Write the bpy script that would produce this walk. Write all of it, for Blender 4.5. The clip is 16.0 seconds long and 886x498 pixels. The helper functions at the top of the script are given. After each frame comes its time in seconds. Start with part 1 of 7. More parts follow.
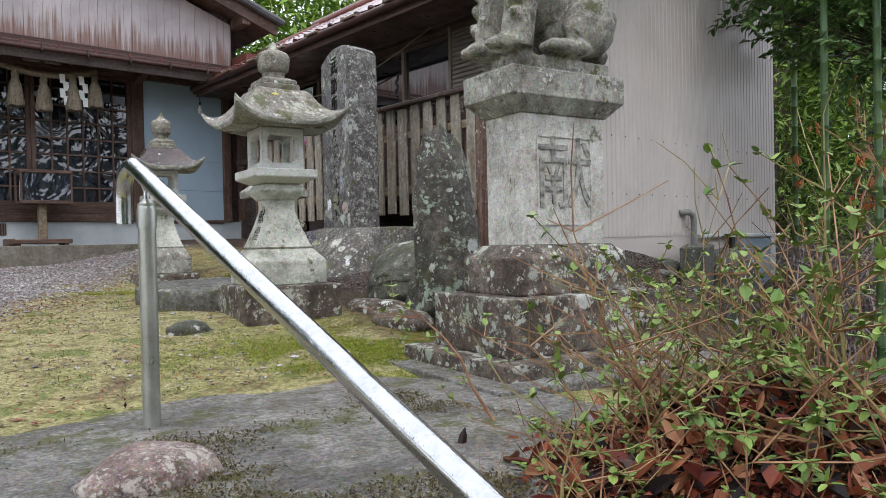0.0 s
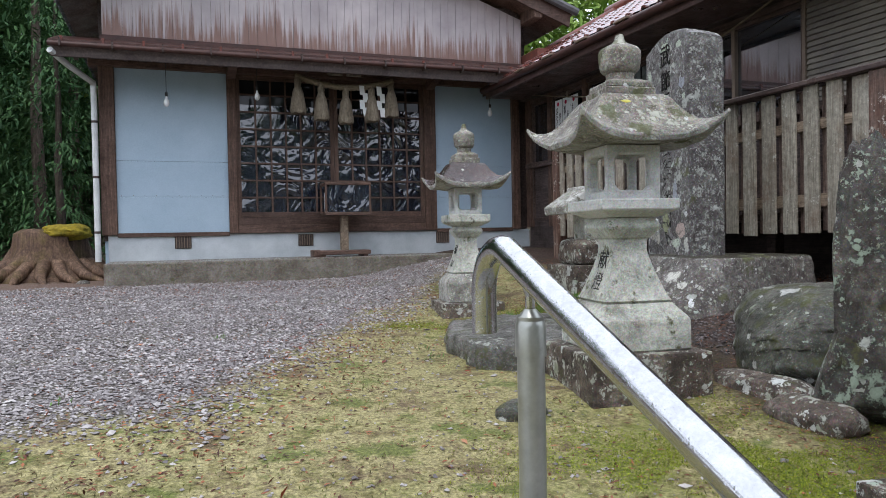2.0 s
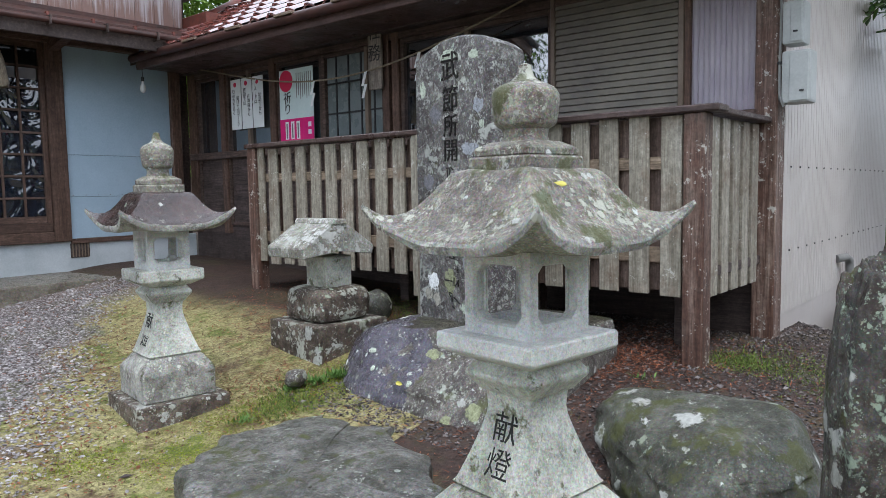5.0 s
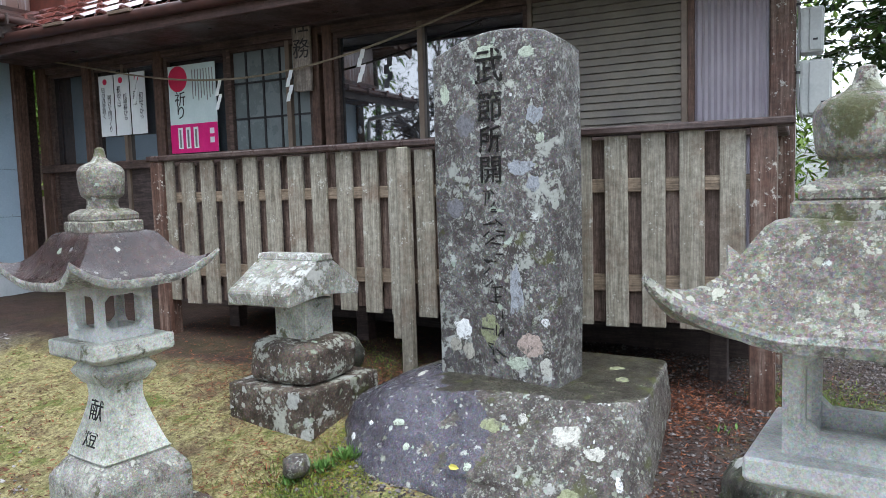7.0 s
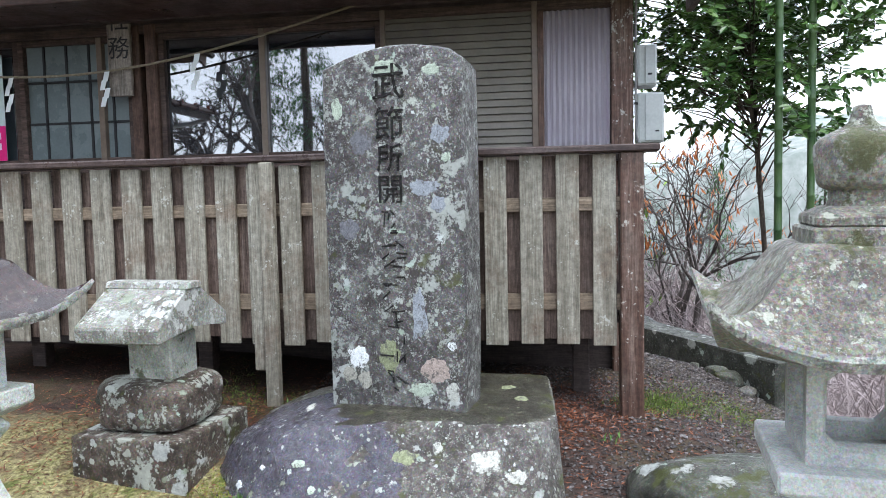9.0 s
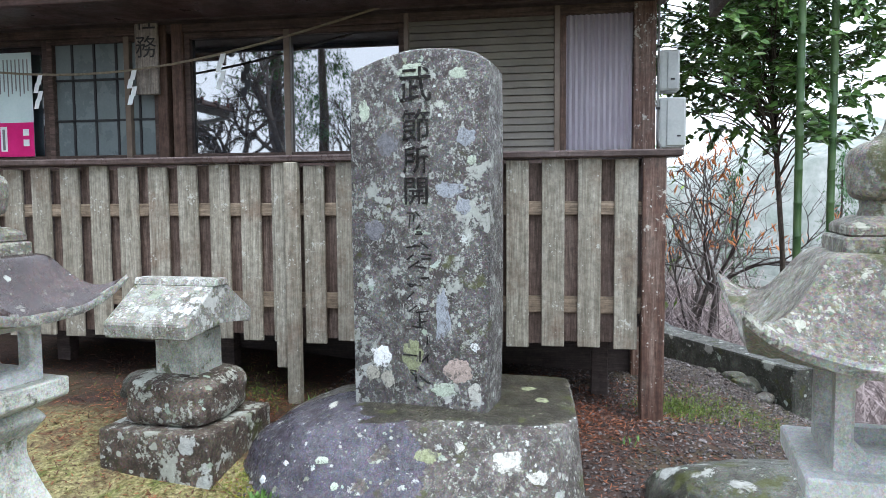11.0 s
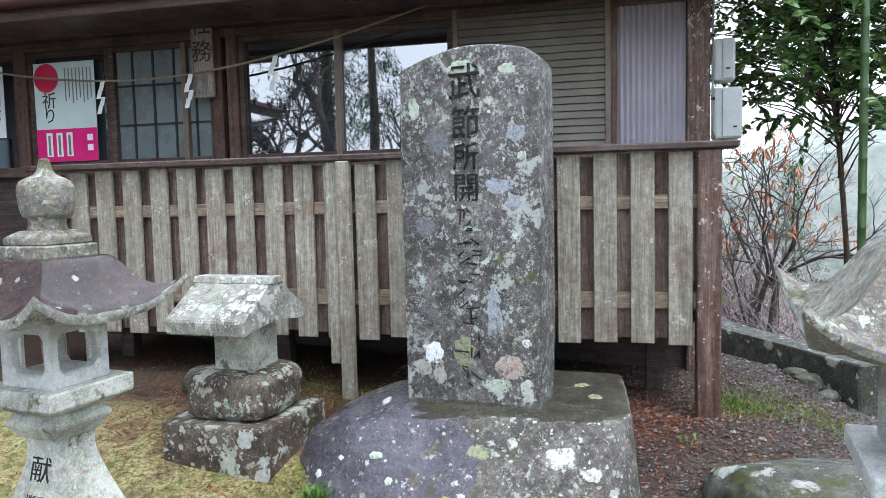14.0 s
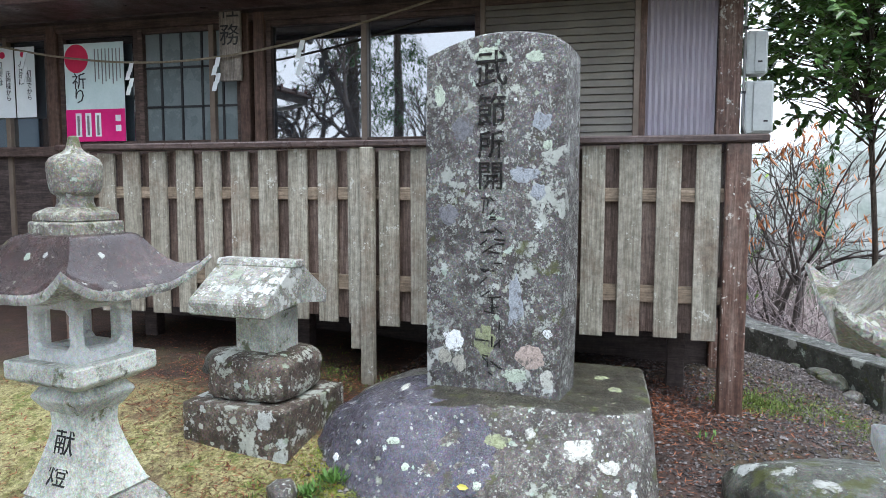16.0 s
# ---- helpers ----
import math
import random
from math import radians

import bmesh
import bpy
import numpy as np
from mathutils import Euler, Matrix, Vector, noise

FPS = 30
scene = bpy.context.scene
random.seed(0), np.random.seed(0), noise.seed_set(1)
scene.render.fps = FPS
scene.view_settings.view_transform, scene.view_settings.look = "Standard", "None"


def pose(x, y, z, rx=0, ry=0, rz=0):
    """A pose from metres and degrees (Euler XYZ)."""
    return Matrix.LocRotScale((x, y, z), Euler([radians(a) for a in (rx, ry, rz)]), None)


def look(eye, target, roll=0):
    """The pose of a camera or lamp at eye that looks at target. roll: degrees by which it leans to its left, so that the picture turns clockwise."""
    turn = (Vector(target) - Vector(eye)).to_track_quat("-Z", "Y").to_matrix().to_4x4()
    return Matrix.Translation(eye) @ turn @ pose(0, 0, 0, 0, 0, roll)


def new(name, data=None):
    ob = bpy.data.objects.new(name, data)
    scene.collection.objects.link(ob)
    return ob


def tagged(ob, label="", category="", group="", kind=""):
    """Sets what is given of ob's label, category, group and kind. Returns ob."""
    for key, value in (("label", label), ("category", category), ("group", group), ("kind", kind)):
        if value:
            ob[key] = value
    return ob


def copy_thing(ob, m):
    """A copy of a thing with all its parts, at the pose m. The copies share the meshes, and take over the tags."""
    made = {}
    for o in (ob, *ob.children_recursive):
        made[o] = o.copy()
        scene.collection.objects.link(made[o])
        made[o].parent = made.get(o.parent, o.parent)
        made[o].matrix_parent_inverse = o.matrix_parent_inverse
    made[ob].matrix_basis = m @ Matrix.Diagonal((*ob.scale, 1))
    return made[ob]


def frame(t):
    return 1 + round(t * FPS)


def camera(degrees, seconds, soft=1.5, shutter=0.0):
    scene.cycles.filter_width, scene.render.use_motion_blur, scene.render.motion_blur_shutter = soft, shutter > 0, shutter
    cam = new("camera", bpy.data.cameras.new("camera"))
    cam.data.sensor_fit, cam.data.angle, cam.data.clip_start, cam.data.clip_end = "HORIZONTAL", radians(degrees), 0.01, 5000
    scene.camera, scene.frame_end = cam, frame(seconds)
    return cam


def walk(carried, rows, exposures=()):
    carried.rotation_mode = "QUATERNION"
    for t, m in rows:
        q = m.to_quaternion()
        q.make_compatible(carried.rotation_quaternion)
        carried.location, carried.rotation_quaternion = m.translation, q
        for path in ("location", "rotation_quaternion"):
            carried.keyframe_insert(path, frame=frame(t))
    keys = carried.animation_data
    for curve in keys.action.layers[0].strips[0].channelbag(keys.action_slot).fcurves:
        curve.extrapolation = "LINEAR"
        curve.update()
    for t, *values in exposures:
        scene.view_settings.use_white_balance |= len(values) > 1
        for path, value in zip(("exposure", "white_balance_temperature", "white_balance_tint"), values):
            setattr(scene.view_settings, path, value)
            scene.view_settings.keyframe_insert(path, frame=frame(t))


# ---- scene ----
from mathutils.bvhtree import BVHTree

cam = camera(63.1, 16.0, 0.85)
PATH = [
    (0, (0.725, -0.111, 0.189), (2.041, 1.395, 0.166), -1.2),
    (0.5, (0.824, 0.187, 0.203), (1.955, 1.837, 0.193), -0.8),
    (1, (0.907, 0.449, 0.41), (1.808, 2.233, 0.463), -0.7),
    (1.5, (0.885, 0.732, 0.453), (1.595, 2.602, 0.425), -0.8),
    (2, (0.885, 1.005, 0.496), (1.581, 2.879, 0.458), -1.1),
    (2.5, (0.962, 1.374, 0.588), (1.608, 3.266, 0.63), -0.9),
    (3, (0.983, 1.668, 0.735), (1.732, 3.522, 0.687), -0.8),
    (3.1, (0.989, 1.73, 0.743), (1.803, 3.555, 0.671), -1.7),
    (3.5, (0.981, 1.983, 0.79), (2.072, 3.657, 0.697), -0.8),
    (4, (1.062, 2.312, 0.881), (2.312, 3.866, 0.728), -0.7),
    (4.1, (1.083, 2.375, 0.927), (2.364, 3.903, 0.783), -0.6),
    (4.2, (1.081, 2.418, 0.978), (2.418, 3.897, 0.826), -0.5),
    (6.3, (1.133, 3.682, 1.159), (2.787, 4.798, 1.013), -1.4),
    (6.5, (1.137, 3.847, 1.19), (2.845, 4.876, 1.034), -1.3),
    (7, (1.177, 4.136, 1.23), (2.962, 5.023, 1.062), -1.7),
    (7.5, (1.267, 4.398, 1.273), (3.129, 5.119, 1.161), -2.3),
    (8, (1.229, 4.566, 1.283), (3.176, 5.006, 1.152), -2.3),
    (8.2, (1.197, 4.617, 1.265), (3.166, 4.941, 1.131), -2.3),
    (10.3, (1.113, 4.774, 1.27), (3.088, 5.052, 1.126), -0.5),
    (10.5, (1.104, 4.779, 1.271), (3.08, 5.053, 1.129), -0.3),
    (11, (1.098, 4.779, 1.275), (3.067, 5.104, 1.135), -0.4),
    (11.5, (1.099, 4.783, 1.271), (3.06, 5.146, 1.121), -0.7),
    (12, (1.1, 4.784, 1.267), (3.054, 5.176, 1.11), -0.9),
    (12.5, (1.103, 4.778, 1.27), (3.056, 5.176, 1.103), -1.2),
    (13, (1.097, 4.77, 1.272), (3.048, 5.18, 1.113), -1.5),
    (13.5, (1.094, 4.775, 1.274), (3.041, 5.203, 1.12), -1.5),
    (14, (1.092, 4.777, 1.278), (3.032, 5.24, 1.129), -1.3),
    (14.5, (1.096, 4.782, 1.279), (3.032, 5.263, 1.133), -1.1),
    (15, (1.089, 4.78, 1.276), (3.021, 5.277, 1.125), -0.7),
    (15.5, (1.09, 4.784, 1.275), (3.017, 5.294, 1.111), -0.2),
    (16, (1.099, 4.788, 1.265), (3.023, 5.306, 1.09), 0.1),
]
LIGHT = [(0, 1.06, 6850, 11), (1.0, 1.04, 6600, 12), (2.0, 0.99, 6600, 12), (3.0, 1.02, 6600, 10), (4.2, 1.19, 6500, 10), (6.3, 1.39, 6400, 9), (7.0, 1.52, 6400, 9), (8.0, 1.66, 6350, 9), (10.3, 1.72, 6300, 8), (16, 1.73, 6300, 8)]
walk(cam, [(t, look(eye, target, roll)) for t, eye, target, roll in PATH], LIGHT)

# ---- world and light ----
world = bpy.data.worlds.new("overcast_sky")
scene.world = world
world.use_nodes = True
wn, wl = world.node_tree.nodes, world.node_tree.links
wn.clear()
sky = wn.new("ShaderNodeTexSky")
sky.sky_type, sky.sun_disc = "NISHITA", False
sky.sun_elevation, sky.sun_rotation = radians(52), radians(200)
cloud = wn.new("ShaderNodeMixRGB")
cloud.inputs[0].default_value = 0.86
cloud.inputs[2].default_value = (9.1, 9.9, 11.4, 1)
bg = wn.new("ShaderNodeBackground")
bg.inputs[1].default_value = 0.1
wo = wn.new("ShaderNodeOutputWorld")
wl.new(sky.outputs[0], cloud.inputs[1])
wl.new(cloud.outputs[0], bg.inputs[0])
wl.new(bg.outputs[0], wo.inputs[0])
sun = new("sun", bpy.data.lights.new("sun", "SUN"))
sun.data.energy, sun.data.angle, sun.data.color = 0.7, radians(25), (1, 0.97, 0.93)
sun.matrix_world = look((-3, -2, 12), (0.5, 2.5, 0))


# ---- materials ----
def ramp(nt, stops, src):
    r = nt.nodes.new("ShaderNodeValToRGB")
    e = r.color_ramp.elements
    e[0].position, e[1].position = stops[0][0], stops[-1][0]
    e[0].color, e[1].color = (*stops[0][1], 1), (*stops[-1][1], 1)
    for p, c in stops[1:-1]:
        e.new(p).color = (*c, 1)
    nt.links.new(src, r.inputs[0])
    return r.outputs[0]


def tex(nt, kind, scale, vec, detail=5, rough=0.6):
    n = nt.nodes.new("ShaderNodeTex" + kind)
    n.inputs["Scale"].default_value = scale
    if kind == "Noise":
        n.inputs["Detail"].default_value = detail
        n.inputs["Roughness"].default_value = rough
    nt.links.new(vec, n.inputs["Vector"])
    return n


def mixc(nt, fac, a, b, mode="MIX"):
    m = nt.nodes.new("ShaderNodeMixRGB")
    m.blend_type = mode
    for sock, v in zip(m.inputs, (fac, a, b)):
        if isinstance(v, bpy.types.NodeSocket):
            nt.links.new(v, sock)
        elif isinstance(v, (int, float)):
            sock.default_value = v
        else:
            sock.default_value = (*v, 1)
    return m.outputs[0]


def mathn(nt, op, a, b=0.5):
    m = nt.nodes.new("ShaderNodeMath")
    m.operation = op
    for sock, v in zip(m.inputs, (a, b)):
        if isinstance(v, bpy.types.NodeSocket):
            nt.links.new(v, sock)
        else:
            sock.default_value = v
    return m.outputs[0]


def base_mat(name, stretch=(1, 1, 1)):
    m = bpy.data.materials.new(name)
    m.use_nodes = True
    nt = m.node_tree
    bsdf = nt.nodes["Principled BSDF"]
    geo = nt.nodes.new("ShaderNodeNewGeometry")
    mp = nt.nodes.new("ShaderNodeMapping")
    mp.inputs["Scale"].default_value = stretch
    nt.links.new(geo.outputs["Position"], mp.inputs[0])
    return m, nt, bsdf, mp.outputs[0], geo


def finish(nt, bsdf, col, rough, height=None, strength=0.3, dist=0.01):
    nt.links.new(col, bsdf.inputs["Base Color"])
    bsdf.inputs["Specular IOR Level"].default_value = 0.32
    if isinstance(rough, bpy.types.NodeSocket):
        nt.links.new(rough, bsdf.inputs["Roughness"])
    else:
        bsdf.inputs["Roughness"].default_value = rough
    if height is not None:
        b = nt.nodes.new("ShaderNodeBump")
        b.inputs["Strength"].default_value = strength
        b.inputs["Distance"].default_value = dist
        nt.links.new(height, b.inputs["Height"])
        nt.links.new(b.outputs[0], bsdf.inputs["Normal"])


def spots(nt, vec, scale, size):
    """Lichen: ragged crusts with round flecks between them, thick in some places and absent in others."""
    big = tex(nt, "Noise", scale * 0.22, vec, 5, 0.65)
    rag = tex(nt, "Noise", scale * 0.9, vec, 9, 0.72)
    crust = mathn(nt, "ADD", mathn(nt, "MULTIPLY", big.outputs[0], 0.9), rag.outputs[0])
    crust = ramp(nt, [(0.0, (0, 0, 0)), (0.045, (1, 1, 1))], mathn(nt, "SUBTRACT", crust, 1.27 - size * 0.45))
    warp = nt.nodes.new("ShaderNodeMixRGB")
    warp.blend_type = "ADD"
    warp.inputs[0].default_value = 0.55 / scale
    nt.links.new(vec, warp.inputs[1])
    nt.links.new(tex(nt, "Noise", scale * 1.7, vec, 4).outputs["Color"], warp.inputs[2])
    v = tex(nt, "Voronoi", scale, warp.outputs[0])
    gate = mathn(nt, "SUBTRACT", big.outputs[0], 0.42)
    lim = mathn(nt, "MULTIPLY", gate, size * 3.2)
    fleck = ramp(nt, [(0.0, (0, 0, 0)), (0.03, (1, 1, 1))], mathn(nt, "SUBTRACT", lim, v.outputs["Distance"]))
    return mathn(nt, "MAXIMUM", crust, fleck)


def plaques(nt, vec, scale, size, share):
    """Separate crisp-edged lichen plaques, few and of many sizes."""
    warp = mixc(nt, 0.9 / scale, vec, tex(nt, "Noise", scale * 1.1, vec, 7, 0.7).outputs["Color"], "ADD")
    v = tex(nt, "Voronoi", scale, warp)
    rag = tex(nt, "Noise", scale * 3.2, vec, 10, 0.8)
    zone = tex(nt, "Noise", scale * 0.3, vec, 4, 0.6)
    sep = nt.nodes.new("ShaderNodeSeparateColor")
    nt.links.new(v.outputs["Color"], sep.inputs[0])
    lim = mathn(nt, "MULTIPLY", mathn(nt, "SUBTRACT", sep.outputs[0], 1 - share), size / share)
    lim = mathn(nt, "ADD", lim, mathn(nt, "MULTIPLY", mathn(nt, "SUBTRACT", rag.outputs[0], 0.52), 1.5))
    lim = mathn(nt, "ADD", lim, mathn(nt, "MULTIPLY", mathn(nt, "SUBTRACT", zone.outputs[0], 0.54), 1.6))
    return ramp(nt, [(0.0, (0, 0, 0)), (0.025, (1, 1, 1))], mathn(nt, "SUBTRACT", lim, v.outputs["Distance"])), sep.outputs[1]


def stone_mat(name, dark, mid, light, lichen=(0.55, 0.57, 0.52), l_amount=0.34, l_scale=16, moss=0.0, rough=0.62, grain=90, stain=(0.03, 0.028, 0.024), stain_lo=0.5, big_spots=0.0, gritty=0.4, fine=0.0, spec=0.32, plaque=0.0, pq_scale=9):
    m, nt, bsdf, vec, geo = base_mat(name)
    n1 = tex(nt, "Noise", 4.5, vec, 10, 0.72)
    n2 = tex(nt, "Noise", grain, vec, 6, 0.75)
    n3 = tex(nt, "Noise", 12, vec, 12, 0.8)
    n5 = tex(nt, "Noise", 42, vec, 8, 0.75)
    grit = tex(nt, "Voronoi", 190, vec)
    col = ramp(nt, [(0.34, dark), (0.5, mid), (0.64, light)], n1.outputs[0])
    col = mixc(nt, gritty, col, ramp(nt, [(0.34, (0.12, 0.12, 0.12)), (0.66, (0.9, 0.9, 0.9))], n2.outputs[0]), "OVERLAY")
    col = mixc(nt, gritty * 0.8, col, ramp(nt, [(0.36, (0.15, 0.15, 0.15)), (0.64, (0.88, 0.88, 0.88))], n5.outputs[0]), "OVERLAY")
    col = mixc(nt, 0.3, col, grit.outputs["Color"], "SOFT_LIGHT")
    st = ramp(nt, [(stain_lo, (0, 0, 0)), (stain_lo + 0.08, (1, 1, 1))], n3.outputs[0])
    col = mixc(nt, mathn(nt, "MULTIPLY", st, 0.72), col, stain)
    pit = tex(nt, "Noise", 62, vec, 10, 0.82)
    col = mixc(nt, mathn(nt, "MULTIPLY", ramp(nt, [(0.35, (1, 1, 1)), (0.42, (0, 0, 0))], pit.outputs[0]), 0.7), col, tuple(0.45 * q for q in dark))
    col = mixc(nt, mathn(nt, "MULTIPLY", ramp(nt, [(0.575, (0, 0, 0)), (0.62, (1, 1, 1))], pit.outputs[0]), 0.45), col, tuple(min(1, 1.5 * q) for q in light))
    s1 = spots(nt, vec, l_scale, l_amount)
    s2 = spots(nt, vec, l_scale * 3.3, l_amount * 1.05)
    li = mixc(nt, n5.outputs[0], tuple(0.66 * q for q in lichen), tuple(min(1, 1.3 * q) for q in lichen))
    if fine:
        col = mixc(nt, mathn(nt, "MULTIPLY", spots(nt, vec, l_scale * 8, fine), 0.6), col, li)
    col = mixc(nt, mathn(nt, "MULTIPLY", s1, 0.85), col, li)
    col = mixc(nt, mathn(nt, "MULTIPLY", s2, 0.8), col, li)
    if big_spots:
        s3 = spots(nt, vec, l_scale * 0.42, big_spots)
        col = mixc(nt, mathn(nt, "MULTIPLY", s3, 0.8), col, tuple(min(1, q * 1.05) for q in lichen))
    if plaque:
        for q, k in ((pq_scale, 1.0), (pq_scale * 2.7, 1.0)):
            pq, tone = plaques(nt, vec, q, 0.6, plaque * k)
            pc = ramp(nt, [(0.0, (0.36, 0.36, 0.33)), (0.35, (0.5, 0.52, 0.5)), (0.65, (0.27, 0.29, 0.21)), (0.85, (0.36, 0.45, 0.37)), (1.0, (0.64, 0.66, 0.66))], tone)
            pc = mixc(nt, 0.3, pc, ramp(nt, [(0.4, (0.2, 0.2, 0.2)), (0.6, (0.85, 0.85, 0.85))], n5.outputs[0]), "OVERLAY")
            col = mixc(nt, mathn(nt, "MULTIPLY", pq, 0.9), col, pc)
    if moss:
        n4 = tex(nt, "Noise", 6, vec, 6, 0.7)
        mo = ramp(nt, [(0.64 - moss, (0, 0, 0)), (0.695 - moss, (1, 1, 1))], n4.outputs[0])
        col = mixc(nt, mathn(nt, "MULTIPLY", mo, 0.8), col, mixc(nt, n5.outputs[0], (0.025, 0.03, 0.008), (0.13, 0.14, 0.045)))
    h = mixc(nt, 0.5, n5.outputs[0], n3.outputs[0])
    h = mixc(nt, 0.35, h, n2.outputs[0])
    h = mixc(nt, 0.3, h, pit.outputs[0])
    h = mixc(nt, 0.25, h, s1, "ADD")
    r = ramp(nt, [(0.35, (rough - 0.22,) * 3), (0.65, (rough + 0.15,) * 3)], n3.outputs[0])
    finish(nt, bsdf, col, r, h, 0.9, 0.018)
    bsdf.inputs["Specular IOR Level"].default_value = spec
    return m


def wood_mat(name, dark, mid, light, axis="z", rough=0.65, wet=None, stain_amt=0.4, scale=1.0, flecks=0.0):
    st = {"z": (38, 38, 2.2), "y": (38, 2.2, 38), "x": (2.2, 38, 38)}[axis]
    m, nt, bsdf, vec, geo = base_mat(name, tuple(scale * s for s in st))
    info = nt.nodes.new("ShaderNodeObjectInfo")
    off = nt.nodes.new("ShaderNodeVectorMath")
    off.operation = "MULTIPLY_ADD"
    off.inputs[1].default_value = (1, 1, 1)
    comb = nt.nodes.new("ShaderNodeCombineXYZ")
    for i in range(3):
        nt.links.new(mathn(nt, "MULTIPLY", info.outputs["Random"], 37.0 + 11 * i), comb.inputs[i])
    nt.links.new(vec, off.inputs[0])
    nt.links.new(comb.outputs[0], off.inputs[2])
    v = off.outputs[0]
    n1 = tex(nt, "Noise", 1, v, 6, 0.7)
    n2 = tex(nt, "Noise", 4, v, 4, 0.7)
    n3 = tex(nt, "Noise", 3.0, geo.outputs["Position"], 6, 0.7)
    col = ramp(nt, [(0.3, dark), (0.5, mid), (0.7, light)], n1.outputs[0])
    col = mixc(nt, 0.4, col, ramp(nt, [(0.35, (0.2, 0.2, 0.2)), (0.65, (0.75, 0.75, 0.75))], n2.outputs[0]), "OVERLAY")
    tone = mathn(nt, "MULTIPLY", info.outputs["Random"], 0.5)
    col = mixc(nt, tone, col, dark)
    s = ramp(nt, [(0.5, (0, 0, 0)), (0.66, (1, 1, 1))], n3.outputs[0])
    col = mixc(nt, mathn(nt, "MULTIPLY", s, stain_amt), col, wet or tuple(0.5 * q for q in dark))
    n6 = tex(nt, "Noise", 30, geo.outputs["Position"], 7, 0.75)
    col = mixc(nt, 0.45, col, ramp(nt, [(0.36, (0.2, 0.2, 0.2)), (0.64, (0.82, 0.82, 0.82))], n6.outputs[0]), "OVERLAY")
    if flecks:
        col = mixc(nt, mathn(nt, "MULTIPLY", spots(nt, geo.outputs["Position"], 34, flecks), 0.8), col, (0.47, 0.46, 0.41))
    finish(nt, bsdf, col, ramp(nt, [(0.35, (rough - 0.2,) * 3), (0.65, (rough + 0.15,) * 3)], n3.outputs[0]), mixc(nt, 0.5, n1.outputs[0], n2.outputs[0]), 0.5, 0.004)
    return m


def plain_mat(name, a, b, rough=0.5, scale=8, metal=0.0, bump=0.1, grain=60):
    m, nt, bsdf, vec, geo = base_mat(name)
    n1 = tex(nt, "Noise", scale, vec, 6, 0.65)
    n2 = tex(nt, "Noise", grain, vec, 3)
    col = ramp(nt, [(0.35, a), (0.65, b)], n1.outputs[0])
    col = mixc(nt, 0.15, col, ramp(nt, [(0.3, (0.3, 0.3, 0.3)), (0.7, (0.7, 0.7, 0.7))], n2.outputs[0]), "OVERLAY")
    bsdf.inputs["Metallic"].default_value = metal
    finish(nt, bsdf, col, ramp(nt, [(0.3, (max(0.03, rough - 0.08),) * 3), (0.7, (rough + 0.1,) * 3)], n1.outputs[0]), mixc(nt, 0.5, n1.outputs[0], n2.outputs[0]), bump, 0.004)
    return m


def streak_mat(name, base, base2, rust, amount=0.55, rough=0.5, dark=(0.1, 0.08, 0.08), metal=0.0, foot=None):
    """Painted sheet or planks with run-down stains."""
    m, nt, bsdf, vec, geo = base_mat(name)
    mp = nt.nodes.new("ShaderNodeMapping")
    mp.inputs["Scale"].default_value = (22, 22, 0.45)
    nt.links.new(geo.outputs["Position"], mp.inputs[0])
    n1 = tex(nt, "Noise", 1.0, mp.outputs[0], 7, 0.72)
    n2 = tex(nt, "Noise", 2.0, vec, 6, 0.6)
    n3 = tex(nt, "Noise", 80, vec, 3)
    col = ramp(nt, [(0.3, base), (0.7, base2)], n2.outputs[0])
    f = mathn(nt, "ADD", mathn(nt, "MULTIPLY", n1.outputs[0], 0.75), mathn(nt, "MULTIPLY", n2.outputs[0], 0.3))
    if foot is not None:
        sep = nt.nodes.new("ShaderNodeSeparateXYZ")
        nt.links.new(vec, sep.inputs[0])
        up = mathn(nt, "MULTIPLY", mathn(nt, "SUBTRACT", foot + 0.62, sep.outputs[2]), 0.42)
        f = mathn(nt, "ADD", f, mathn(nt, "MAXIMUM", up, 0.0))
    s = ramp(nt, [(amount, (0, 0, 0)), (amount + 0.12, (1, 1, 1))], f)
    col = mixc(nt, mathn(nt, "MULTIPLY", s, 0.8), col, mixc(nt, n3.outputs[0], dark, rust))
    bsdf.inputs["Metallic"].default_value = metal
    finish(nt, bsdf, col, rough, n1.outputs[0], 0.12, 0.004)
    return m


def leaf_mat(name, a, b, rough=0.45, between=()):
    m, nt, bsdf, vec, geo = base_mat(name)
    col = ramp(nt, [(0.0, a), *between, (1.0, b)], geo.outputs["Random Per Island"])
    n = tex(nt, "Noise", 1.2, vec, 4)
    col = mixc(nt, mathn(nt, "MULTIPLY", n.outputs[0], 0.55), col, tuple(q * 0.45 for q in a))
    finish(nt, bsdf, col, rough)
    bsdf.inputs["Subsurface Weight"].default_value = 0.0
    return m


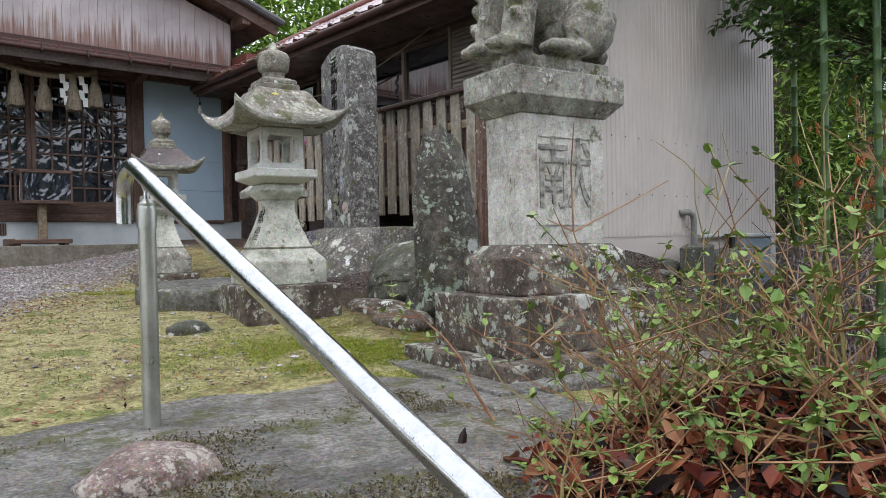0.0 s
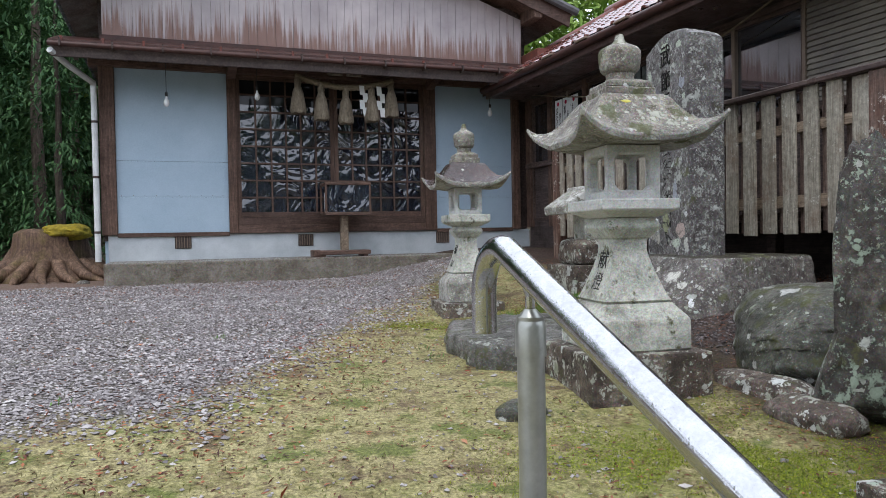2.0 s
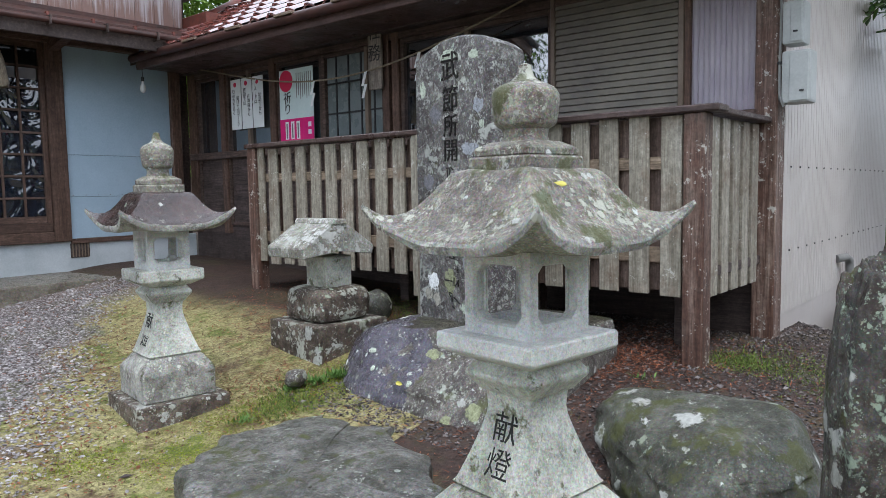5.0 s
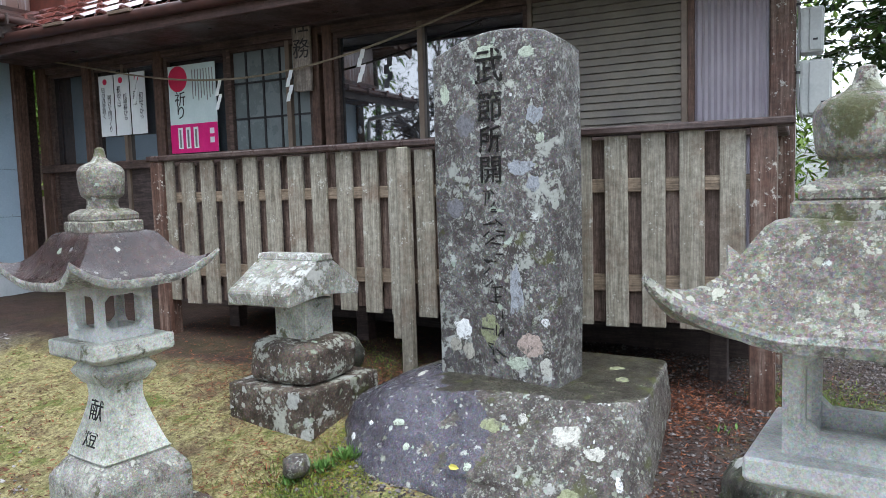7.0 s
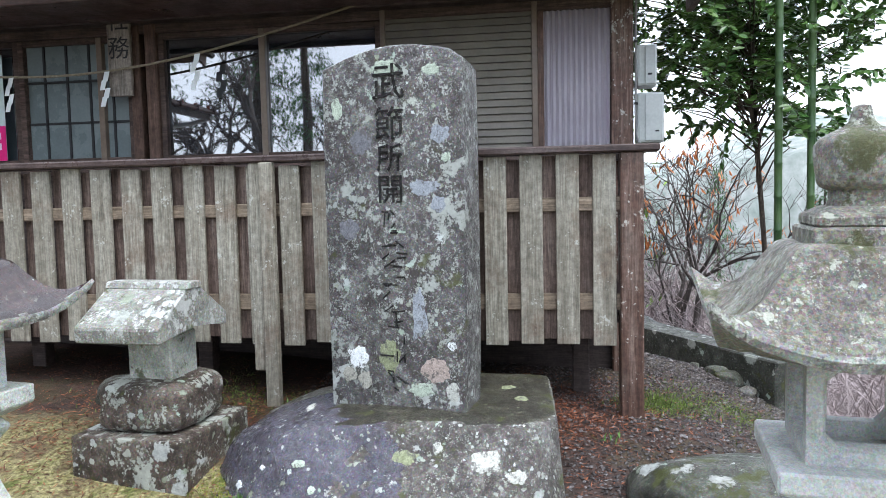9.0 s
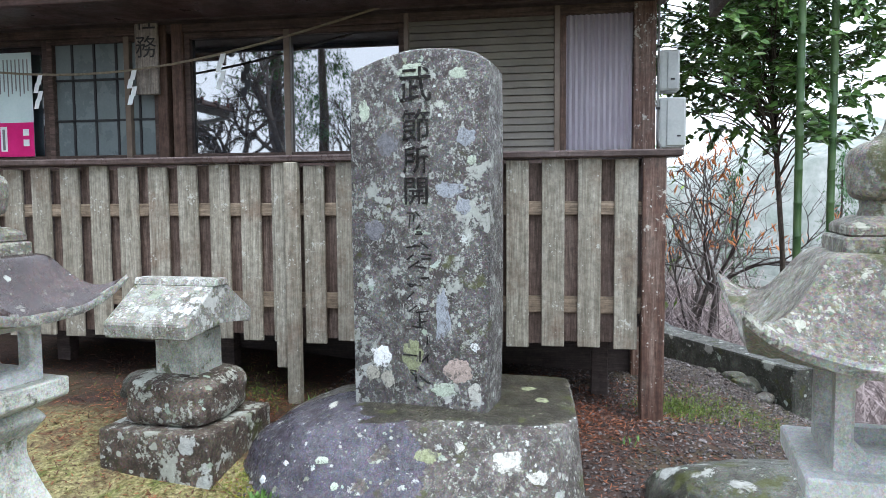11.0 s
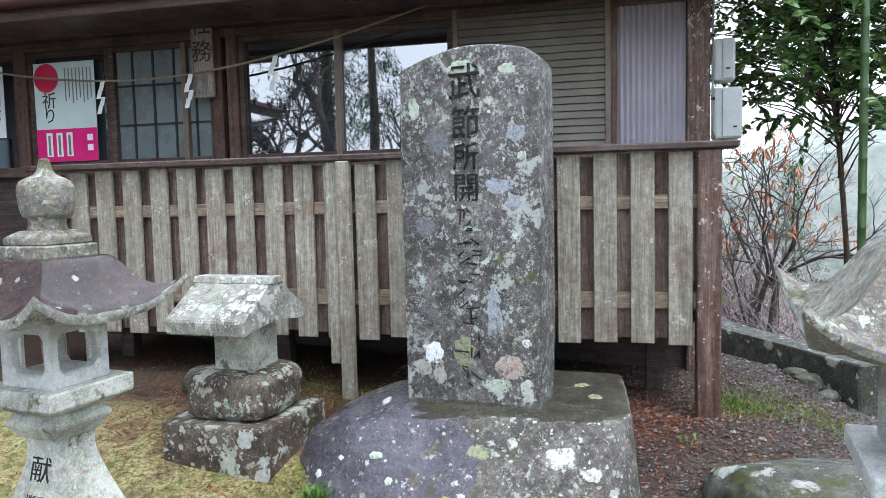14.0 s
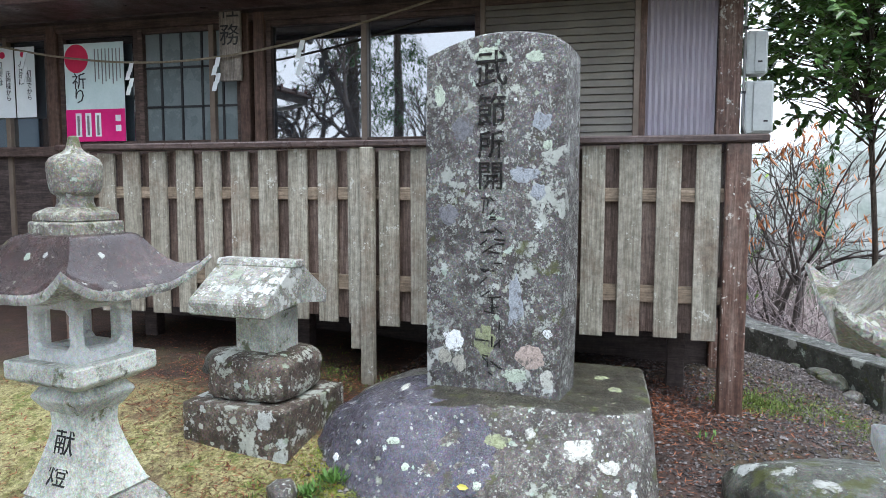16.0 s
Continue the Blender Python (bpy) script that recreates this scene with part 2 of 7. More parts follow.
def glass_mat(name, tint=(0.012, 0.014, 0.016), wave=0.0, scale=5.0, rough=0.03, ior=1.9, spec=0.9, deep=0.03, swirl=1.2):
    m, nt, bsdf, vec, geo = base_mat(name)
    bsdf.inputs["Base Color"].default_value = (*tint, 1)
    bsdf.inputs["Roughness"].default_value = rough
    bsdf.inputs["IOR"].default_value = ior
    bsdf.inputs["Specular IOR Level"].default_value = spec
    if wave:
        n = tex(nt, "Noise", scale, vec, 2, 0.5)
        n.inputs["Distortion"].default_value = swirl
        taut = ramp(nt, [(0.4, (0.12, 0.12, 0.12)), (0.6, (1, 1, 1))], tex(nt, "Noise", 1.3, vec, 3, 0.6).outputs[0])
        b = nt.nodes.new("ShaderNodeBump")
        nt.links.new(mathn(nt, "MULTIPLY", taut, wave), b.inputs["Strength"])
        b.inputs["Distance"].default_value = deep
        nt.links.new(n.outputs[0], b.inputs["Height"])
        nt.links.new(b.outputs[0], bsdf.inputs["Normal"])
    return m


def ground_mat():
    """Gravel, pale moss lawn, bright moss and leaf-strewn soil over one sheet."""
    m, nt, bsdf, vec, geo = base_mat("ground_cover")
    sep = nt.nodes.new("ShaderNodeSeparateXYZ")
    nt.links.new(vec, sep.inputs[0])
    X, Y = sep.outputs[0], sep.outputs[1]
    edge = tex(nt, "Noise", 1.6, vec, 6, 0.7)
    fine = tex(nt, "Noise", 60, vec, 9, 0.8)
    mid = tex(nt, "Noise", 9, vec, 10, 0.78)
    vor = tex(nt, "Voronoi", 55, vec)
    wob = mathn(nt, "MULTIPLY", mathn(nt, "SUBTRACT", edge.outputs[0], 0.5), 1.6)
    grass = ramp(nt, [(0.3, (0.075, 0.078, 0.025)), (0.42, (0.175, 0.155, 0.065)), (0.52, (0.32, 0.285, 0.155)), (0.6, (0.17, 0.15, 0.06)), (0.68, (0.12, 0.08, 0.055)), (0.76, (0.07, 0.045, 0.035))], mid.outputs[0])
    wide = tex(nt, "Noise", 3.4, vec, 9, 0.72)
    grass = mixc(nt, ramp(nt, [(0.53, (0, 0, 0)), (0.6, (0.85, 0.85, 0.85))], wide.outputs[0]), grass, (0.1, 0.125, 0.03))
    grass = mixc(nt, ramp(nt, [(0.38, (0.9, 0.9, 0.9)), (0.47, (0, 0, 0))], wide.outputs[0]), grass, (0.12, 0.082, 0.05))
    grass = mixc(nt, 0.9, grass, ramp(nt, [(0.34, (0.1, 0.1, 0.09)), (0.66, (0.92, 0.92, 0.84))], fine.outputs[0]), "OVERLAY")
    grav = ramp(nt, [(0.0, (0.14, 0.125, 0.125)), (0.5, (0.3, 0.275, 0.275)), (1.0, (0.56, 0.52, 0.52))], vor.outputs["Color"])
    grav = mixc(nt, ramp(nt, [(0.25, (0, 0, 0)), (0.6, (1, 1, 1))], vor.outputs["Distance"]), grav, (0.06, 0.05, 0.045))
    soil = ramp(nt, [(0.3, (0.022, 0.016, 0.013)), (0.55, (0.055, 0.035, 0.028)), (0.75, (0.12, 0.06, 0.042))], mid.outputs[0])
    soil = mixc(nt, 0.6, soil, ramp(nt, [(0.3, (0.15, 0.15, 0.15)), (0.7, (0.8, 0.75, 0.75))], fine.outputs[0]), "OVERLAY")
    # gravel lies beyond a slanting edge
    g = mathn(nt, "SUBTRACT", mathn(nt, "MULTIPLY", Y, 0.62), X)
    g = mathn(nt, "MINIMUM", mathn(nt, "SUBTRACT", g, 1.6), mathn(nt, "MULTIPLY", mathn(nt, "SUBTRACT", Y, 4.05), 0.9))
    g = mathn(nt, "MULTIPLY", mathn(nt, "ADD", g, wob), 1.4)
    gx = mathn(nt, "SUBTRACT", mathn(nt, "ADD", Y, mathn(nt, "MULTIPLY", wob, 0.6)), 9.2)
    gr = mathn(nt, "MAXIMUM", ramp(nt, [(0.1, (0, 0, 0)), (0.5, (1, 1, 1))], g), ramp(nt, [(0.0, (0, 0, 0)), (0.4, (1, 1, 1))], gx))
    col = mixc(nt, gr, grass, grav)
    # rust-brown soil strip before the plinth
    py = mathn(nt, "SUBTRACT", mathn(nt, "ADD", Y, wob), 9.9)
    col = mixc(nt, mathn(nt, "MULTIPLY", ramp(nt, [(0.0, (0, 0, 0)), (0.5, (1, 1, 1))], py), 0.75), col, (0.14, 0.085, 0.06))
    # dark leaf soil by the stones and under the fence
    sx = mathn(nt, "SUBTRACT", mathn(nt, "ADD", X, mathn(nt, "MULTIPLY", wob, 0.5)), mathn(nt, "ADD", 3.05, mathn(nt, "MULTIPLY", mathn(nt, "GREATER_THAN", Y, 5.2), 1.3)))
    col = mixc(nt, ramp(nt, [(0.0, (0, 0, 0)), (0.35, (1, 1, 1))], sx), col, soil)
    # bright moss
    mo = ramp(nt, [(0.5, (0, 0, 0)), (0.6, (1, 1, 1))], edge.outputs[0])
    near = mathn(nt, "SUBTRACT", 1.0, mathn(nt, "MULTIPLY", mathn(nt, "ABSOLUTE", mathn(nt, "SUBTRACT", Y, 3.1)), 0.9))
    nx = mathn(nt, "SUBTRACT", 1.0, mathn(nt, "MULTIPLY", mathn(nt, "ABSOLUTE", mathn(nt, "SUBTRACT", X, 2.7)), 0.9))
    mo = mathn(nt, "MULTIPLY", mathn(nt, "MULTIPLY", mathn(nt, "MAXIMUM", near, 0.3), mathn(nt, "MAXIMUM", nx, 0.3)), mo)
    col = mixc(nt, mo, col, mixc(nt, fine.outputs[0], (0.03, 0.05, 0.01), (0.22, 0.27, 0.03)))
    h = mixc(nt, 0.5, fine.outputs[0], vor.outputs["Distance"])
    finish(nt, bsdf, col, 0.75, h, 0.8, 0.015)
    return m


M = {}
M["ground"] = ground_mat()
M["capstone"] = stone_mat("weathered_capstone", (0.156, 0.150, 0.132), (0.288, 0.282, 0.252), (0.432, 0.432, 0.396), (0.56, 0.57, 0.5), 0.4, 15, 0.03, 0.6, 120, (0.07, 0.06, 0.05), 0.52, gritty=0.4)
M["lantern"] = stone_mat("lantern_stone", (0.235, 0.235, 0.196), (0.448, 0.459, 0.403), (0.616, 0.622, 0.560), (0.66, 0.66, 0.58), 0.28, 15, 0.05, 0.6, 120, (0.085, 0.08, 0.06), 0.56, gritty=0.36)
M["granite"] = stone_mat("clean_granite", (0.454, 0.459, 0.432), (0.572, 0.578, 0.545), (0.670, 0.675, 0.643), (0.62, 0.62, 0.5), 0.16, 12, 0.0, 0.55, 220, (0.2, 0.19, 0.15), 0.61, gritty=0.35)
M["lichenroof"] = stone_mat("lichen_crusted_stone", (0.16, 0.155, 0.125), (0.28, 0.275, 0.24), (0.4, 0.4, 0.36), (0.64, 0.65, 0.62), 0.47, 14, 0.06, 0.6, 100, (0.07, 0.065, 0.05), 0.54, gritty=0.4, plaque=0.3, pq_scale=8)
M["mossroof"] = stone_mat("mossy_roof_stone", (0.1, 0.085, 0.075), (0.19, 0.175, 0.145), (0.3, 0.29, 0.235), (0.48, 0.49, 0.41), 0.43, 19, 0.09, 0.5, 90, (0.075, 0.055, 0.055), 0.52, gritty=0.55, fine=0.45, plaque=0.1, pq_scale=14)
M["brownroof"] = stone_mat("brown_roof_stone", (0.017, 0.009, 0.008), (0.04, 0.021, 0.018), (0.085, 0.05, 0.043), (0.24, 0.23, 0.19), 0.27, 18, 0.02, 0.3, 110, (0.02, 0.01, 0.01), 0.5, gritty=0.45, fine=0.25, spec=0.4, plaque=0.05, pq_scale=16)
M["brownroof"].node_tree.nodes["Principled BSDF"].inputs["Coat Weight"].default_value = 0.6
M["brownroof"].node_tree.nodes["Principled BSDF"].inputs["Coat Roughness"].default_value = 0.1
M["base"] = stone_mat("base_stone", (0.042, 0.031, 0.025), (0.102, 0.079, 0.062), (0.204, 0.174, 0.144), (0.5, 0.52, 0.46), 0.43, 12, 0.03, 0.55, 90, (0.028, 0.022, 0.018), 0.49, gritty=0.5, plaque=0.42, pq_scale=11)
M["stele"] = stone_mat("stele_stone", (0.05, 0.045, 0.044), (0.098, 0.09, 0.087), (0.175, 0.168, 0.158), (0.4, 0.42, 0.385), 0.46, 20, 0.03, 0.5, 110, (0.034, 0.025, 0.024), 0.49, 0.1, gritty=0.62, fine=0.5, plaque=0.16, pq_scale=13)
def crust_mat(name, a, b):
    """Dry lichen crust: powdery, lobed, broken by the stone that shows through."""
    m, nt, bsdf, vec, geo = base_mat(name)
    n1 = tex(nt, "Noise", 60, vec, 8, 0.75)
    n2 = tex(nt, "Noise", 240, vec, 5, 0.7)
    n3 = tex(nt, "Noise", 26, vec, 9, 0.78)
    col = ramp(nt, [(0.36, a), (0.62, b)], n1.outputs[0])
    col = mixc(nt, 0.5, col, ramp(nt, [(0.36, (0.2, 0.2, 0.2)), (0.64, (0.82, 0.82, 0.82))], n2.outputs[0]), "OVERLAY")
    hole = ramp(nt, [(0.54, (0, 0, 0)), (0.58, (1, 1, 1))], n3.outputs[0])
    col = mixc(nt, mathn(nt, "MULTIPLY", hole, 0.85), col, mixc(nt, n2.outputs[0], (0.05, 0.045, 0.042), (0.16, 0.15, 0.14)))
    finish(nt, bsdf, col, 0.85, mixc(nt, 0.5, n1.outputs[0], n2.outputs[0]), 0.6, 0.004)
    return m


for key, a, b in (("crustwhite", (0.55, 0.57, 0.58), (0.78, 0.8, 0.8)), ("crustpale", (0.36, 0.36, 0.32), (0.52, 0.52, 0.47)), ("crustpink", (0.3, 0.24, 0.21), (0.46, 0.37, 0.33)), ("crusttan", (0.24, 0.23, 0.2), (0.37, 0.36, 0.31)), ("crustblue", (0.2, 0.22, 0.25), (0.36, 0.38, 0.41)), ("crustmint", (0.3, 0.35, 0.28), (0.5, 0.56, 0.46)), ("crustgreen", (0.15, 0.165, 0.09), (0.29, 0.31, 0.19)), ("crustslate", (0.1, 0.1, 0.115), (0.19, 0.19, 0.205))):
    M[key] = crust_mat("lichen_" + key[5:], a, b)
# dark tone paints the shade inside cut characters; lichen flecks break it up
M["stelecut"] = stone_mat("cut_shade_stone", (0.012, 0.011, 0.011), (0.024, 0.022, 0.021), (0.05, 0.047, 0.044), (0.26, 0.27, 0.24), 0.3, 30, 0.0, 0.8, 140, (0.01, 0.009, 0.009), 0.48, gritty=0.4, fine=0.3, spec=0.15)
M["rock"] = stone_mat("dark_rock", (0.045, 0.04, 0.036), (0.1, 0.088, 0.078), (0.18, 0.165, 0.148), (0.4, 0.42, 0.36), 0.37, 24, 0.06, 0.45, 110, (0.035, 0.026, 0.023), 0.48, gritty=0.7, fine=0.45, spec=0.45, plaque=0.3, pq_scale=20)
M["wetrock"] = stone_mat("wet_purple_rock", (0.048, 0.044, 0.056), (0.082, 0.076, 0.096), (0.125, 0.118, 0.142), (0.5, 0.53, 0.48), 0.16, 20, 0.0, 0.27, 150, (0.04, 0.03, 0.036), 0.55, gritty=0.55, fine=0.3, spec=0.6, plaque=0.14, pq_scale=26)
M["mosstop"] = stone_mat("moss_filmed_stone", (0.02, 0.017, 0.012), (0.04, 0.036, 0.025), (0.085, 0.078, 0.055), (0.26, 0.28, 0.18), 0.3, 20, 0.07, 0.45, 110, (0.018, 0.014, 0.01), 0.48, gritty=0.6, fine=0.3, spec=0.4)
M["pinkstone"] = stone_mat("pinkish_grained_stone", (0.13, 0.085, 0.075), (0.22, 0.16, 0.145), (0.33, 0.27, 0.245), (0.52, 0.48, 0.44), 0.5, 26, 0.04, 0.5, 120, (0.08, 0.05, 0.04), 0.5, gritty=0.6, fine=0.45)
M["mossrock"] = stone_mat("mossy_boulder", (0.028, 0.03, 0.023), (0.058, 0.06, 0.048), (0.115, 0.117, 0.1), (0.4, 0.43, 0.37), 0.25, 12, 0.04, 0.5, 90, (0.022, 0.022, 0.018), 0.48, 0.08, gritty=0.55, fine=0.35, plaque=0.15, pq_scale=9)
M["boulder"] = stone_mat("lichened_boulder", (0.032, 0.033, 0.025), (0.066, 0.067, 0.052), (0.125, 0.126, 0.105), (0.38, 0.41, 0.34), 0.25, 14, 0.1, 0.5, 90, (0.03, 0.03, 0.023), 0.5, 0.06, gritty=0.55, fine=0.35, plaque=0.16, pq_scale=8)
M["upright"] = stone_mat("upright_stone", (0.032, 0.03, 0.027), (0.07, 0.066, 0.058), (0.15, 0.135, 0.115), (0.34, 0.42, 0.33), 0.42, 13, 0.05, 0.5, 80, (0.035, 0.022, 0.018), 0.49, 0.1, gritty=0.5, fine=0.35, plaque=0.15, pq_scale=10)
M["pedestal"] = stone_mat("pedestal_stone", (0.295, 0.277, 0.236), (0.496, 0.490, 0.454), (0.673, 0.673, 0.637), (0.64, 0.64, 0.58), 0.22, 14, 0.03, 0.65, 140, (0.14, 0.095, 0.06), 0.55, gritty=0.4, plaque=0.2, pq_scale=14)
M["statue"] = stone_mat("statue_stone", (0.098, 0.095, 0.081), (0.224, 0.217, 0.182), (0.420, 0.413, 0.364), (0.5, 0.52, 0.45), 0.28, 14, 0.06, 0.65, 110, (0.04, 0.036, 0.03), 0.5, gritty=0.5, fine=0.3)
M["slab"] = stone_mat("slab_stone", (0.06, 0.058, 0.05), (0.12, 0.117, 0.104), (0.2, 0.195, 0.18), (0.4, 0.42, 0.37), 0.3, 12, 0.07, 0.45, 70, (0.035, 0.035, 0.025), 0.48, gritty=0.55)
M["concrete"] = stone_mat("old_concrete", (0.081, 0.076, 0.069), (0.144, 0.138, 0.127), (0.230, 0.221, 0.205), (0.36, 0.35, 0.31), 0.2, 8, 0.07, 0.5, 70, (0.085, 0.07, 0.045), 0.52, gritty=0.95, fine=0.3)
M["footing"] = plain_mat("footing_concrete", (0.4, 0.44, 0.46), (0.52, 0.56, 0.58), 0.6, 3)
M["plinth"] = stone_mat("plinth_concrete", (0.1, 0.085, 0.066), (0.165, 0.148, 0.12), (0.235, 0.215, 0.185), (0.3, 0.3, 0.27), 0.06, 6, 0.03, 0.35, 90, (0.1, 0.075, 0.055), 0.52)
M["panel"] = plain_mat("pale_blue_panel", (0.34, 0.45, 0.54), (0.4, 0.51, 0.6), 0.35, 1.4, 0.0, 0.05)
M["brown"] = wood_mat("brown_timber", (0.055, 0.032, 0.024), (0.12, 0.07, 0.05), (0.2, 0.125, 0.095))
M["brownx"] = wood_mat("brown_beam", (0.05, 0.03, 0.023), (0.11, 0.066, 0.05), (0.18, 0.115, 0.09), "x")
M["soffit"] = wood_mat("red_brown_soffit", (0.055, 0.034, 0.03), (0.095, 0.058, 0.05), (0.14, 0.085, 0.075), "y", 0.45)
M["browny"] = wood_mat("brown_sill", (0.04, 0.027, 0.022), (0.085, 0.056, 0.045), (0.15, 0.1, 0.085), "y")
M["darkwood"] = wood_mat("dark_timber", (0.035, 0.026, 0.023), (0.07, 0.05, 0.045), (0.12, 0.09, 0.08), "y")
M["fence"] = wood_mat("weathered_fence_board", (0.16, 0.142, 0.11), (0.285, 0.262, 0.21), (0.41, 0.385, 0.325), "z", 0.7, (0.14, 0.085, 0.058), 0.6, 0.7, 0.34)
M["fenceback"] = wood_mat("brown_back_board", (0.075, 0.05, 0.04), (0.16, 0.11, 0.088), (0.26, 0.2, 0.165), "z", 0.7)
M["rail"] = wood_mat("fence_rail", (0.13, 0.095, 0.065), (0.23, 0.175, 0.125), (0.34, 0.27, 0.2), "y", 0.7)
M["caprail"] = wood_mat("dark_cap_rail", (0.035, 0.022, 0.02), (0.075, 0.05, 0.044), (0.13, 0.1, 0.09), "y", 0.4)
M["post"] = wood_mat("rusty_post", (0.045, 0.024, 0.018), (0.11, 0.058, 0.042), (0.25, 0.185, 0.15), "z", 0.6, (0.17, 0.145, 0.12), 0.45, 0.6, 0.4)
M["paleboard"] = wood_mat("pale_sign_board", (0.14, 0.115, 0.095), (0.25, 0.215, 0.18), (0.34, 0.3, 0.26), "z", 0.7)
M["gable"] = streak_mat("gable_planks", (0.33, 0.295, 0.3), (0.5, 0.455, 0.46), (0.21, 0.08, 0.04), 0.6, 0.6, (0.1, 0.05, 0.036), 0.0, 2.97)
M["siding"] = streak_mat("painted_metal_sheet", (0.45, 0.41, 0.385), (0.53, 0.49, 0.465), (0.36, 0.19, 0.1), 0.6, 0.42, (0.29, 0.19, 0.13))
M["corr"] = streak_mat("corrugated_sheet", (0.34, 0.31, 0.345), (0.45, 0.42, 0.455), (0.2, 0.14, 0.12), 0.62, 0.38, (0.12, 0.1, 0.1))
M["shutter"] = plain_mat("brown_shutter_metal", (0.13, 0.115, 0.1), (0.2, 0.18, 0.145), 0.45, 2.5, 0.0, 0.08)
M["bronzeframe"] = plain_mat("bronze_frame", (0.13, 0.095, 0.07), (0.19, 0.145, 0.11), 0.4, 6)
M["tile"] = plain_mat("glazed_red_tile", (0.13, 0.035, 0.03), (0.22, 0.075, 0.062), 0.1, 6, 0.0, 0.1)
M["redsheet"] = plain_mat("rusty_red_sheet_metal", (0.085, 0.028, 0.02), (0.17, 0.05, 0.036), 0.4, 9)
M["tile"].node_tree.nodes["Principled BSDF"].inputs["Specular IOR Level"].default_value = 1.0
M["tile"].node_tree.nodes["Principled BSDF"].inputs["Coat Weight"].default_value = 1.0
M["tile"].node_tree.nodes["Principled BSDF"].inputs["Coat IOR"].default_value = 3.2
M["dtile"] = plain_mat("dark_roof_tile", (0.05, 0.052, 0.055), (0.1, 0.1, 0.105), 0.4, 8)
M["gutter"] = plain_mat("brown_gutter", (0.035, 0.017, 0.014), (0.07, 0.03, 0.024), 0.45, 6)
M["steel"] = plain_mat("stainless_steel", (0.5, 0.51, 0.52), (0.6, 0.61, 0.62), 0.16, 25, 1.0, 0.0, 160)
snt = M["steel"].node_tree
drop = tex(snt, "Voronoi", 95, snt.nodes["Mapping"].outputs[0])
bead = ramp(snt, [(0.12, (1, 1, 1)), (0.3, (0, 0, 0))], drop.outputs["Distance"])
sbump = snt.nodes.new("ShaderNodeBump")
sbump.inputs["Strength"].default_value, sbump.inputs["Distance"].default_value = 0.22, 0.0015
snt.links.new(bead, sbump.inputs["Height"])
snt.links.new(sbump.outputs[0], snt.nodes["Principled BSDF"].inputs["Normal"])
M["steelpost"] = plain_mat("dulled_steel", (0.33, 0.34, 0.31), (0.43, 0.44, 0.41), 0.33, 10, 0.75, 0.05)
M["pipe"] = plain_mat("white_pipe", (0.5, 0.52, 0.52), (0.62, 0.64, 0.64), 0.35, 5)
M["greybox"] = plain_mat("grey_meter_box", (0.36, 0.38, 0.37), (0.45, 0.47, 0.455), 0.45, 5)
M["cable"] = plain_mat("grey_cable", (0.17, 0.17, 0.165), (0.23, 0.23, 0.22), 0.5, 5)
M["glass"] = glass_mat("window_glass", (0.016, 0.02, 0.025), 0.0, 5.0, 0.02, 2.15, 1.0)
M["wavy"] = glass_mat("film_covered_glass", (0.012, 0.017, 0.028), 1.0, 2.3, 0.04, 1.65, 0.8, 0.12, 1.7)
# weak reflection set by hand, for the eave that hides the sky
M["darkpane"] = glass_mat("eave_dimmed_upper_glass", (0.01, 0.011, 0.012), 0.0, 5.0, 0.05, 1.45, 0.3)
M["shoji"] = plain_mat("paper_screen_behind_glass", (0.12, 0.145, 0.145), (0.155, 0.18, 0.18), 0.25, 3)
M["paper"] = plain_mat("white_paper", (0.7, 0.73, 0.72), (0.78, 0.8, 0.79), 0.6, 4)
M["mint"] = plain_mat("pale_mint_paper", (0.52, 0.63, 0.61), (0.6, 0.7, 0.68), 0.5, 4)
M["pink"] = plain_mat("pink_print", (0.62, 0.015, 0.16), (0.72, 0.025, 0.2), 0.45, 4)
M["redink"] = plain_mat("red_print", (0.55, 0.02, 0.07), (0.62, 0.03, 0.09), 0.5, 4)
M["ink"] = plain_mat("black_ink", (0.018, 0.018, 0.02), (0.035, 0.035, 0.036), 0.6, 10)
# near-black for the characters on the lantern shafts
M["carve"] = plain_mat("near_black_carving", (0.008, 0.008, 0.008), (0.03, 0.03, 0.028), 0.85, 32)
M["carve2"] = plain_mat("weathered_carving", (0.05, 0.05, 0.048), (0.42, 0.42, 0.39), 0.8, 26)
M["soilmat"] = plain_mat("dark_soil", (0.03, 0.02, 0.016), (0.075, 0.045, 0.035), 0.85, 12, 0.0, 0.8)
M["brush"] = plain_mat("pinkish_brush", (0.23, 0.18, 0.175), (0.38, 0.32, 0.315), 0.8, 3)
M["darkpebble"] = leaf_mat("dark_pebble", (0.022, 0.017, 0.016), (0.27, 0.24, 0.235), 0.35, ((0.6, (0.06, 0.048, 0.045)),))
M["straw"] = wood_mat("old_straw", (0.1, 0.08, 0.055), (0.2, 0.165, 0.12), (0.31, 0.265, 0.2), "z", 0.85)
M["rope"] = plain_mat("straw_rope", (0.16, 0.13, 0.09), (0.27, 0.225, 0.16), 0.85, 40, 0.0, 0.5)
M["bulb"] = plain_mat("clear_white_bulb", (0.62, 0.64, 0.64), (0.7, 0.72, 0.72), 0.1, 4)
M["bark"] = wood_mat("tree_bark", (0.035, 0.026, 0.02), (0.08, 0.06, 0.046), (0.15, 0.12, 0.095), "z", 0.8, None, 0.3, 0.5)
M["stumpwood"] = wood_mat("rotting_stump_wood", (0.05, 0.028, 0.018), (0.13, 0.078, 0.05), (0.27, 0.18, 0.12), "z", 0.8, (0.09, 0.08, 0.02), 0.5, 0.4)
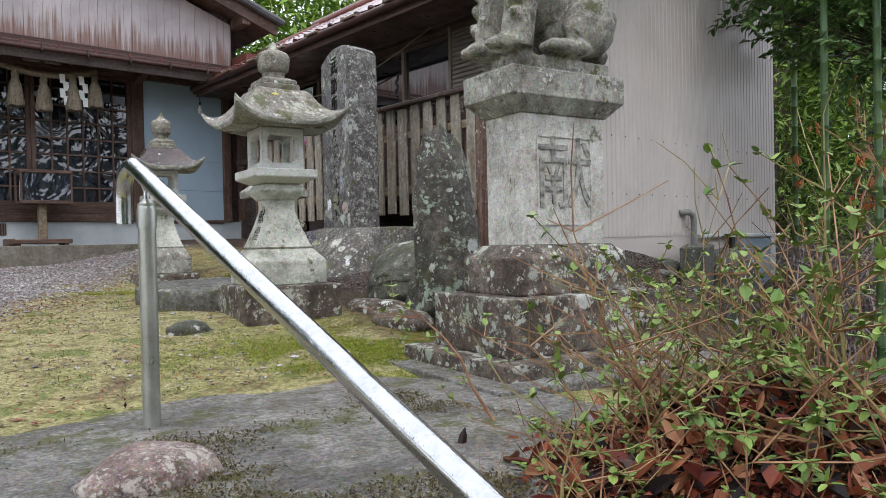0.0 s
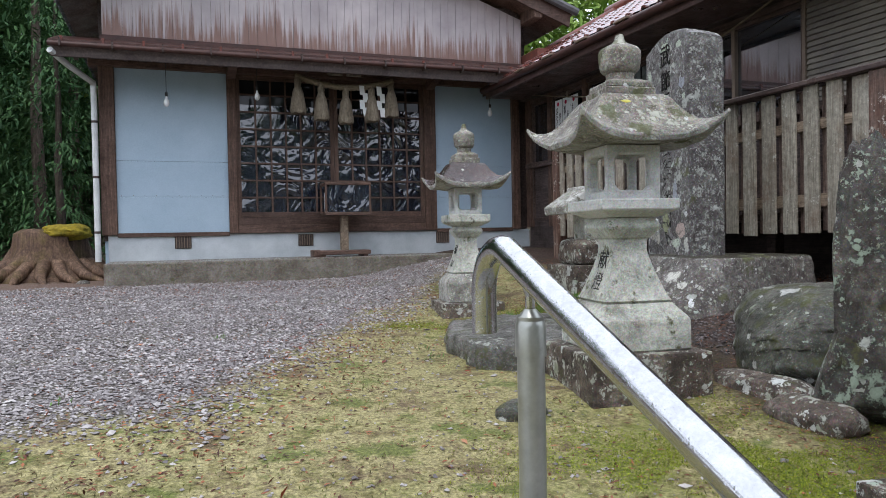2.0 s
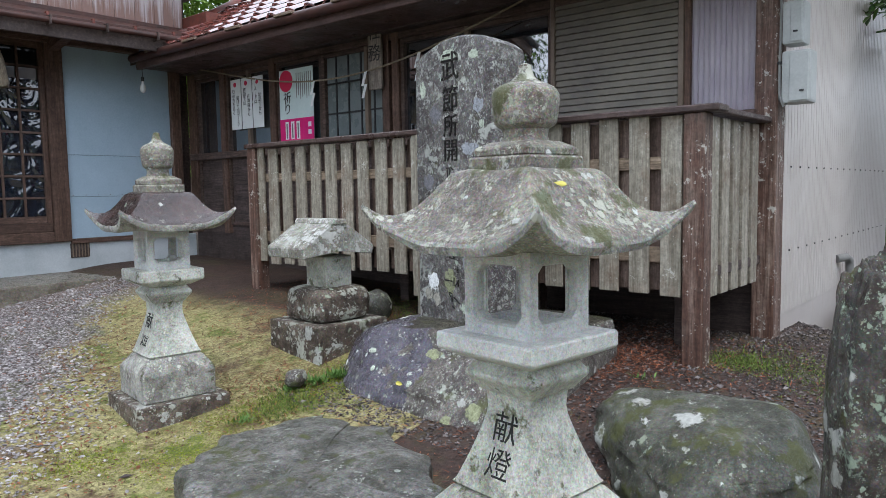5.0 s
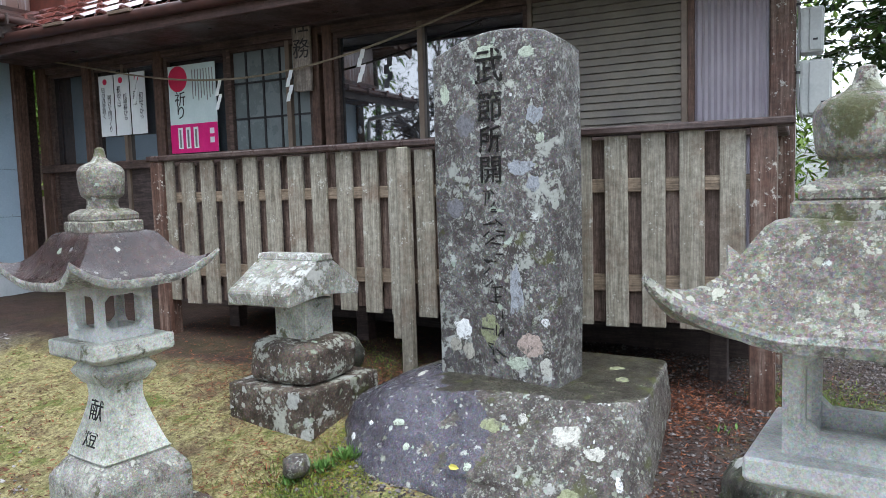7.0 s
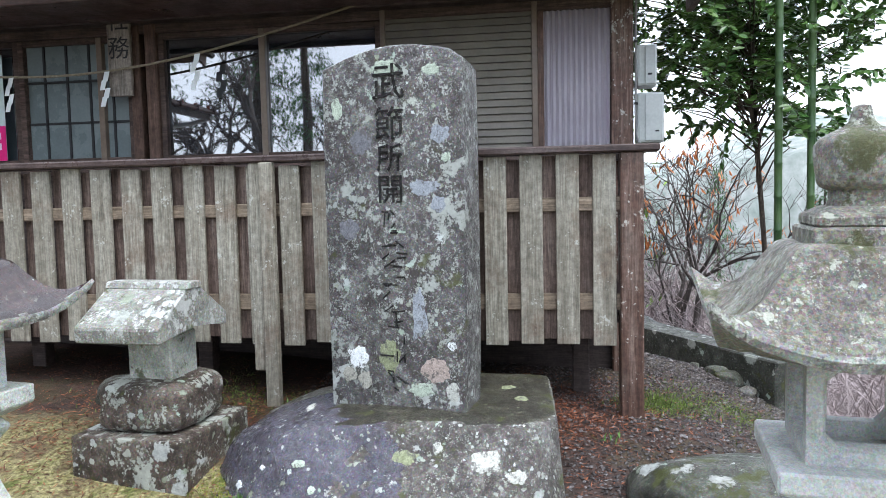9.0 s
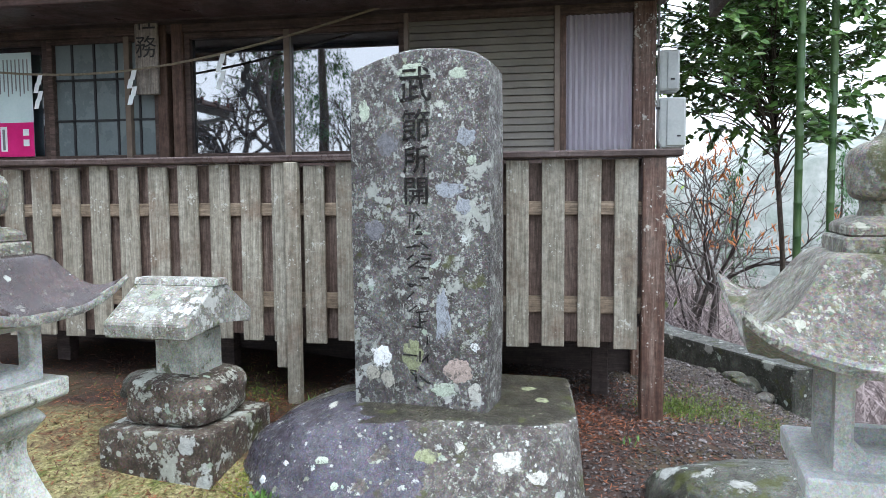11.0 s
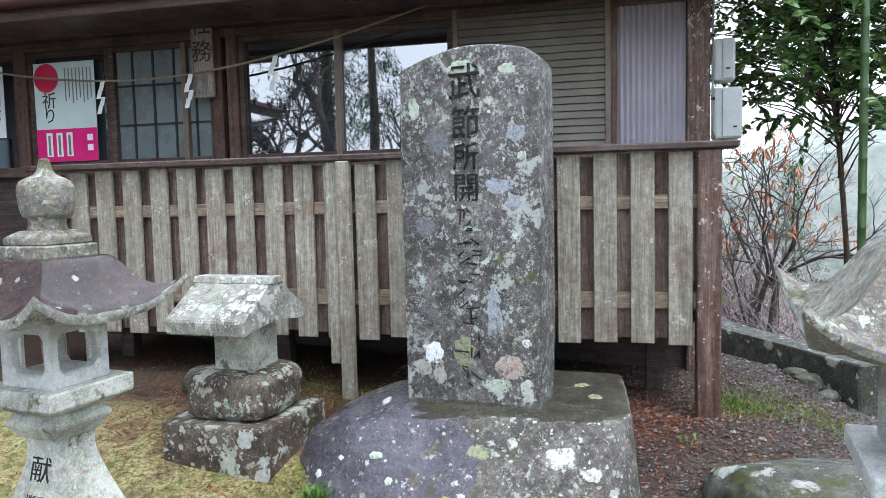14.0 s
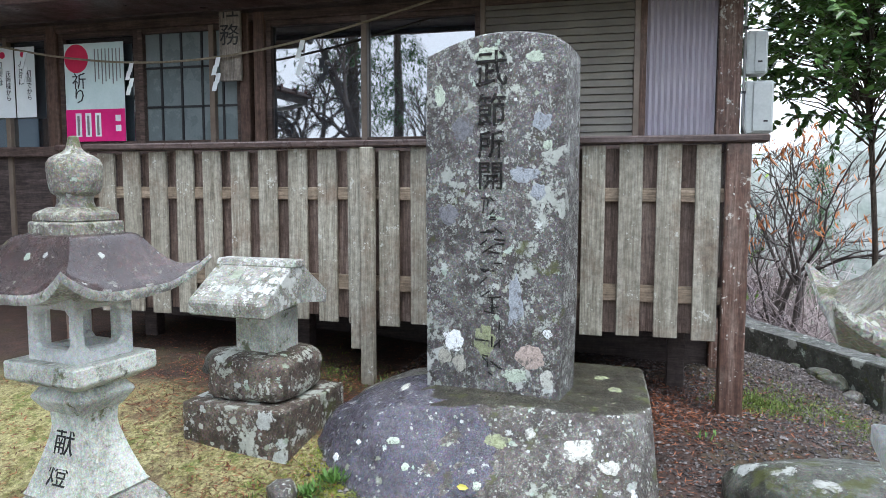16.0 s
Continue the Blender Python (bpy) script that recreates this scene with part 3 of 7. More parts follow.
M["twig"] = plain_mat("grey_twig", (0.055, 0.045, 0.042), (0.11, 0.09, 0.082), 0.7, 12)
M["redtwig"] = plain_mat("red_brown_twig", (0.17, 0.065, 0.04), (0.36, 0.23, 0.12), 0.6, 12)
M["tantwig"] = plain_mat("tan_green_twig", (0.16, 0.12, 0.05), (0.33, 0.28, 0.12), 0.6, 12)
M["drystalk"] = leaf_mat("dry_stalk", (0.16, 0.05, 0.03), (0.46, 0.33, 0.17), 0.7, ((0.5, (0.27, 0.14, 0.07)),))
M["bamboo"] = plain_mat("bamboo_culm", (0.035, 0.075, 0.028), (0.075, 0.125, 0.045), 0.35, 4)
M["cedar"] = leaf_mat("cedar_needles", (0.025, 0.085, 0.03), (0.1, 0.21, 0.07), 0.7)
M["forest"] = leaf_mat("hill_foliage", (0.1, 0.2, 0.025), (0.26, 0.38, 0.07), 0.7)
M["broad"] = leaf_mat("glossy_evergreen_leaf", (0.035, 0.1, 0.022), (0.14, 0.25, 0.06), 0.3)
M["bushleaf"] = leaf_mat("fresh_bush_leaf", (0.09, 0.18, 0.035), (0.3, 0.4, 0.1), 0.45)
M["dead"] = leaf_mat("dead_leaf", (0.01, 0.007, 0.008), (0.55, 0.26, 0.13), 0.45, ((0.3, (0.03, 0.014, 0.013)), (0.5, (0.2, 0.035, 0.022)), (0.72, (0.38, 0.09, 0.04)), (0.9, (0.45, 0.21, 0.11))))
M["orange"] = leaf_mat("orange_leaf", (0.42, 0.12, 0.03), (0.6, 0.22, 0.06), 0.6)
M["litter"] = leaf_mat("fallen_needle_litter", (0.05, 0.022, 0.016), (0.46, 0.17, 0.08), 0.6, ((0.5, (0.16, 0.055, 0.03)),))
M["blade"] = leaf_mat("short_grass_and_moss", (0.065, 0.062, 0.02), (0.43, 0.385, 0.22), 0.8, ((0.35, (0.19, 0.17, 0.065)), (0.6, (0.28, 0.262, 0.12))))
M["mossgreen"] = leaf_mat("bright_moss", (0.09, 0.135, 0.008), (0.38, 0.43, 0.04), 0.8, ((0.4, (0.19, 0.24, 0.015)),))
M["mosspatch"] = leaf_mat("lawn_moss", (0.1, 0.125, 0.025), (0.24, 0.25, 0.07), 0.8)
M["fencegrass"] = leaf_mat("fence_grass", (0.05, 0.09, 0.012), (0.24, 0.31, 0.07), 0.7, ((0.5, (0.11, 0.16, 0.03)),))
M["dullmoss"] = leaf_mat("olive_moss", (0.04, 0.03, 0.012), (0.17, 0.135, 0.045), 0.8, ((0.5, (0.085, 0.075, 0.022)),))
M["weed"] = leaf_mat("green_weed", (0.07, 0.16, 0.03), (0.14, 0.26, 0.06), 0.5)
M["pebble"] = leaf_mat("grey_pebble", (0.14, 0.125, 0.125), (0.62, 0.59, 0.58), 0.4, ((0.6, (0.34, 0.318, 0.318)),))
M["yellowmoss"] = plain_mat("yellow_moss", (0.12, 0.1, 0.01), (0.33, 0.25, 0.025), 0.9, 14, 0.0, 0.8)
M["yellow"] = plain_mat("yellow_leaf", (0.5, 0.45, 0.08), (0.55, 0.5, 0.12), 0.5)
# distance haze is mixed into this hill colour
M["mist"] = plain_mat("haze_coloured_far_hill", (0.17, 0.2, 0.175), (0.33, 0.34, 0.32), 0.9, 0.5, 0.0, 0.1, 1.5)
M["doorblue"] = plain_mat("grey_blue_door", (0.16, 0.22, 0.27), (0.21, 0.27, 0.32), 0.4, 3)
M["aluminium"] = plain_mat("aluminium_trim", (0.5, 0.52, 0.53), (0.6, 0.62, 0.63), 0.35, 6, 0.6)


# ---- mesh helpers ----
def box(bm, x0, x1, y0, y1, z0, z1, m=None):
    vs = [bm.verts.new((x, y, z)) for z in (z0, z1) for x, y in ((x0, y0), (x1, y0), (x1, y1), (x0, y1))]
    for f in ((3, 2, 1, 0), (4, 5, 6, 7), (0, 1, 5, 4), (1, 2, 6, 5), (2, 3, 7, 6), (3, 0, 4, 7)):
        bm.faces.new([vs[i] for i in f])
    if m is not None:
        bmesh.ops.transform(bm, matrix=m, verts=vs)
    return vs


def bevel(bm, w, seg=1):
    bmesh.ops.bevel(bm, geom=list(bm.edges), offset=w, segments=seg, affect="EDGES", profile=0.6)
    return bm


def boxbm(x0, x1, y0, y1, z0, z1, w=0.0, seg=1):
    bm = bmesh.new()
    box(bm, x0, x1, y0, y1, z0, z1)
    if w:
        bevel(bm, w, seg)
    return bm


def tube(bm, pts, r, sides=8, cap=True):
    """A round bar along points; r is one radius or one for each point."""
    pts = [Vector(p) for p in pts]
    rs = r if isinstance(r, (list, tuple)) else [r] * len(pts)
    rings, ref = [], None
    for i, p in enumerate(pts):
        d = (pts[min(i + 1, len(pts) - 1)] - pts[max(i - 1, 0)]).normalized()
        if ref is None:
            ref = Vector((0, 0, 1)) if abs(d.z) < 0.9 else Vector((1, 0, 0))
        s = d.cross(ref).normalized()
        u = s.cross(d).normalized()
        ref = u
        rings.append([bm.verts.new(p + rs[i] * (math.cos(a) * s + math.sin(a) * u)) for a in (2 * math.pi * k / sides for k in range(sides))])
    for a, b in zip(rings, rings[1:]):
        for k in range(sides):
            bm.faces.new((a[k], b[k], b[(k + 1) % sides], a[(k + 1) % sides]))
    if cap:
        bm.faces.new(rings[0])
        bm.faces.new(rings[-1][::-1])
    return bm


def loft(bm, rings, close=True):
    """Skin between rings of equally many points."""
    vr = [[bm.verts.new(p) for p in ring] for ring in rings]
    n = len(vr[0])
    for a, b in zip(vr, vr[1:]):
        for k in range(n):
            bm.faces.new((a[k], a[(k + 1) % n], b[(k + 1) % n], b[k]))
    if close:
        bm.faces.new(vr[0][::-1])
        bm.faces.new(vr[-1])
    return bm


def square(s, z, t=None, n=1, corner=0.0, rise=0.0):
    """A square ring of side s at height z, n pieces a side, its corners lifted by rise."""
    t = s if t is None else t
    out = []
    for (ax, ay), (bx, by) in zip(((-1, -1), (1, -1), (1, 1), (-1, 1)), ((1, -1), (1, 1), (-1, 1), (-1, -1))):
        for k in range(n):
            f = k / n
            x, y = ax + (bx - ax) * f, ay + (by - ay) * f
            c = abs(2 * f - 1) ** 3.6
            out.append((x * s / 2 * (1 - corner * (1 - c)), y * t / 2 * (1 - corner * (1 - c)), z + rise * c))
    return out


def lathe(bm, prof, sides=20):
    return loft(bm, [[(r * math.cos(2 * math.pi * k / sides), r * math.sin(2 * math.pi * k / sides), z) for k in range(sides)] for r, z in prof])


def smooth(ob, angle=35):
    me = ob.data
    lim = math.cos(radians(angle))
    me.polygons.foreach_set("use_smooth", [True] * len(me.polygons))
    bm = bmesh.new()
    bm.from_mesh(me)
    for e in bm.edges:
        e.smooth = len(e.link_faces) == 2 and e.link_faces[0].normal.dot(e.link_faces[1].normal) > lim
    bm.to_mesh(me)
    bm.free()
    return ob


def mesh_of(name, bm, material):
    bmesh.ops.recalc_face_normals(bm, faces=list(bm.faces))
    me = bpy.data.meshes.new(name)
    bm.to_mesh(me)
    bm.free()
    me.materials.append(M[material])
    return me


def part(name, bm, material, parent=None, label="", soft=0):
    ob = new(name, mesh_of(name, bm, material))
    ob.parent = parent
    if label:
        tagged(ob, label)
    return smooth(ob, soft) if soft else ob


def thing(name, label, category, m=None, group="", kind=""):
    ob = tagged(new(name), label, category, group, kind)
    ob.empty_display_size = 0.1
    if m is not None:
        ob.matrix_basis = m
    return ob


def solid(name, bm, material, label, category, group="", kind="", m=None, soft=0):
    ob = part(name, bm, material, None, "", soft)
    if m is not None:
        ob.matrix_basis = m
    return tagged(ob, label, category, group, kind)


def piece(name, me, parent, m, label=""):
    ob = new(name, me)
    ob.parent = parent
    ob.matrix_basis = m
    if label:
        tagged(ob, label)
    return ob


def pydata(name, verts, faces, material):
    me = bpy.data.meshes.new(name)
    me.from_pydata(verts, [], faces)
    me.update()
    me.materials.append(M[material])
    return new(name, me)


def glyphs(name, body, size, material, parent, m, depth=0.002, label=""):
    """Lettering as a thin mesh; m carries its local xy plane to the surface."""
    cu = bpy.data.curves.new(name, "FONT")
    cu.body, cu.size, cu.extrude, cu.align_x, cu.align_y = body, size, depth, "CENTER", "CENTER"
    cu.resolution_u = 2
    tmp = new(name, cu)
    bpy.context.view_layer.update()
    me = bpy.data.meshes.new_from_object(tmp.evaluated_get(bpy.context.evaluated_depsgraph_get()))
    bpy.data.objects.remove(tmp)
    me.materials.clear()
    me.materials.append(M[material])
    ob = new(name, me)
    ob.parent = parent
    ob.matrix_basis = m
    return tagged(ob, label) if label else ob


def rough_rock(size, seed, amp=0.12, base_power=2.6, subdiv=4, freq=1.6, side_power=None):
    """A boulder: a rounded block pushed about by noise, flat beneath."""
    bm = bmesh.new()
    bmesh.ops.create_icosphere(bm, subdivisions=subdiv, radius=1)
    o = Vector((seed * 7.3, seed * 3.1, seed * 1.7))
    for v in bm.verts:
        d = v.co.normalized()
        power = base_power if side_power is None else base_power + (side_power - base_power) * sstep(0.15, -0.3, d.y)
        k = (abs(d.x) ** power + abs(d.y) ** power + abs(d.z) ** power) ** (-1 / power)
        p = d * k
        n = noise.fractal(p * freq + o, 0.9, 2.1, 5)
        p += d * n * amp + d * noise.cell(p * 2.2 + o) * amp * 0.25
        v.co = Vector((p.x * size[0] / 2, p.y * size[1] / 2, p.z * size[2] / 2))
    return bm


def facet(bm, planes, keep=0.12):
    """Flat broken faces: what stands out past a plane is pressed back to it."""
    for v in bm.verts:
        for nx, ny, nz, d in planes:
            n = Vector((nx, ny, nz)).normalized()
            over = n.dot(v.co) - d
            if over > 0:
                v.co -= n * over * (1 - keep)
    return bm


def sstep(a, b, x):
    t = min(1, max(0, (x - a) / (b - a)))
    return t * t * (3 - 2 * t)


def gz(x, y):
    """Height of the ground."""
    pts = ((1.0, -0.43), (2.3, -0.42), (3.3, -0.335), (4.0, -0.255), (5.0, -0.215), (6.3, -0.2), (7.0, -0.15), (9.0, -0.085), (10.3, -0.03), (40, 0.3))
    z = pts[0][1]
    for (a, za), (b, zb) in zip(pts, pts[1:]):
        if y > a:
            z = za + (zb - za) * min(1, (y - a) / (b - a))
    z += 0.31 * sstep(2.7, 5.2, x) * sstep(2.2, 4.2, y)
    z -= 1.0 * sstep(0.95, -1.3, y) * sstep(3.2, 2.4, x)
    z -= 0.7 * sstep(3.7, 0.5, y) * sstep(4.6, 7, x)
    z -= 1.2 * sstep(6.7, 7.9, x) * sstep(4.6, 3.3, y)
    z -= 1.0 * sstep(0.0, 0.7, 2.95 + (x - 6.1) * 0.47 - y) * sstep(4.2, 5.6, x) * sstep(10.5, 8.5, x)
    z -= 5.0 * sstep(9, 30, x) * sstep(6, 0, y)
    z += 14 * sstep(16, 60, y) * sstep(60, 20, abs(x - 3))
    z += 0.012 * noise.fractal(Vector((x * 1.7, y * 1.7, 0)), 1, 2, 4)
    return z


def leaf_oval(verts, faces, p, d, up, length, width, fold=0.15):
    """A rounded leaf of six corners, folded a little along its rib."""
    s = d.cross(up)
    s = s.normalized() if s.length > 1e-4 else Vector((1, 0, 0))
    u = s.cross(d).normalized() * fold * width
    i = len(verts)
    a, c, w = p + d * length * 0.28 + u, p + d * length * 0.7 + u * 0.8, s * width / 2
    verts += [p, a + w, c + w * 0.85, p + d * length, c - w * 0.85, a - w]
    faces += [(i, i + 1, i + 2, i + 3), (i, i + 3, i + 4, i + 5)]


# ---- ground ----
def axis_steps(lo, hi, step, far):
    near = list(np.arange(lo, hi + step / 2, step))
    out, s, a, b = [], step, lo, hi
    left, right = [], []
    while b < far:
        s *= 1.35
        a, b = a - s, b + s
        left.append(a)
        right.append(b)
    return left[::-1] + near + right


def build_ground():
    xs, ys = axis_steps(-3.0, 8.0, 0.11, 420), axis_steps(-1.5, 12.0, 0.11, 420)
    verts = [(x, y, gz(x, y)) for y in ys for x in xs]
    n = len(xs)
    faces = [(j * n + i, j * n + i + 1, j * n + n + i + 1, j * n + n + i) for j in range(len(ys) - 1) for i in range(n - 1)]
    ob = pydata("ground", verts, faces, "ground")
    ob.data.polygons.foreach_set("use_smooth", [True] * len(faces))
    tagged(ob, "wet yard of gravel, pale moss and leaf litter", "ground", "", "structure")


build_ground()

# concrete landing and steps down behind the rail
bm = bmesh.new()
outline = ((-1.2, 0.95), (2.75, 0.95), (2.85, 2.0), (2.55, 2.5), (2.0, 2.66), (1.4, 2.82), (0.5, 2.9), (-0.4, 3.0), (-1.2, 3.0))
top = [bm.verts.new((x, y, -0.4)) for x, y in outline]
bot = [bm.verts.new((x, y, -0.6)) for x, y in outline]
bm.faces.new(top)
for k in range(len(top)):
    j = (k + 1) % len(top)
    bm.faces.new((top[k], bot[k], bot[j], top[j]))
solid("pavement", bm, "concrete", "grey mossy concrete landing at the stair head", "pavement", "", "structure")
stair = thing("stairs", "grey concrete steps leading up to the yard", "stairs", None, "", "structure")
for i in range(5):
    part("step", boxbm(-1.0, 2.3, 0.95 - 0.4 * (i + 1), 0.955 - 0.4 * i, -2.2, -0.58 - 0.18 * i, 0.012), "concrete", stair)


# ---- shrine hall ----
hall = thing("shrine_hall", "single-storey shrine hall with pale blue panels and brown timber", "building")
WY = 11.23
part("plinth", boxbm(0.1, 6.3, 10.24, 11.6, -0.4, 0.235, 0.015, 2), "plinth", hall, "worn concrete plinth with a damp edge")
part("footing", boxbm(0.08, 6.15, WY, 11.6, 0.2, 0.575, 0.008), "footing", hall, "pale blue-grey concrete footing")
for x in (0.99, 2.62, 4.68):
    v = part("floor_vent", boxbm(x - 0.105, x + 0.105, WY - 0.012, WY + 0.02, 0.385, 0.55, 0.004), "darkwood", hall, "dark lattice floor vent")
    for k in range(6):
        part("vent_bar", boxbm(x - 0.09 + k * 0.034, x - 0.08 + k * 0.034, WY - 0.02, WY - 0.012, 0.39, 0.545), "bronzeframe", v)
part("wall", boxbm(0.02, 6.15, WY + 0.08, WY + 0.2, 0.5, 4.2), "darkwood", hall)
for a, b in ((0.015, 0.2), (1.59, 1.705), (4.4, 4.585), (5.85, 5.98)):
    part("post", boxbm(a, b, WY - 0.05, WY + 0.08, 0.575, 2.95, 0.008), "brown", hall)
for a, b in ((0.2, 1.59), (4.585, 5.85)):
    for z0, z1 in ((0.6, 1.07), (1.073, 1.54), (1.543, 2.95)):
        part("panel", boxbm(a, b, WY + 0.0, WY + 0.03, z0, z1, 0.003), "panel", hall, "pale blue painted sheet")
    part("sill", boxbm(a, b, WY - 0.03, WY + 0.06, 0.545, 0.6, 0.004), "brownx", hall)
    for k in range(10):
        part("nail", boxbm(a + 0.05 + k * 0.14, a + 0.058 + k * 0.14, WY - 0.004, WY, 1.085, 1.093), "bronzeframe", hall)
part("sill", boxbm(1.705, 4.4, WY - 0.05, WY + 0.08, 0.575, 0.69, 0.006), "brownx", hall, "reddish worn threshold beam")
part("sill", boxbm(1.705, 4.4, WY - 0.03, WY + 0.06, 0.69, 0.79, 0.006), "brownx", hall)
part("beam", boxbm(-0.1, 6.1, WY - 0.1, WY + 0.1, 2.74, 2.98, 0.012), "brownx", hall)
for x0 in (1.705, 3.055):
    d = new("lattice_door")
    d.parent = hall
    for a, b in ((x0, x0 + 0.055), (x0 + 1.29, x0 + 1.345)):
        part("stile", boxbm(a, b, WY - 0.012, WY + 0.03, 0.79, 2.74, 0.003), "brown", d)
    for k in range(1, 6):
        x = x0 + 0.055 + 1.235 * k / 6
        part("muntin", boxbm(x - 0.011, x + 0.011, WY - 0.005, WY + 0.02, 0.86, 2.7), "brown", d)
    for k in range(9):
        z = 0.83 + 1.88 * k / 8
        h = 0.035 if k in (0, 8) else 0.011
        part("muntin", boxbm(x0 + 0.055, x0 + 1.29, WY - 0.003, WY + 0.022, z - h, z + h), "brownx", d)
    part("pane", boxbm(x0 + 0.055, x0 + 1.29, WY + 0.022, WY + 0.032, 0.83, 2.34), "wavy", d, "dark film-covered glass with wavy reflections")
    # no film up here; the eave's darkening is in the material
    part("pane", boxbm(x0 + 0.055, x0 + 1.29, WY + 0.024, WY + 0.03, 2.343, 2.71), "darkpane", d, "clear upper panes, dimmed for the eave they mirror")
for x, s in ((1.65, 1), (4.49, -1)):
    bm = bmesh.new()
    box(bm, x - 0.06, x + 0.06, WY - 0.55, WY - 0.05, 2.66, 2.8)
    for v in bm.verts:
        if v.co.y < WY - 0.4 and v.co.z < 2.7:
            v.co.z += 0.1
    part("bracket", bevel(bm, 0.008), "brownx", hall)
for k in range(22):
    x = -0.25 + k * 0.29
    part("rafter", boxbm(x, x + 0.05, 10.4, 11.2, 2.8, 2.86), "brown", hall)
# low eave over the front
bm = bmesh.new()
vs = [bm.verts.new(p) for p in ((-0.42, 10.32, 2.8), (6.0, 10.32, 2.83), (6.0, 11.1, 3.06), (-0.42, 11.1, 3.03), (-0.42, 10.32, 2.83), (6.0, 10.32, 2.86), (6.0, 11.1, 3.1), (-0.42, 11.1, 3.07))]
for f in ((3, 2, 1, 0), (4, 5, 6, 7), (0, 1, 5, 4), (1, 2, 6, 5), (2, 3, 7, 6), (3, 0, 4, 7)):
    bm.faces.new([vs[i] for i in f])
part("eave", bm, "gutter", hall, "red-brown sheet-metal eave")
for k in range(15):
    x = -0.3 + k * 0.44
    part("eave_seam", boxbm(x, x + 0.03, 10.31, 10.36, 2.8, 2.875, 0.004), "redsheet", hall)
part("fascia", boxbm(-0.4, 5.98, 10.34, 10.37, 2.64, 2.8, 0.005), "darkwood", hall)
bm = bmesh.new()
tube(bm, [(-0.42, 10.28, 2.77), (2.8, 10.28, 2.775), (5.95, 10.28, 2.8)], 0.032, 10)
g = part("gutter", bm, "gutter", hall, "reddish brown gutter", 40)
for k in range(12):
    x = -0.3 + k * 0.55
    part("gutter_hook", boxbm(x, x + 0.015, 10.225, 10.35, 2.74, 2.83), "darkwood", g)
bm = bmesh.new()
tube(bm, [(-0.4, 10.3, 2.7), (-0.25, 10.6, 2.6), (-0.03, 11.1, 2.5), (-0.03, 11.12, 2.42), (-0.03, 11.12, 0.24)], 0.037, 10)
dp = part("downpipe", bm, "pipe", hall, "white plastic downpipe", 40)
for z in (0.6, 1.3, 2.0):
    bm = bmesh.new()
    tube(bm, [(-0.03, 11.12, z), (-0.03, 11.12, z + 0.03)], 0.041, 10)
    part("clip", bm, "darkwood", dp)
# gable of upright planks
GX, SL, PK = 3.0, 0.355, 4.76
w = 0.118
n = int(5.8 / w)
for k in range(n):
    a = 0.1 + k * 5.79 / n
    b = a + 5.79 / n - 0.004
    za, zb = PK - SL * abs(a - GX), PK - SL * abs(b - GX)
    bm = bmesh.new()
    y0 = 10.9 + (0.004 if k % 2 else 0)
    vs = [bm.verts.new(p) for p in ((a, y0, 3.0), (b, y0, 3.0), (b, y0, zb), (a, y0, za), (a, y0 + 0.03, 3.0), (b, y0 + 0.03, 3.0), (b, y0 + 0.03, zb), (a, y0 + 0.03, za))]
    for f in ((0, 1, 2, 3), (7, 6, 5, 4), (0, 4, 5, 1), (1, 5, 6, 2), (2, 6, 7, 3), (3, 7, 4, 0)):
        bm.faces.new([vs[i] for i in f])
    part("plank", bm, "gable", hall)
part("gable_backing", boxbm(0.12, 5.87, 10.935, 11.0, 3.0, 3.9), "darkwood", hall)
part("vent_board", boxbm(2.2, 4.3, 10.84, 10.9, 4.25, 4.33, 0.004), "paper", hall, "cream board across the gable")
part("gable_sill", boxbm(0.08, 5.92, 10.85, 10.92, 2.98, 3.06, 0.006), "gutter", hall)
for s in (-1, 1):
    bm = bmesh.new()
    x1 = GX + s * 3.45
    z1 = PK - SL * 3.45
    for y0, y1, dz0, dz1 in ((10.42, 10.47, 0.02, 0.24),):
        ring = lambda y: [(GX, y, PK + dz0), (x1, y, z1 + dz0), (x1 + s * 0.03, y, z1 + dz1 - 0.03), (GX, y, PK + dz1)]
        loft(bm, [ring(y0), ring(y1)])
    part("bargeboard", bm, "brownx", hall, "weathered brown bargeboard")
    bm = bmesh.new()
    ring = lambda y: [(GX, y, PK + 0.24), (x1 + s * 0.08, y, z1 + 0.2), (x1 + s * 0.08, y, z1 + 0.27), (GX, y, PK + 0.32)]
    loft(bm, [ring(10.34), ring(17.5)])
    rf = part("roof", bm, "dtile", hall, "dark tiled roof slope")
    bm = bmesh.new()
    ring = lambda y: [(GX, y, PK + 0.1), (x1, y, z1 + 0.1), (x1, y, z1 + 0.2), (GX, y, PK + 0.24)]
    loft(bm, [ring(10.47), ring(17.4)])
    part("soffit", bm, "brown", hall)
    for k in range(24):
        y = 10.36 + k * 0.28
        bm = bmesh.new()
        tube(bm, [(x1 + s * 0.1, y, z1 + 0.22), (x1 - s * 0.9, y, z1 + 0.22 + SL * 1.0)], 0.06, 8)
        part("roof_tile", bm, "dtile", rf)
    part("purlin", boxbm(GX + s * 2.95 - 0.07, GX + s * 2.95 + 0.07, 10.45, 10.9, z1 + 0.12, z1 + 0.3, 0.01), "brown", hall)
    part("side_wall", boxbm(GX + s * 2.92 - 0.05, GX + s * 2.92 + 0.05, 11.4, 17, 0.2, 3.9), "panel", hall)
part("red_flashing", boxbm(5.9, 6.12, 10.4, 11.0, 2.95, 3.2, 0.01), "redsheet", hall, "red sheet-metal flashing at the roof valley")

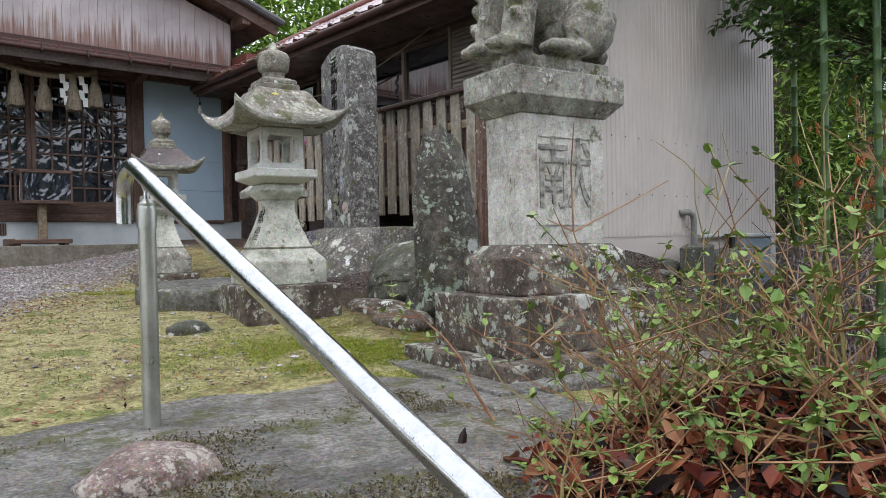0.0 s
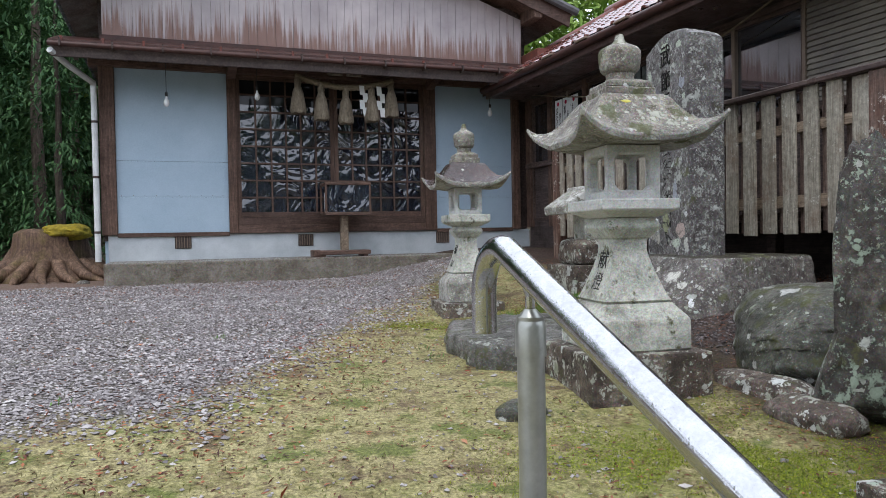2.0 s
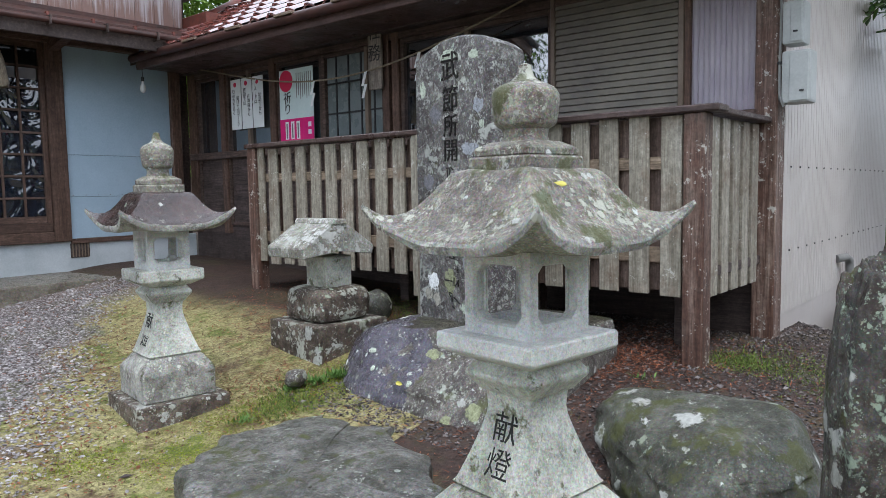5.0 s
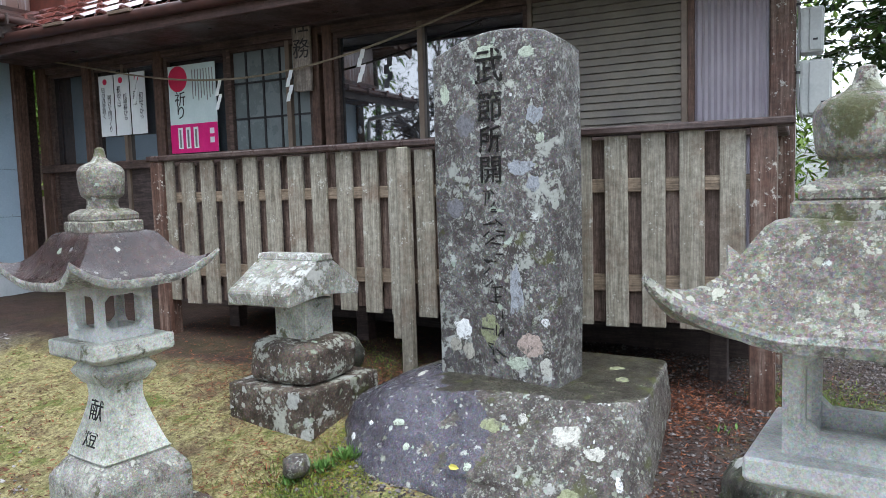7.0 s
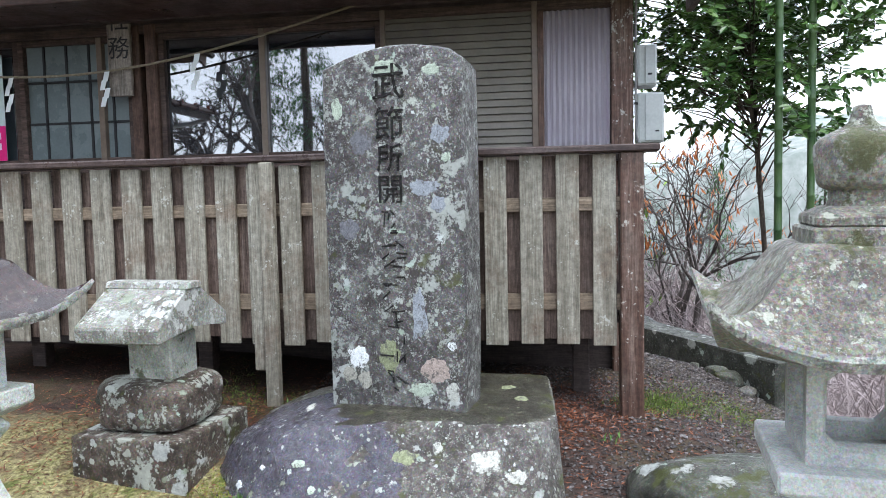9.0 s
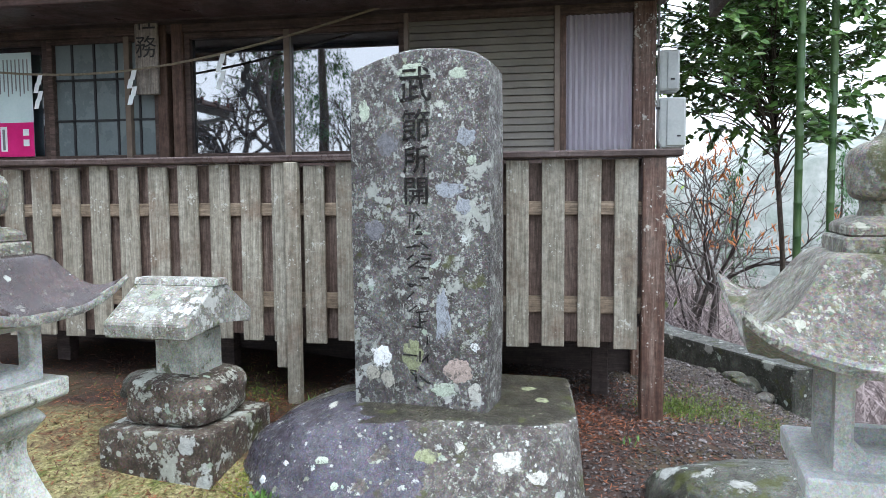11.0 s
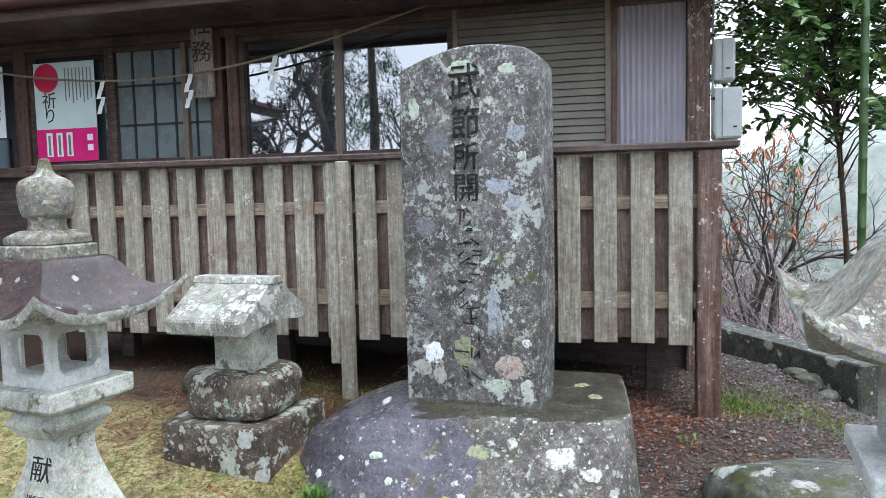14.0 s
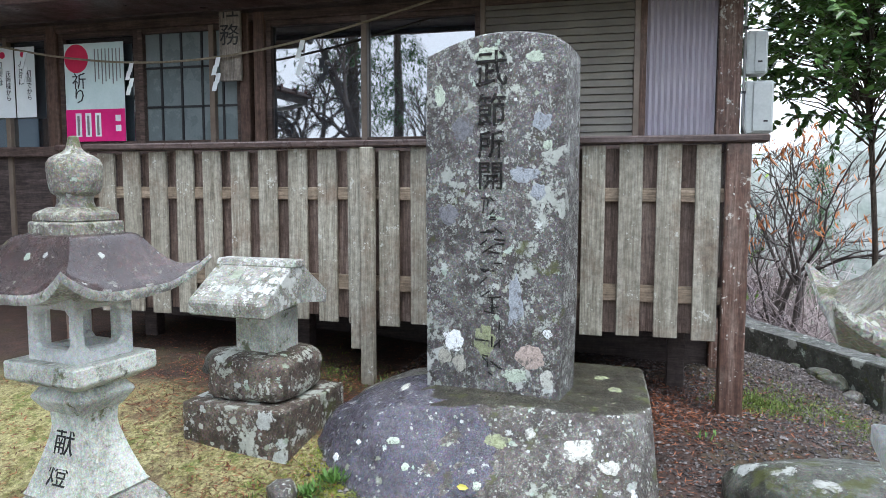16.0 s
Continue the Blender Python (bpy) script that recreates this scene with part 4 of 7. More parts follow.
# ---- shrine fittings ----
rope = thing("shimenawa", "twisted straw rope with hanging tassels over the doors", "rope")
bm = bmesh.new()
for ph in (0, 2.09, 4.19):
    pts = []
    for k in range(61):
        f = k / 60
        x = 2.45 + 1.35 * f
        z = 2.66 - 0.12 * math.sin(math.pi * f)
        a = f * 44 + ph
        pts.append((x, 10.75 + 0.02 * math.cos(a), z + 0.02 * math.sin(a)))
    tube(bm, pts, 0.025, 6)
part("rope", bm, "rope", rope, "", 60)
for f in (0.02, 0.25, 0.5, 0.77, 0.98):
    x = 2.45 + 1.35 * f
    z = 2.65 - 0.12 * math.sin(math.pi * f)
    bm = bmesh.new()
    lathe(bm, [(0.03, 0.02), (0.05, -0.06), (0.045, -0.12), (0.075, -0.2), (0.11, -0.43), (0.1, -0.48)], 14)
    for v in bm.verts:
        if v.co.z < -0.15:
            a = math.atan2(v.co.y, v.co.x)
            v.co.x *= 1 + 0.12 * math.sin(7 * a)
            v.co.z += 0.012 * math.sin(5 * a)
    o = part("tassel", bm, "straw", rope, "frayed straw tassel", 50)
    o.location = (x, 10.75, z)


def shide(name, parent, m, size=1.0, mat="paper"):
    """A zigzag of folded white paper."""
    bm = bmesh.new()
    x, z = 0.0, 0.0
    for k in range(4):
        w, h = 0.045 * size, 0.075 * size
        vs = [(x - w / 2, 0, z), (x + w / 2, 0, z), (x + w / 2 + 0.012 * size, 0.012 * size, z - h), (x - w / 2 + 0.012 * size, 0.012 * size, z - h)]
        a = [bm.verts.new(v) for v in vs]
        b = [bm.verts.new((p[0], p[1] + 0.003, p[2])) for p in vs]
        bm.faces.new(a)
        bm.faces.new(b[::-1])
        for i in range(4):
            j = (i + 1) % 4
            bm.faces.new((a[i], b[i], b[j], a[j]))
        x += (-0.03 if k % 2 else 0.03) * size
        z -= h * 0.82
    o = part(name, bm, mat, parent, "white folded paper streamer")
    o.matrix_basis = m
    return o


for f in (0.66, 0.84):
    shide("shide", rope, pose(2.45 + 1.35 * f, 10.7, 2.57, 0, 0, 10), 1.6)
brd = thing("plaque", "small pale wooden plaque pair under the eave", "plaque")
for x in (2.95, 3.2):
    part("board", boxbm(x - 0.1, x + 0.1, 10.55, 10.6, 2.66, 2.76, 0.006), "paleboard", brd)

# offering box on its stand
ob_ = thing("offering_box", "wooden-framed glass offering box on a single post", "box")
part("base", boxbm(2.66, 3.4, 10.6, 10.95, 0.26, 0.32, 0.01), "brownx", ob_, "low wooden footboard")
for x in (2.72, 3.3):
    part("foot", boxbm(x, x + 0.06, 10.62, 10.93, 0.235, 0.27, 0.005), "brown", ob_)
part("post", boxbm(3.02, 3.12, 10.72, 10.82, 0.32, 0.8, 0.006), "rail", ob_)
bx0, bx1 = 2.78, 3.41
part("tray", boxbm(bx0, bx1, 10.58, 10.95, 0.79, 0.835, 0.006), "brownx", ob_)
for x in (bx0, bx1 - 0.025):
    for y in (10.58, 10.925):
        part("corner_post", boxbm(x, x + 0.025, y, y + 0.025, 0.835, 1.2), "brown", ob_)
part("lid", boxbm(bx0, bx1, 10.57, 10.96, 1.2, 1.235, 0.006), "brownx", ob_)
part("pane", boxbm(bx0 + 0.025, bx1 - 0.025, 10.588, 10.594, 0.84, 1.2), "wavy", ob_, "cloudy front pane")
part("inner_box", boxbm(bx0 + 0.05, bx1 - 0.05, 10.63, 10.9, 0.835, 1.12, 0.01), "paper", ob_)
bench = solid("step_stool", boxbm(2.62, 2.72, 10.63, 10.9, 0.235, 0.33, 0.01), "brownx", "small dark wooden step block on the plinth", "stool")


def hanging_bulb(x, y, z, drop):
    b = thing("hanging_bulb", "bare white bulb hanging on a thin cord", "lamp", None, "bare bulbs")
    bm = bmesh.new()
    lathe(bm, [(0.008, 0.1), (0.014, 0.085), (0.016, 0.06), (0.032, 0.035), (0.036, 0.0), (0.025, -0.03), (0.005, -0.042)], 14)
    part("bulb", bm, "bulb", b, "", 60).location = (x, y, z)
    bm = bmesh.new()
    tube(bm, [(x, y, z + 0.09), (x, y, z + 0.14)], 0.017, 8)
    part("socket", bm, "ink", b)
    bm = bmesh.new()
    tube(bm, [(x, y, z + 0.13), (x, y, z + drop)], 0.004, 5)
    part("cord", bm, "ink", b)


hanging_bulb(0.83, 10.75, 2.22, 0.62)
hanging_bulb(1.95, 10.8, 2.36, 0.48)
hanging_bulb(5.35, 10.9, 2.3, 0.6)

# ---- office building ----
office = thing("shrine_office", "dark timber shrine office with red tiled roof", "building")
OX = 6.15
part("beam", boxbm(5.98, 6.2, 4.1, 11.2, 2.56, 2.86, 0.01), "darkwood", office)
part("wall", boxbm(OX + 0.14, OX + 0.22, 4.2, 11.3, -0.2, 3.0), "darkwood", office)
part("floor_edge", boxbm(5.16, 6.25, 4.26, 8.4, 0.56, 0.62, 0.006), "darkwood", office, "dark veranda floor")
for y in (4.5, 5.6, 6.9, 8.1):
    part("floor_post", boxbm(5.5, 5.6, y, y + 0.1, -0.1, 0.57, 0.006), "darkwood", office)
# dark timber colour stands in for the shadow below the veranda
part("foundation_wall", boxbm(6.15, 6.29, 4.2, 11.2, -0.4, 0.6), "darkwood", office)
part("lintel", boxbm(OX - 0.05, OX + 0.14, 4.3, 11.15, 2.5, 2.58, 0.006), "browny", office)
part("window_sill", boxbm(OX - 0.1, OX + 0.14, 4.3, 11.15, 1.5, 1.58, 0.006), "browny", office)
part("lower_panel", boxbm(OX, OX + 0.1, 4.3, 11.15, 0.6, 1.5), "darkwood", office)
for a, b in ((4.17, 4.315), (7.53, 7.62), (7.66, 7.74), (9.42, 9.52), (10.4, 10.5), (11.05, 11.2)):
    part("post", boxbm(OX - 0.06, OX + 0.12, a, b, 0.0 if a < 5 else 0.6, 2.9, 0.008), "post" if a < 5 else "brown", office)


def window(y0, y1, z0, z1, mullions, grid, mat="glass"):
    w = new("window")
    w.parent = office
    fr = "browny"
    part("window_frame", boxbm(OX - 0.02, OX + 0.05, y0, y1, z1 - 0.04, z1, 0.003), fr, w)
    part("window_frame", boxbm(OX - 0.02, OX + 0.05, y0, y1, z0, z0 + 0.04, 0.003), fr, w)
    for y in (y0, *mullions, y1 - 0.04):
        part("window_frame", boxbm(OX - 0.024, OX + 0.05, y, y + 0.045, z0 + 0.002, z1 - 0.002, 0.003), "bronzeframe" if y in mullions else fr, w)
    part("pane", boxbm(OX + 0.02, OX + 0.026, y0, y1, z0, z1), mat, w, "dark reflecting glass")
    if grid:
        ny, nz = grid
        for k in range(1, ny):
            y = y0 + (y1 - y0) * k / ny
            part("muntin", boxbm(OX + 0.008, OX + 0.02, y - 0.008, y + 0.008, z0, z1), "ink", w)
        for k in range(1, nz):
            z = z0 + (z1 - z0) * k / nz
            part("muntin", boxbm(OX + 0.008, OX + 0.02, y0, y1, z - 0.008, z + 0.008), "ink", w)


window(5.87, 7.53, 1.58, 2.5, (6.72,), None)
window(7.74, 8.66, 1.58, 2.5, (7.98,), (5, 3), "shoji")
window(8.66, 9.42, 1.58, 2.5, (), None)
window(9.52, 10.4, 0.7, 2.5, (9.95,), None)
window(10.5, 11.05, 0.7, 2.5, (), None)

# louvred shutter
sh = new("shutter")
sh.parent = office
tagged(sh, "brown metal shutter of level slats")
for k in range(20):
    z = 1.58 + k * 0.0495
    bm = bmesh.new()
    loft(bm, [[(OX - 0.045, y, z), (OX - 0.028, y, z + 0.047), (OX - 0.012, y, z + 0.047), (OX - 0.012, y, z)] for y in (4.83, 5.84)])
    part("slat", bm, "shutter", sh)
for a, b in ((4.795, 4.835), (5.835, 5.87)):
    part("shutter_frame", boxbm(OX - 0.06, OX + 0.02, a, b, 1.55, 2.6, 0.004), "bronzeframe", sh)
part("shutter_frame", boxbm(OX - 0.06, OX + 0.02, 4.795, 5.87, 2.56, 2.6, 0.004), "bronzeframe", sh)
# corrugated strip
bm = bmesh.new()
pts = [(OX - 0.012 - 0.011 * math.cos(k * math.pi / 4), 4.32 + k * 0.45 / 96) for k in range(97)]
lo = [bm.verts.new((x, y, 0.62)) for x, y in pts]
hi = [bm.verts.new((x, y, 2.6)) for x, y in pts]
lob = [bm.verts.new((x + 0.004, y, 0.62)) for x, y in pts]
hib = [bm.verts.new((x + 0.004, y, 2.6)) for x, y in pts]
for k in range(96):
    bm.faces.new((lo[k], lo[k + 1], hi[k + 1], hi[k]))
    bm.faces.new((lob[k + 1], lob[k], hib[k], hib[k + 1]))
    bm.faces.new((lo[k + 1], lo[k], lob[k], lob[k + 1]))
    bm.faces.new((hi[k], hi[k + 1], hib[k + 1], hib[k]))
part("corrugated_sheet", bm, "corr", office, "pale lilac corrugated metal sheet", 60)
part("batten", boxbm(OX - 0.04, OX + 0.02, 4.755, 4.797, 0.62, 2.6, 0.004), "brown", office)

# end wall of upright metal sheets
bm = bmesh.new()
loft(bm, [[(6.2, y, -1.6), (10.36, y, -1.6), (10.36, y, 3.42), (7.75, y, 3.95), (6.2, y, 3.05)] for y in (4.2, 4.36)])
part("end_wall", bm, "siding", office, "grey-pink painted metal siding with rust streaks")
for k in range(9):
    x0 = 6.29 + k * 0.452
    zt = min(3.05 + 0.58 * (x0 - 6.2), 3.95, 3.38 + 0.2 * (10.3 - x0))
    prof = [p for j in range(6) for p in ((x0 + j * 0.0753, 4.199), (x0 + j * 0.0753 + 0.006, 4.193), (x0 + j * 0.0753 + 0.066, 4.193), (x0 + j * 0.0753 + 0.0725, 4.199))]
    prof += [(x0 + 0.451, 4.203), (x0, 4.203)]
    bm = loft(bmesh.new(), [[(x, y, z) for x, y in prof] for z in (0.19, zt)])
    part("metal_sheet", bm, "siding", office)
for z in (0.62, 1.2):
    for k in range(16):
        part("screw", boxbm(6.5 + k * 0.235, 6.512 + k * 0.235, 4.183, 4.19, z, z + 0.012), "ink", office)
part("door_canopy", boxbm(8.3, 10.33, 4.12, 4.2, 0.16, 0.2, 0.004), "aluminium", office, "thin aluminium strip over the door")
dr = part("door", boxbm(9.15, 10.1, 4.15, 4.19, -1.6, 0.14, 0.004), "doorblue", office, "grey-blue metal door")
part("door_frame", boxbm(10.1, 10.2, 4.14, 4.2, -1.6, 0.16, 0.004), "aluminium", dr)
part("door_frame", boxbm(9.06, 9.15, 4.14, 4.2, -1.6, 0.16, 0.004), "ink", dr)
bm = bmesh.new()
tube(bm, [(7.98, 4.19, 0.44), (8.06, 4.13, 0.45), (8.14, 4.12, 0.42), (8.16, 4.12, 0.36), (8.16, 4.12, -0.4)], 0.035, 10)
part("drain_pipe", bm, "cable", office, "grey bent drain pipe", 50)

# roof
EX, EZ, RX, RZ = 5.36, 2.67, 7.75, 4.05
bm = bmesh.new()
loft(bm, [[(EX + 0.02, y, EZ - 0.06), (RX, y, RZ - 0.06), (RX, y, RZ), (EX + 0.02, y, EZ)] for y in (3.72, 11.4)])
roof = part("roof", bm, "darkwood", office, "dark boarded roof slope under red tiles")
bm = bmesh.new()
loft(bm, [[(RX, y, RZ - 0.06), (10.7, y, 3.42), (10.7, y, 3.48), (RX, y, RZ)] for y in (3.72, 11.4)])
part("roof_back", bm, "darkwood", office)
part("fascia", boxbm(EX - 0.03, EX + 0.02, 3.72, 11.0, EZ - 0.14, EZ - 0.02, 0.006), "soffit", office)
part("soffit", boxbm(EX + 0.02, 6.0, 3.75, 11.1, 2.57, 2.6), "soffit", office, "dark red-brown boarded soffit")
part("verge_board", boxbm(EX, 6.6, 3.7, 3.75, 2.55, 2.75, 0.006), "darkwood", office)
bm = bmesh.new()
tube(bm, [(EX - 0.08, 3.72, EZ - 0.05), (EX - 0.08, 11.0, EZ - 0.02)], 0.045, 10)
gt = part("gutter", bm, "gutter", office, "brown gutter along the eave", 40)
for k in range(9):
    part("gutter_board", boxbm(EX - 0.14, EX - 0.02, 4.1 + k * 0.78, 4.35 + k * 0.78, EZ - 0.01, EZ + 0.015, 0.003), "bronzeframe", gt)


def tile_mesh():
    """One S-shaped pantile, its eave end towards -x."""
    bm = bmesh.new()
    prof = [(k / 12, 0.022 * math.sin(2 * math.pi * k / 12 - 0.4) + (0.018 if k < 6 else 0)) for k in range(13)]
    W, L = 0.285, 0.31
    rows = []
    for x, dz in ((0.0, 0.03), (0.006, 0.038), (L, 0.0)):
        rows.append([bm.verts.new((x, u * W, z + dz)) for u, z in prof])
    low = [bm.verts.new((0.0, u * W, z + 0.008)) for u, z in prof]
    for a, b in zip([low] + rows, rows):
        for k in range(12):
            bm.faces.new((a[k], a[k + 1], b[k + 1], b[k]))
    me = mesh_of("roof_tile", bm, "tile")
    me.polygons.foreach_set("use_smooth", [True] * len(me.polygons))
    return me


tm = tile_mesh()
ang = math.degrees(math.atan2(RZ - EZ, RX - EX))
ca, sa = math.cos(radians(ang)), math.sin(radians(ang))
for j in range(10):
    for k in range(27):
        d = j * 0.27
        y = 3.74 + k * 0.27
        piece("roof_tile", tm, roof, pose(EX - 0.02 + d * ca, y, EZ + 0.01 + d * sa, 0, -ang, 0))
bm = bmesh.new()
tube(bm, [(RX, 3.7, RZ + 0.06), (RX, 11.3, RZ + 0.06)], 0.13, 12)
part("ridge", bm, "redsheet", office, "dark red ridge", 50)
bm = bmesh.new()
tube(bm, [(EX + 0.1, 11.05, EZ + 0.1), (RX, 11.05, RZ + 0.05)], 0.09, 10)
part("hip_ridge", bm, "redsheet", office, "dark red verge", 50)

# ---- veranda fence ----
fence = thing("veranda_fence", "weathered board-on-board timber fence with dark cap rail", "fence")
FX = 5.06
board = boxbm(-0.011, 0.011, -0.061, 0.061, 0, 1.025, 0.003)
bme = mesh_of("board", board, "fence")
back = mesh_of("back_board", boxbm(-0.008, 0.008, -0.06, 0.06, 0, 1.0, 0.002), "fenceback")
rng = random.Random(5)
y = 4.44
while y < 8.3:
    piece("board", bme, fence, pose(FX + 0.0, y, 0.452 + rng.uniform(-0.012, 0.012), 0, rng.uniform(-0.4, 0.4), rng.uniform(-1.5, 1.5)))
    if y < 8.2:
        piece("back_board", back, fence, pose(FX + 0.062, y + 0.0965, 0.47 + rng.uniform(-0.01, 0.01), 0, 0, rng.uniform(-1, 1)))
    y += 0.193
for z0, z1 in ((1.18, 1.255), (0.645, 0.735)):
    part("rail", boxbm(FX + 0.012, FX + 0.052, 4.3, 8.4, z0, z1, 0.004), "rail", fence)
part("cap_rail", boxbm(FX - 0.06, FX + 0.1, 4.16, 8.46, 1.485, 1.525, 0.008), "caprail", fence, "dark worn cap rail")
for y0, y1, x0, x1, zb in ((4.24, 4.36, FX - 0.04, FX + 0.08, 0.0), (6.255, 6.335, FX - 0.07, FX - 0.013, 0.13), (6.34, 6.41, FX - 0.035, FX - 0.013, 0.45), (8.32, 8.44, FX - 0.04, FX + 0.08, 0.08)):
    part("post", boxbm(x0, x1, y0, y1, zb - 0.15, 1.485, 0.006), "post" if y0 != 6.255 and y0 != 6.34 else "fence", fence)
# short return at the end
bx = mesh_of("board", boxbm(-0.061, 0.061, -0.011, 0.011, 0, 1.025, 0.003), "fence")
for k in range(5):
    piece("board", bx, fence, pose(5.24 + k * 0.18, 4.27, 0.45, 0, 0, rng.uniform(-1, 1)))
for z0, z1 in ((1.18, 1.255), (0.645, 0.735)):
    part("rail", boxbm(FX + 0.08, OX, 4.285, 4.32, z0, z1, 0.004), "fenceback", fence)
part("cap_rail", boxbm(FX + 0.1, OX - 0.06, 4.2, 4.34, 1.485, 1.522, 0.008), "caprail", fence)

# ---- posters, board, rope on the office ----
PXX = OX - 0.035
face = lambda y, z, dx=0.0: Matrix.Translation((PXX - dx, y, z)) @ Matrix(((0, 0, -1, 0), (-1, 0, 0, 0), (0, 1, 0, 0), (0, 0, 0, 1)))
p2 = thing("pink_poster", "white and pink printed poster with a red circle", "poster")
part("sheet", boxbm(PXX, PXX + 0.004, 8.79, 9.36, 1.62, 2.41), "mint", p2)
part("pink_field", boxbm(PXX - 0.003, PXX, 8.79, 9.36, 1.62, 1.88), "pink", p2)
bm = bmesh.new()
bmesh.ops.create_cone(bm, cap_ends=True, segments=40, radius1=0.115, radius2=0.115, depth=0.002)
o = part("red_circle", bm, "redink", p2)
o.matrix_basis = face(9.24, 2.29, 0.003)
for ch, z in (("祈", 2.1), ("り", 1.98)):
    glyphs("lettering", ch, 0.14, "ink", p2, face(9.22, z, 0.004), 0.001)
for k in range(8):
    part("text_bar", boxbm(PXX - 0.003, PXX, 8.82 + k * 0.034, 8.828 + k * 0.034, 2.12 - 0.02 * (k % 3), 2.36), "cable", p2)
for k in range(3):
    part("label_strip", boxbm(PXX - 0.006, PXX - 0.003, 9.02 + k * 0.095, 9.075 + k * 0.095, 1.66, 1.85), "paper", p2)
    part("text_bar", boxbm(PXX - 0.008, PXX - 0.006, 9.037 + k * 0.095, 9.058 + k * 0.095, 1.67, 1.83), "cable", p2)
for z in (1.7, 1.78):
    part("label_strip", boxbm(PXX - 0.006, PXX - 0.003, 8.83, 8.88, z, z + 0.05), "paper", p2)
p1 = thing("calligraphy_poster", "three white strips of brush calligraphy with red dots", "poster")
for k, (a, b) in enumerate((("日の丸を高く", "掲げて国づくり"), ("初詣では", "氏神様から"), ("よき年は", "初詣でから"))):
    y1 = 10.29 - k * 0.215
    part("strip", boxbm(PXX, PXX + 0.004, y1 - 0.2, y1, 1.83, 2.41), "paper", p1)
    bm = bmesh.new()
    bmesh.ops.create_cone(bm, cap_ends=True, segments=24, radius1=0.028, radius2=0.028, depth=0.002)
    o = part("red_dot", bm, "redink", p1)
    o.matrix_basis = face(y1 - 0.09, 2.35, 0.003)
    for body, yy, top_ in ((a, y1 - 0.06, 2.27), (b, y1 - 0.14, 2.19)):
        for j, ch in enumerate(body):
            glyphs("lettering", ch, 0.056, "ink", p1, face(yy, top_ - j * 0.05, 0.003), 0.001)
sb = thing("name_board", "weathered vertical name board with brushed characters", "sign")
part("board", boxbm(OX - 0.12, OX - 0.09, 7.69, 7.87, 2.05, 2.85, 0.006), "paleboard", sb)
for ch, z in (("社", 2.58), ("務", 2.38)):
    o = glyphs("lettering", ch, 0.17, "ink", sb, face(7.78, z, 0), 0.001)
    o.location.x = OX - 0.122
rp = thing("rope_with_paper_streamers", "thin straw rope strung along the eave with white paper zigzags", "rope")


def rope_at(y):
    f = (y - 5.4) / (11.0 - 5.4)
    return 2.71 + (2.62 - 2.71) * f - 0.46 * math.sin(math.pi * f) ** 1.2


bm = bmesh.new()
tube(bm, [(5.98, 5.4 + 5.6 * k / 40, rope_at(5.4 + 5.6 * k / 40)) for k in range(41)], 0.009, 6)
part("rope", bm, "rope", rp)
for y in (7.15, 7.84, 8.6, 9.6):
    shide("shide", rp, pose(5.97, y, rope_at(y) - 0.005, 0, 0, 80), 0.95)
# meter boxes and cable
for nm, y0, y1, z0, z1, lab in (("meter_box", 3.975, 4.15, 1.6, 1.93, "grey electric meter box on the corner post"), ("switch_box", 4.02, 4.15, 1.97, 2.24, "rounded grey switch box above the meter box")):
    b = thing(nm, lab, "box")
    part("case", boxbm(6.08, 6.24, y0, y1, z0, z1, 0.018, 2), "greybox", b)
    part("cover", boxbm(6.07, 6.08, y0 + 0.012, y1 - 0.05, z0 + 0.012, z1 - 0.012, 0.004), "greybox", b)
    part("latch", boxbm(6.062, 6.07, y0 + 0.035, y0 + 0.06, z0 + 0.07, z0 + 0.08), "ink", b)
cb = thing("cable", "grey cable clipped down the corner post", "cable")
bm = bmesh.new()
tube(bm, [(6.08, 4.15, 2.75), (6.07, 4.16, 2.3), (6.08, 4.155, 2.2), (6.08, 4.16, 1.8), (6.07, 4.155, 1.65), (6.08, 4.13, 1.58), (6.1, 4.12, 1.6)], 0.008, 6)
part("cord", bm, "cable", cb)
for z in (2.25, 1.85):
    part("clip", boxbm(6.065, 6.09, 4.145, 4.17, z, z + 0.015), "ink", cb)


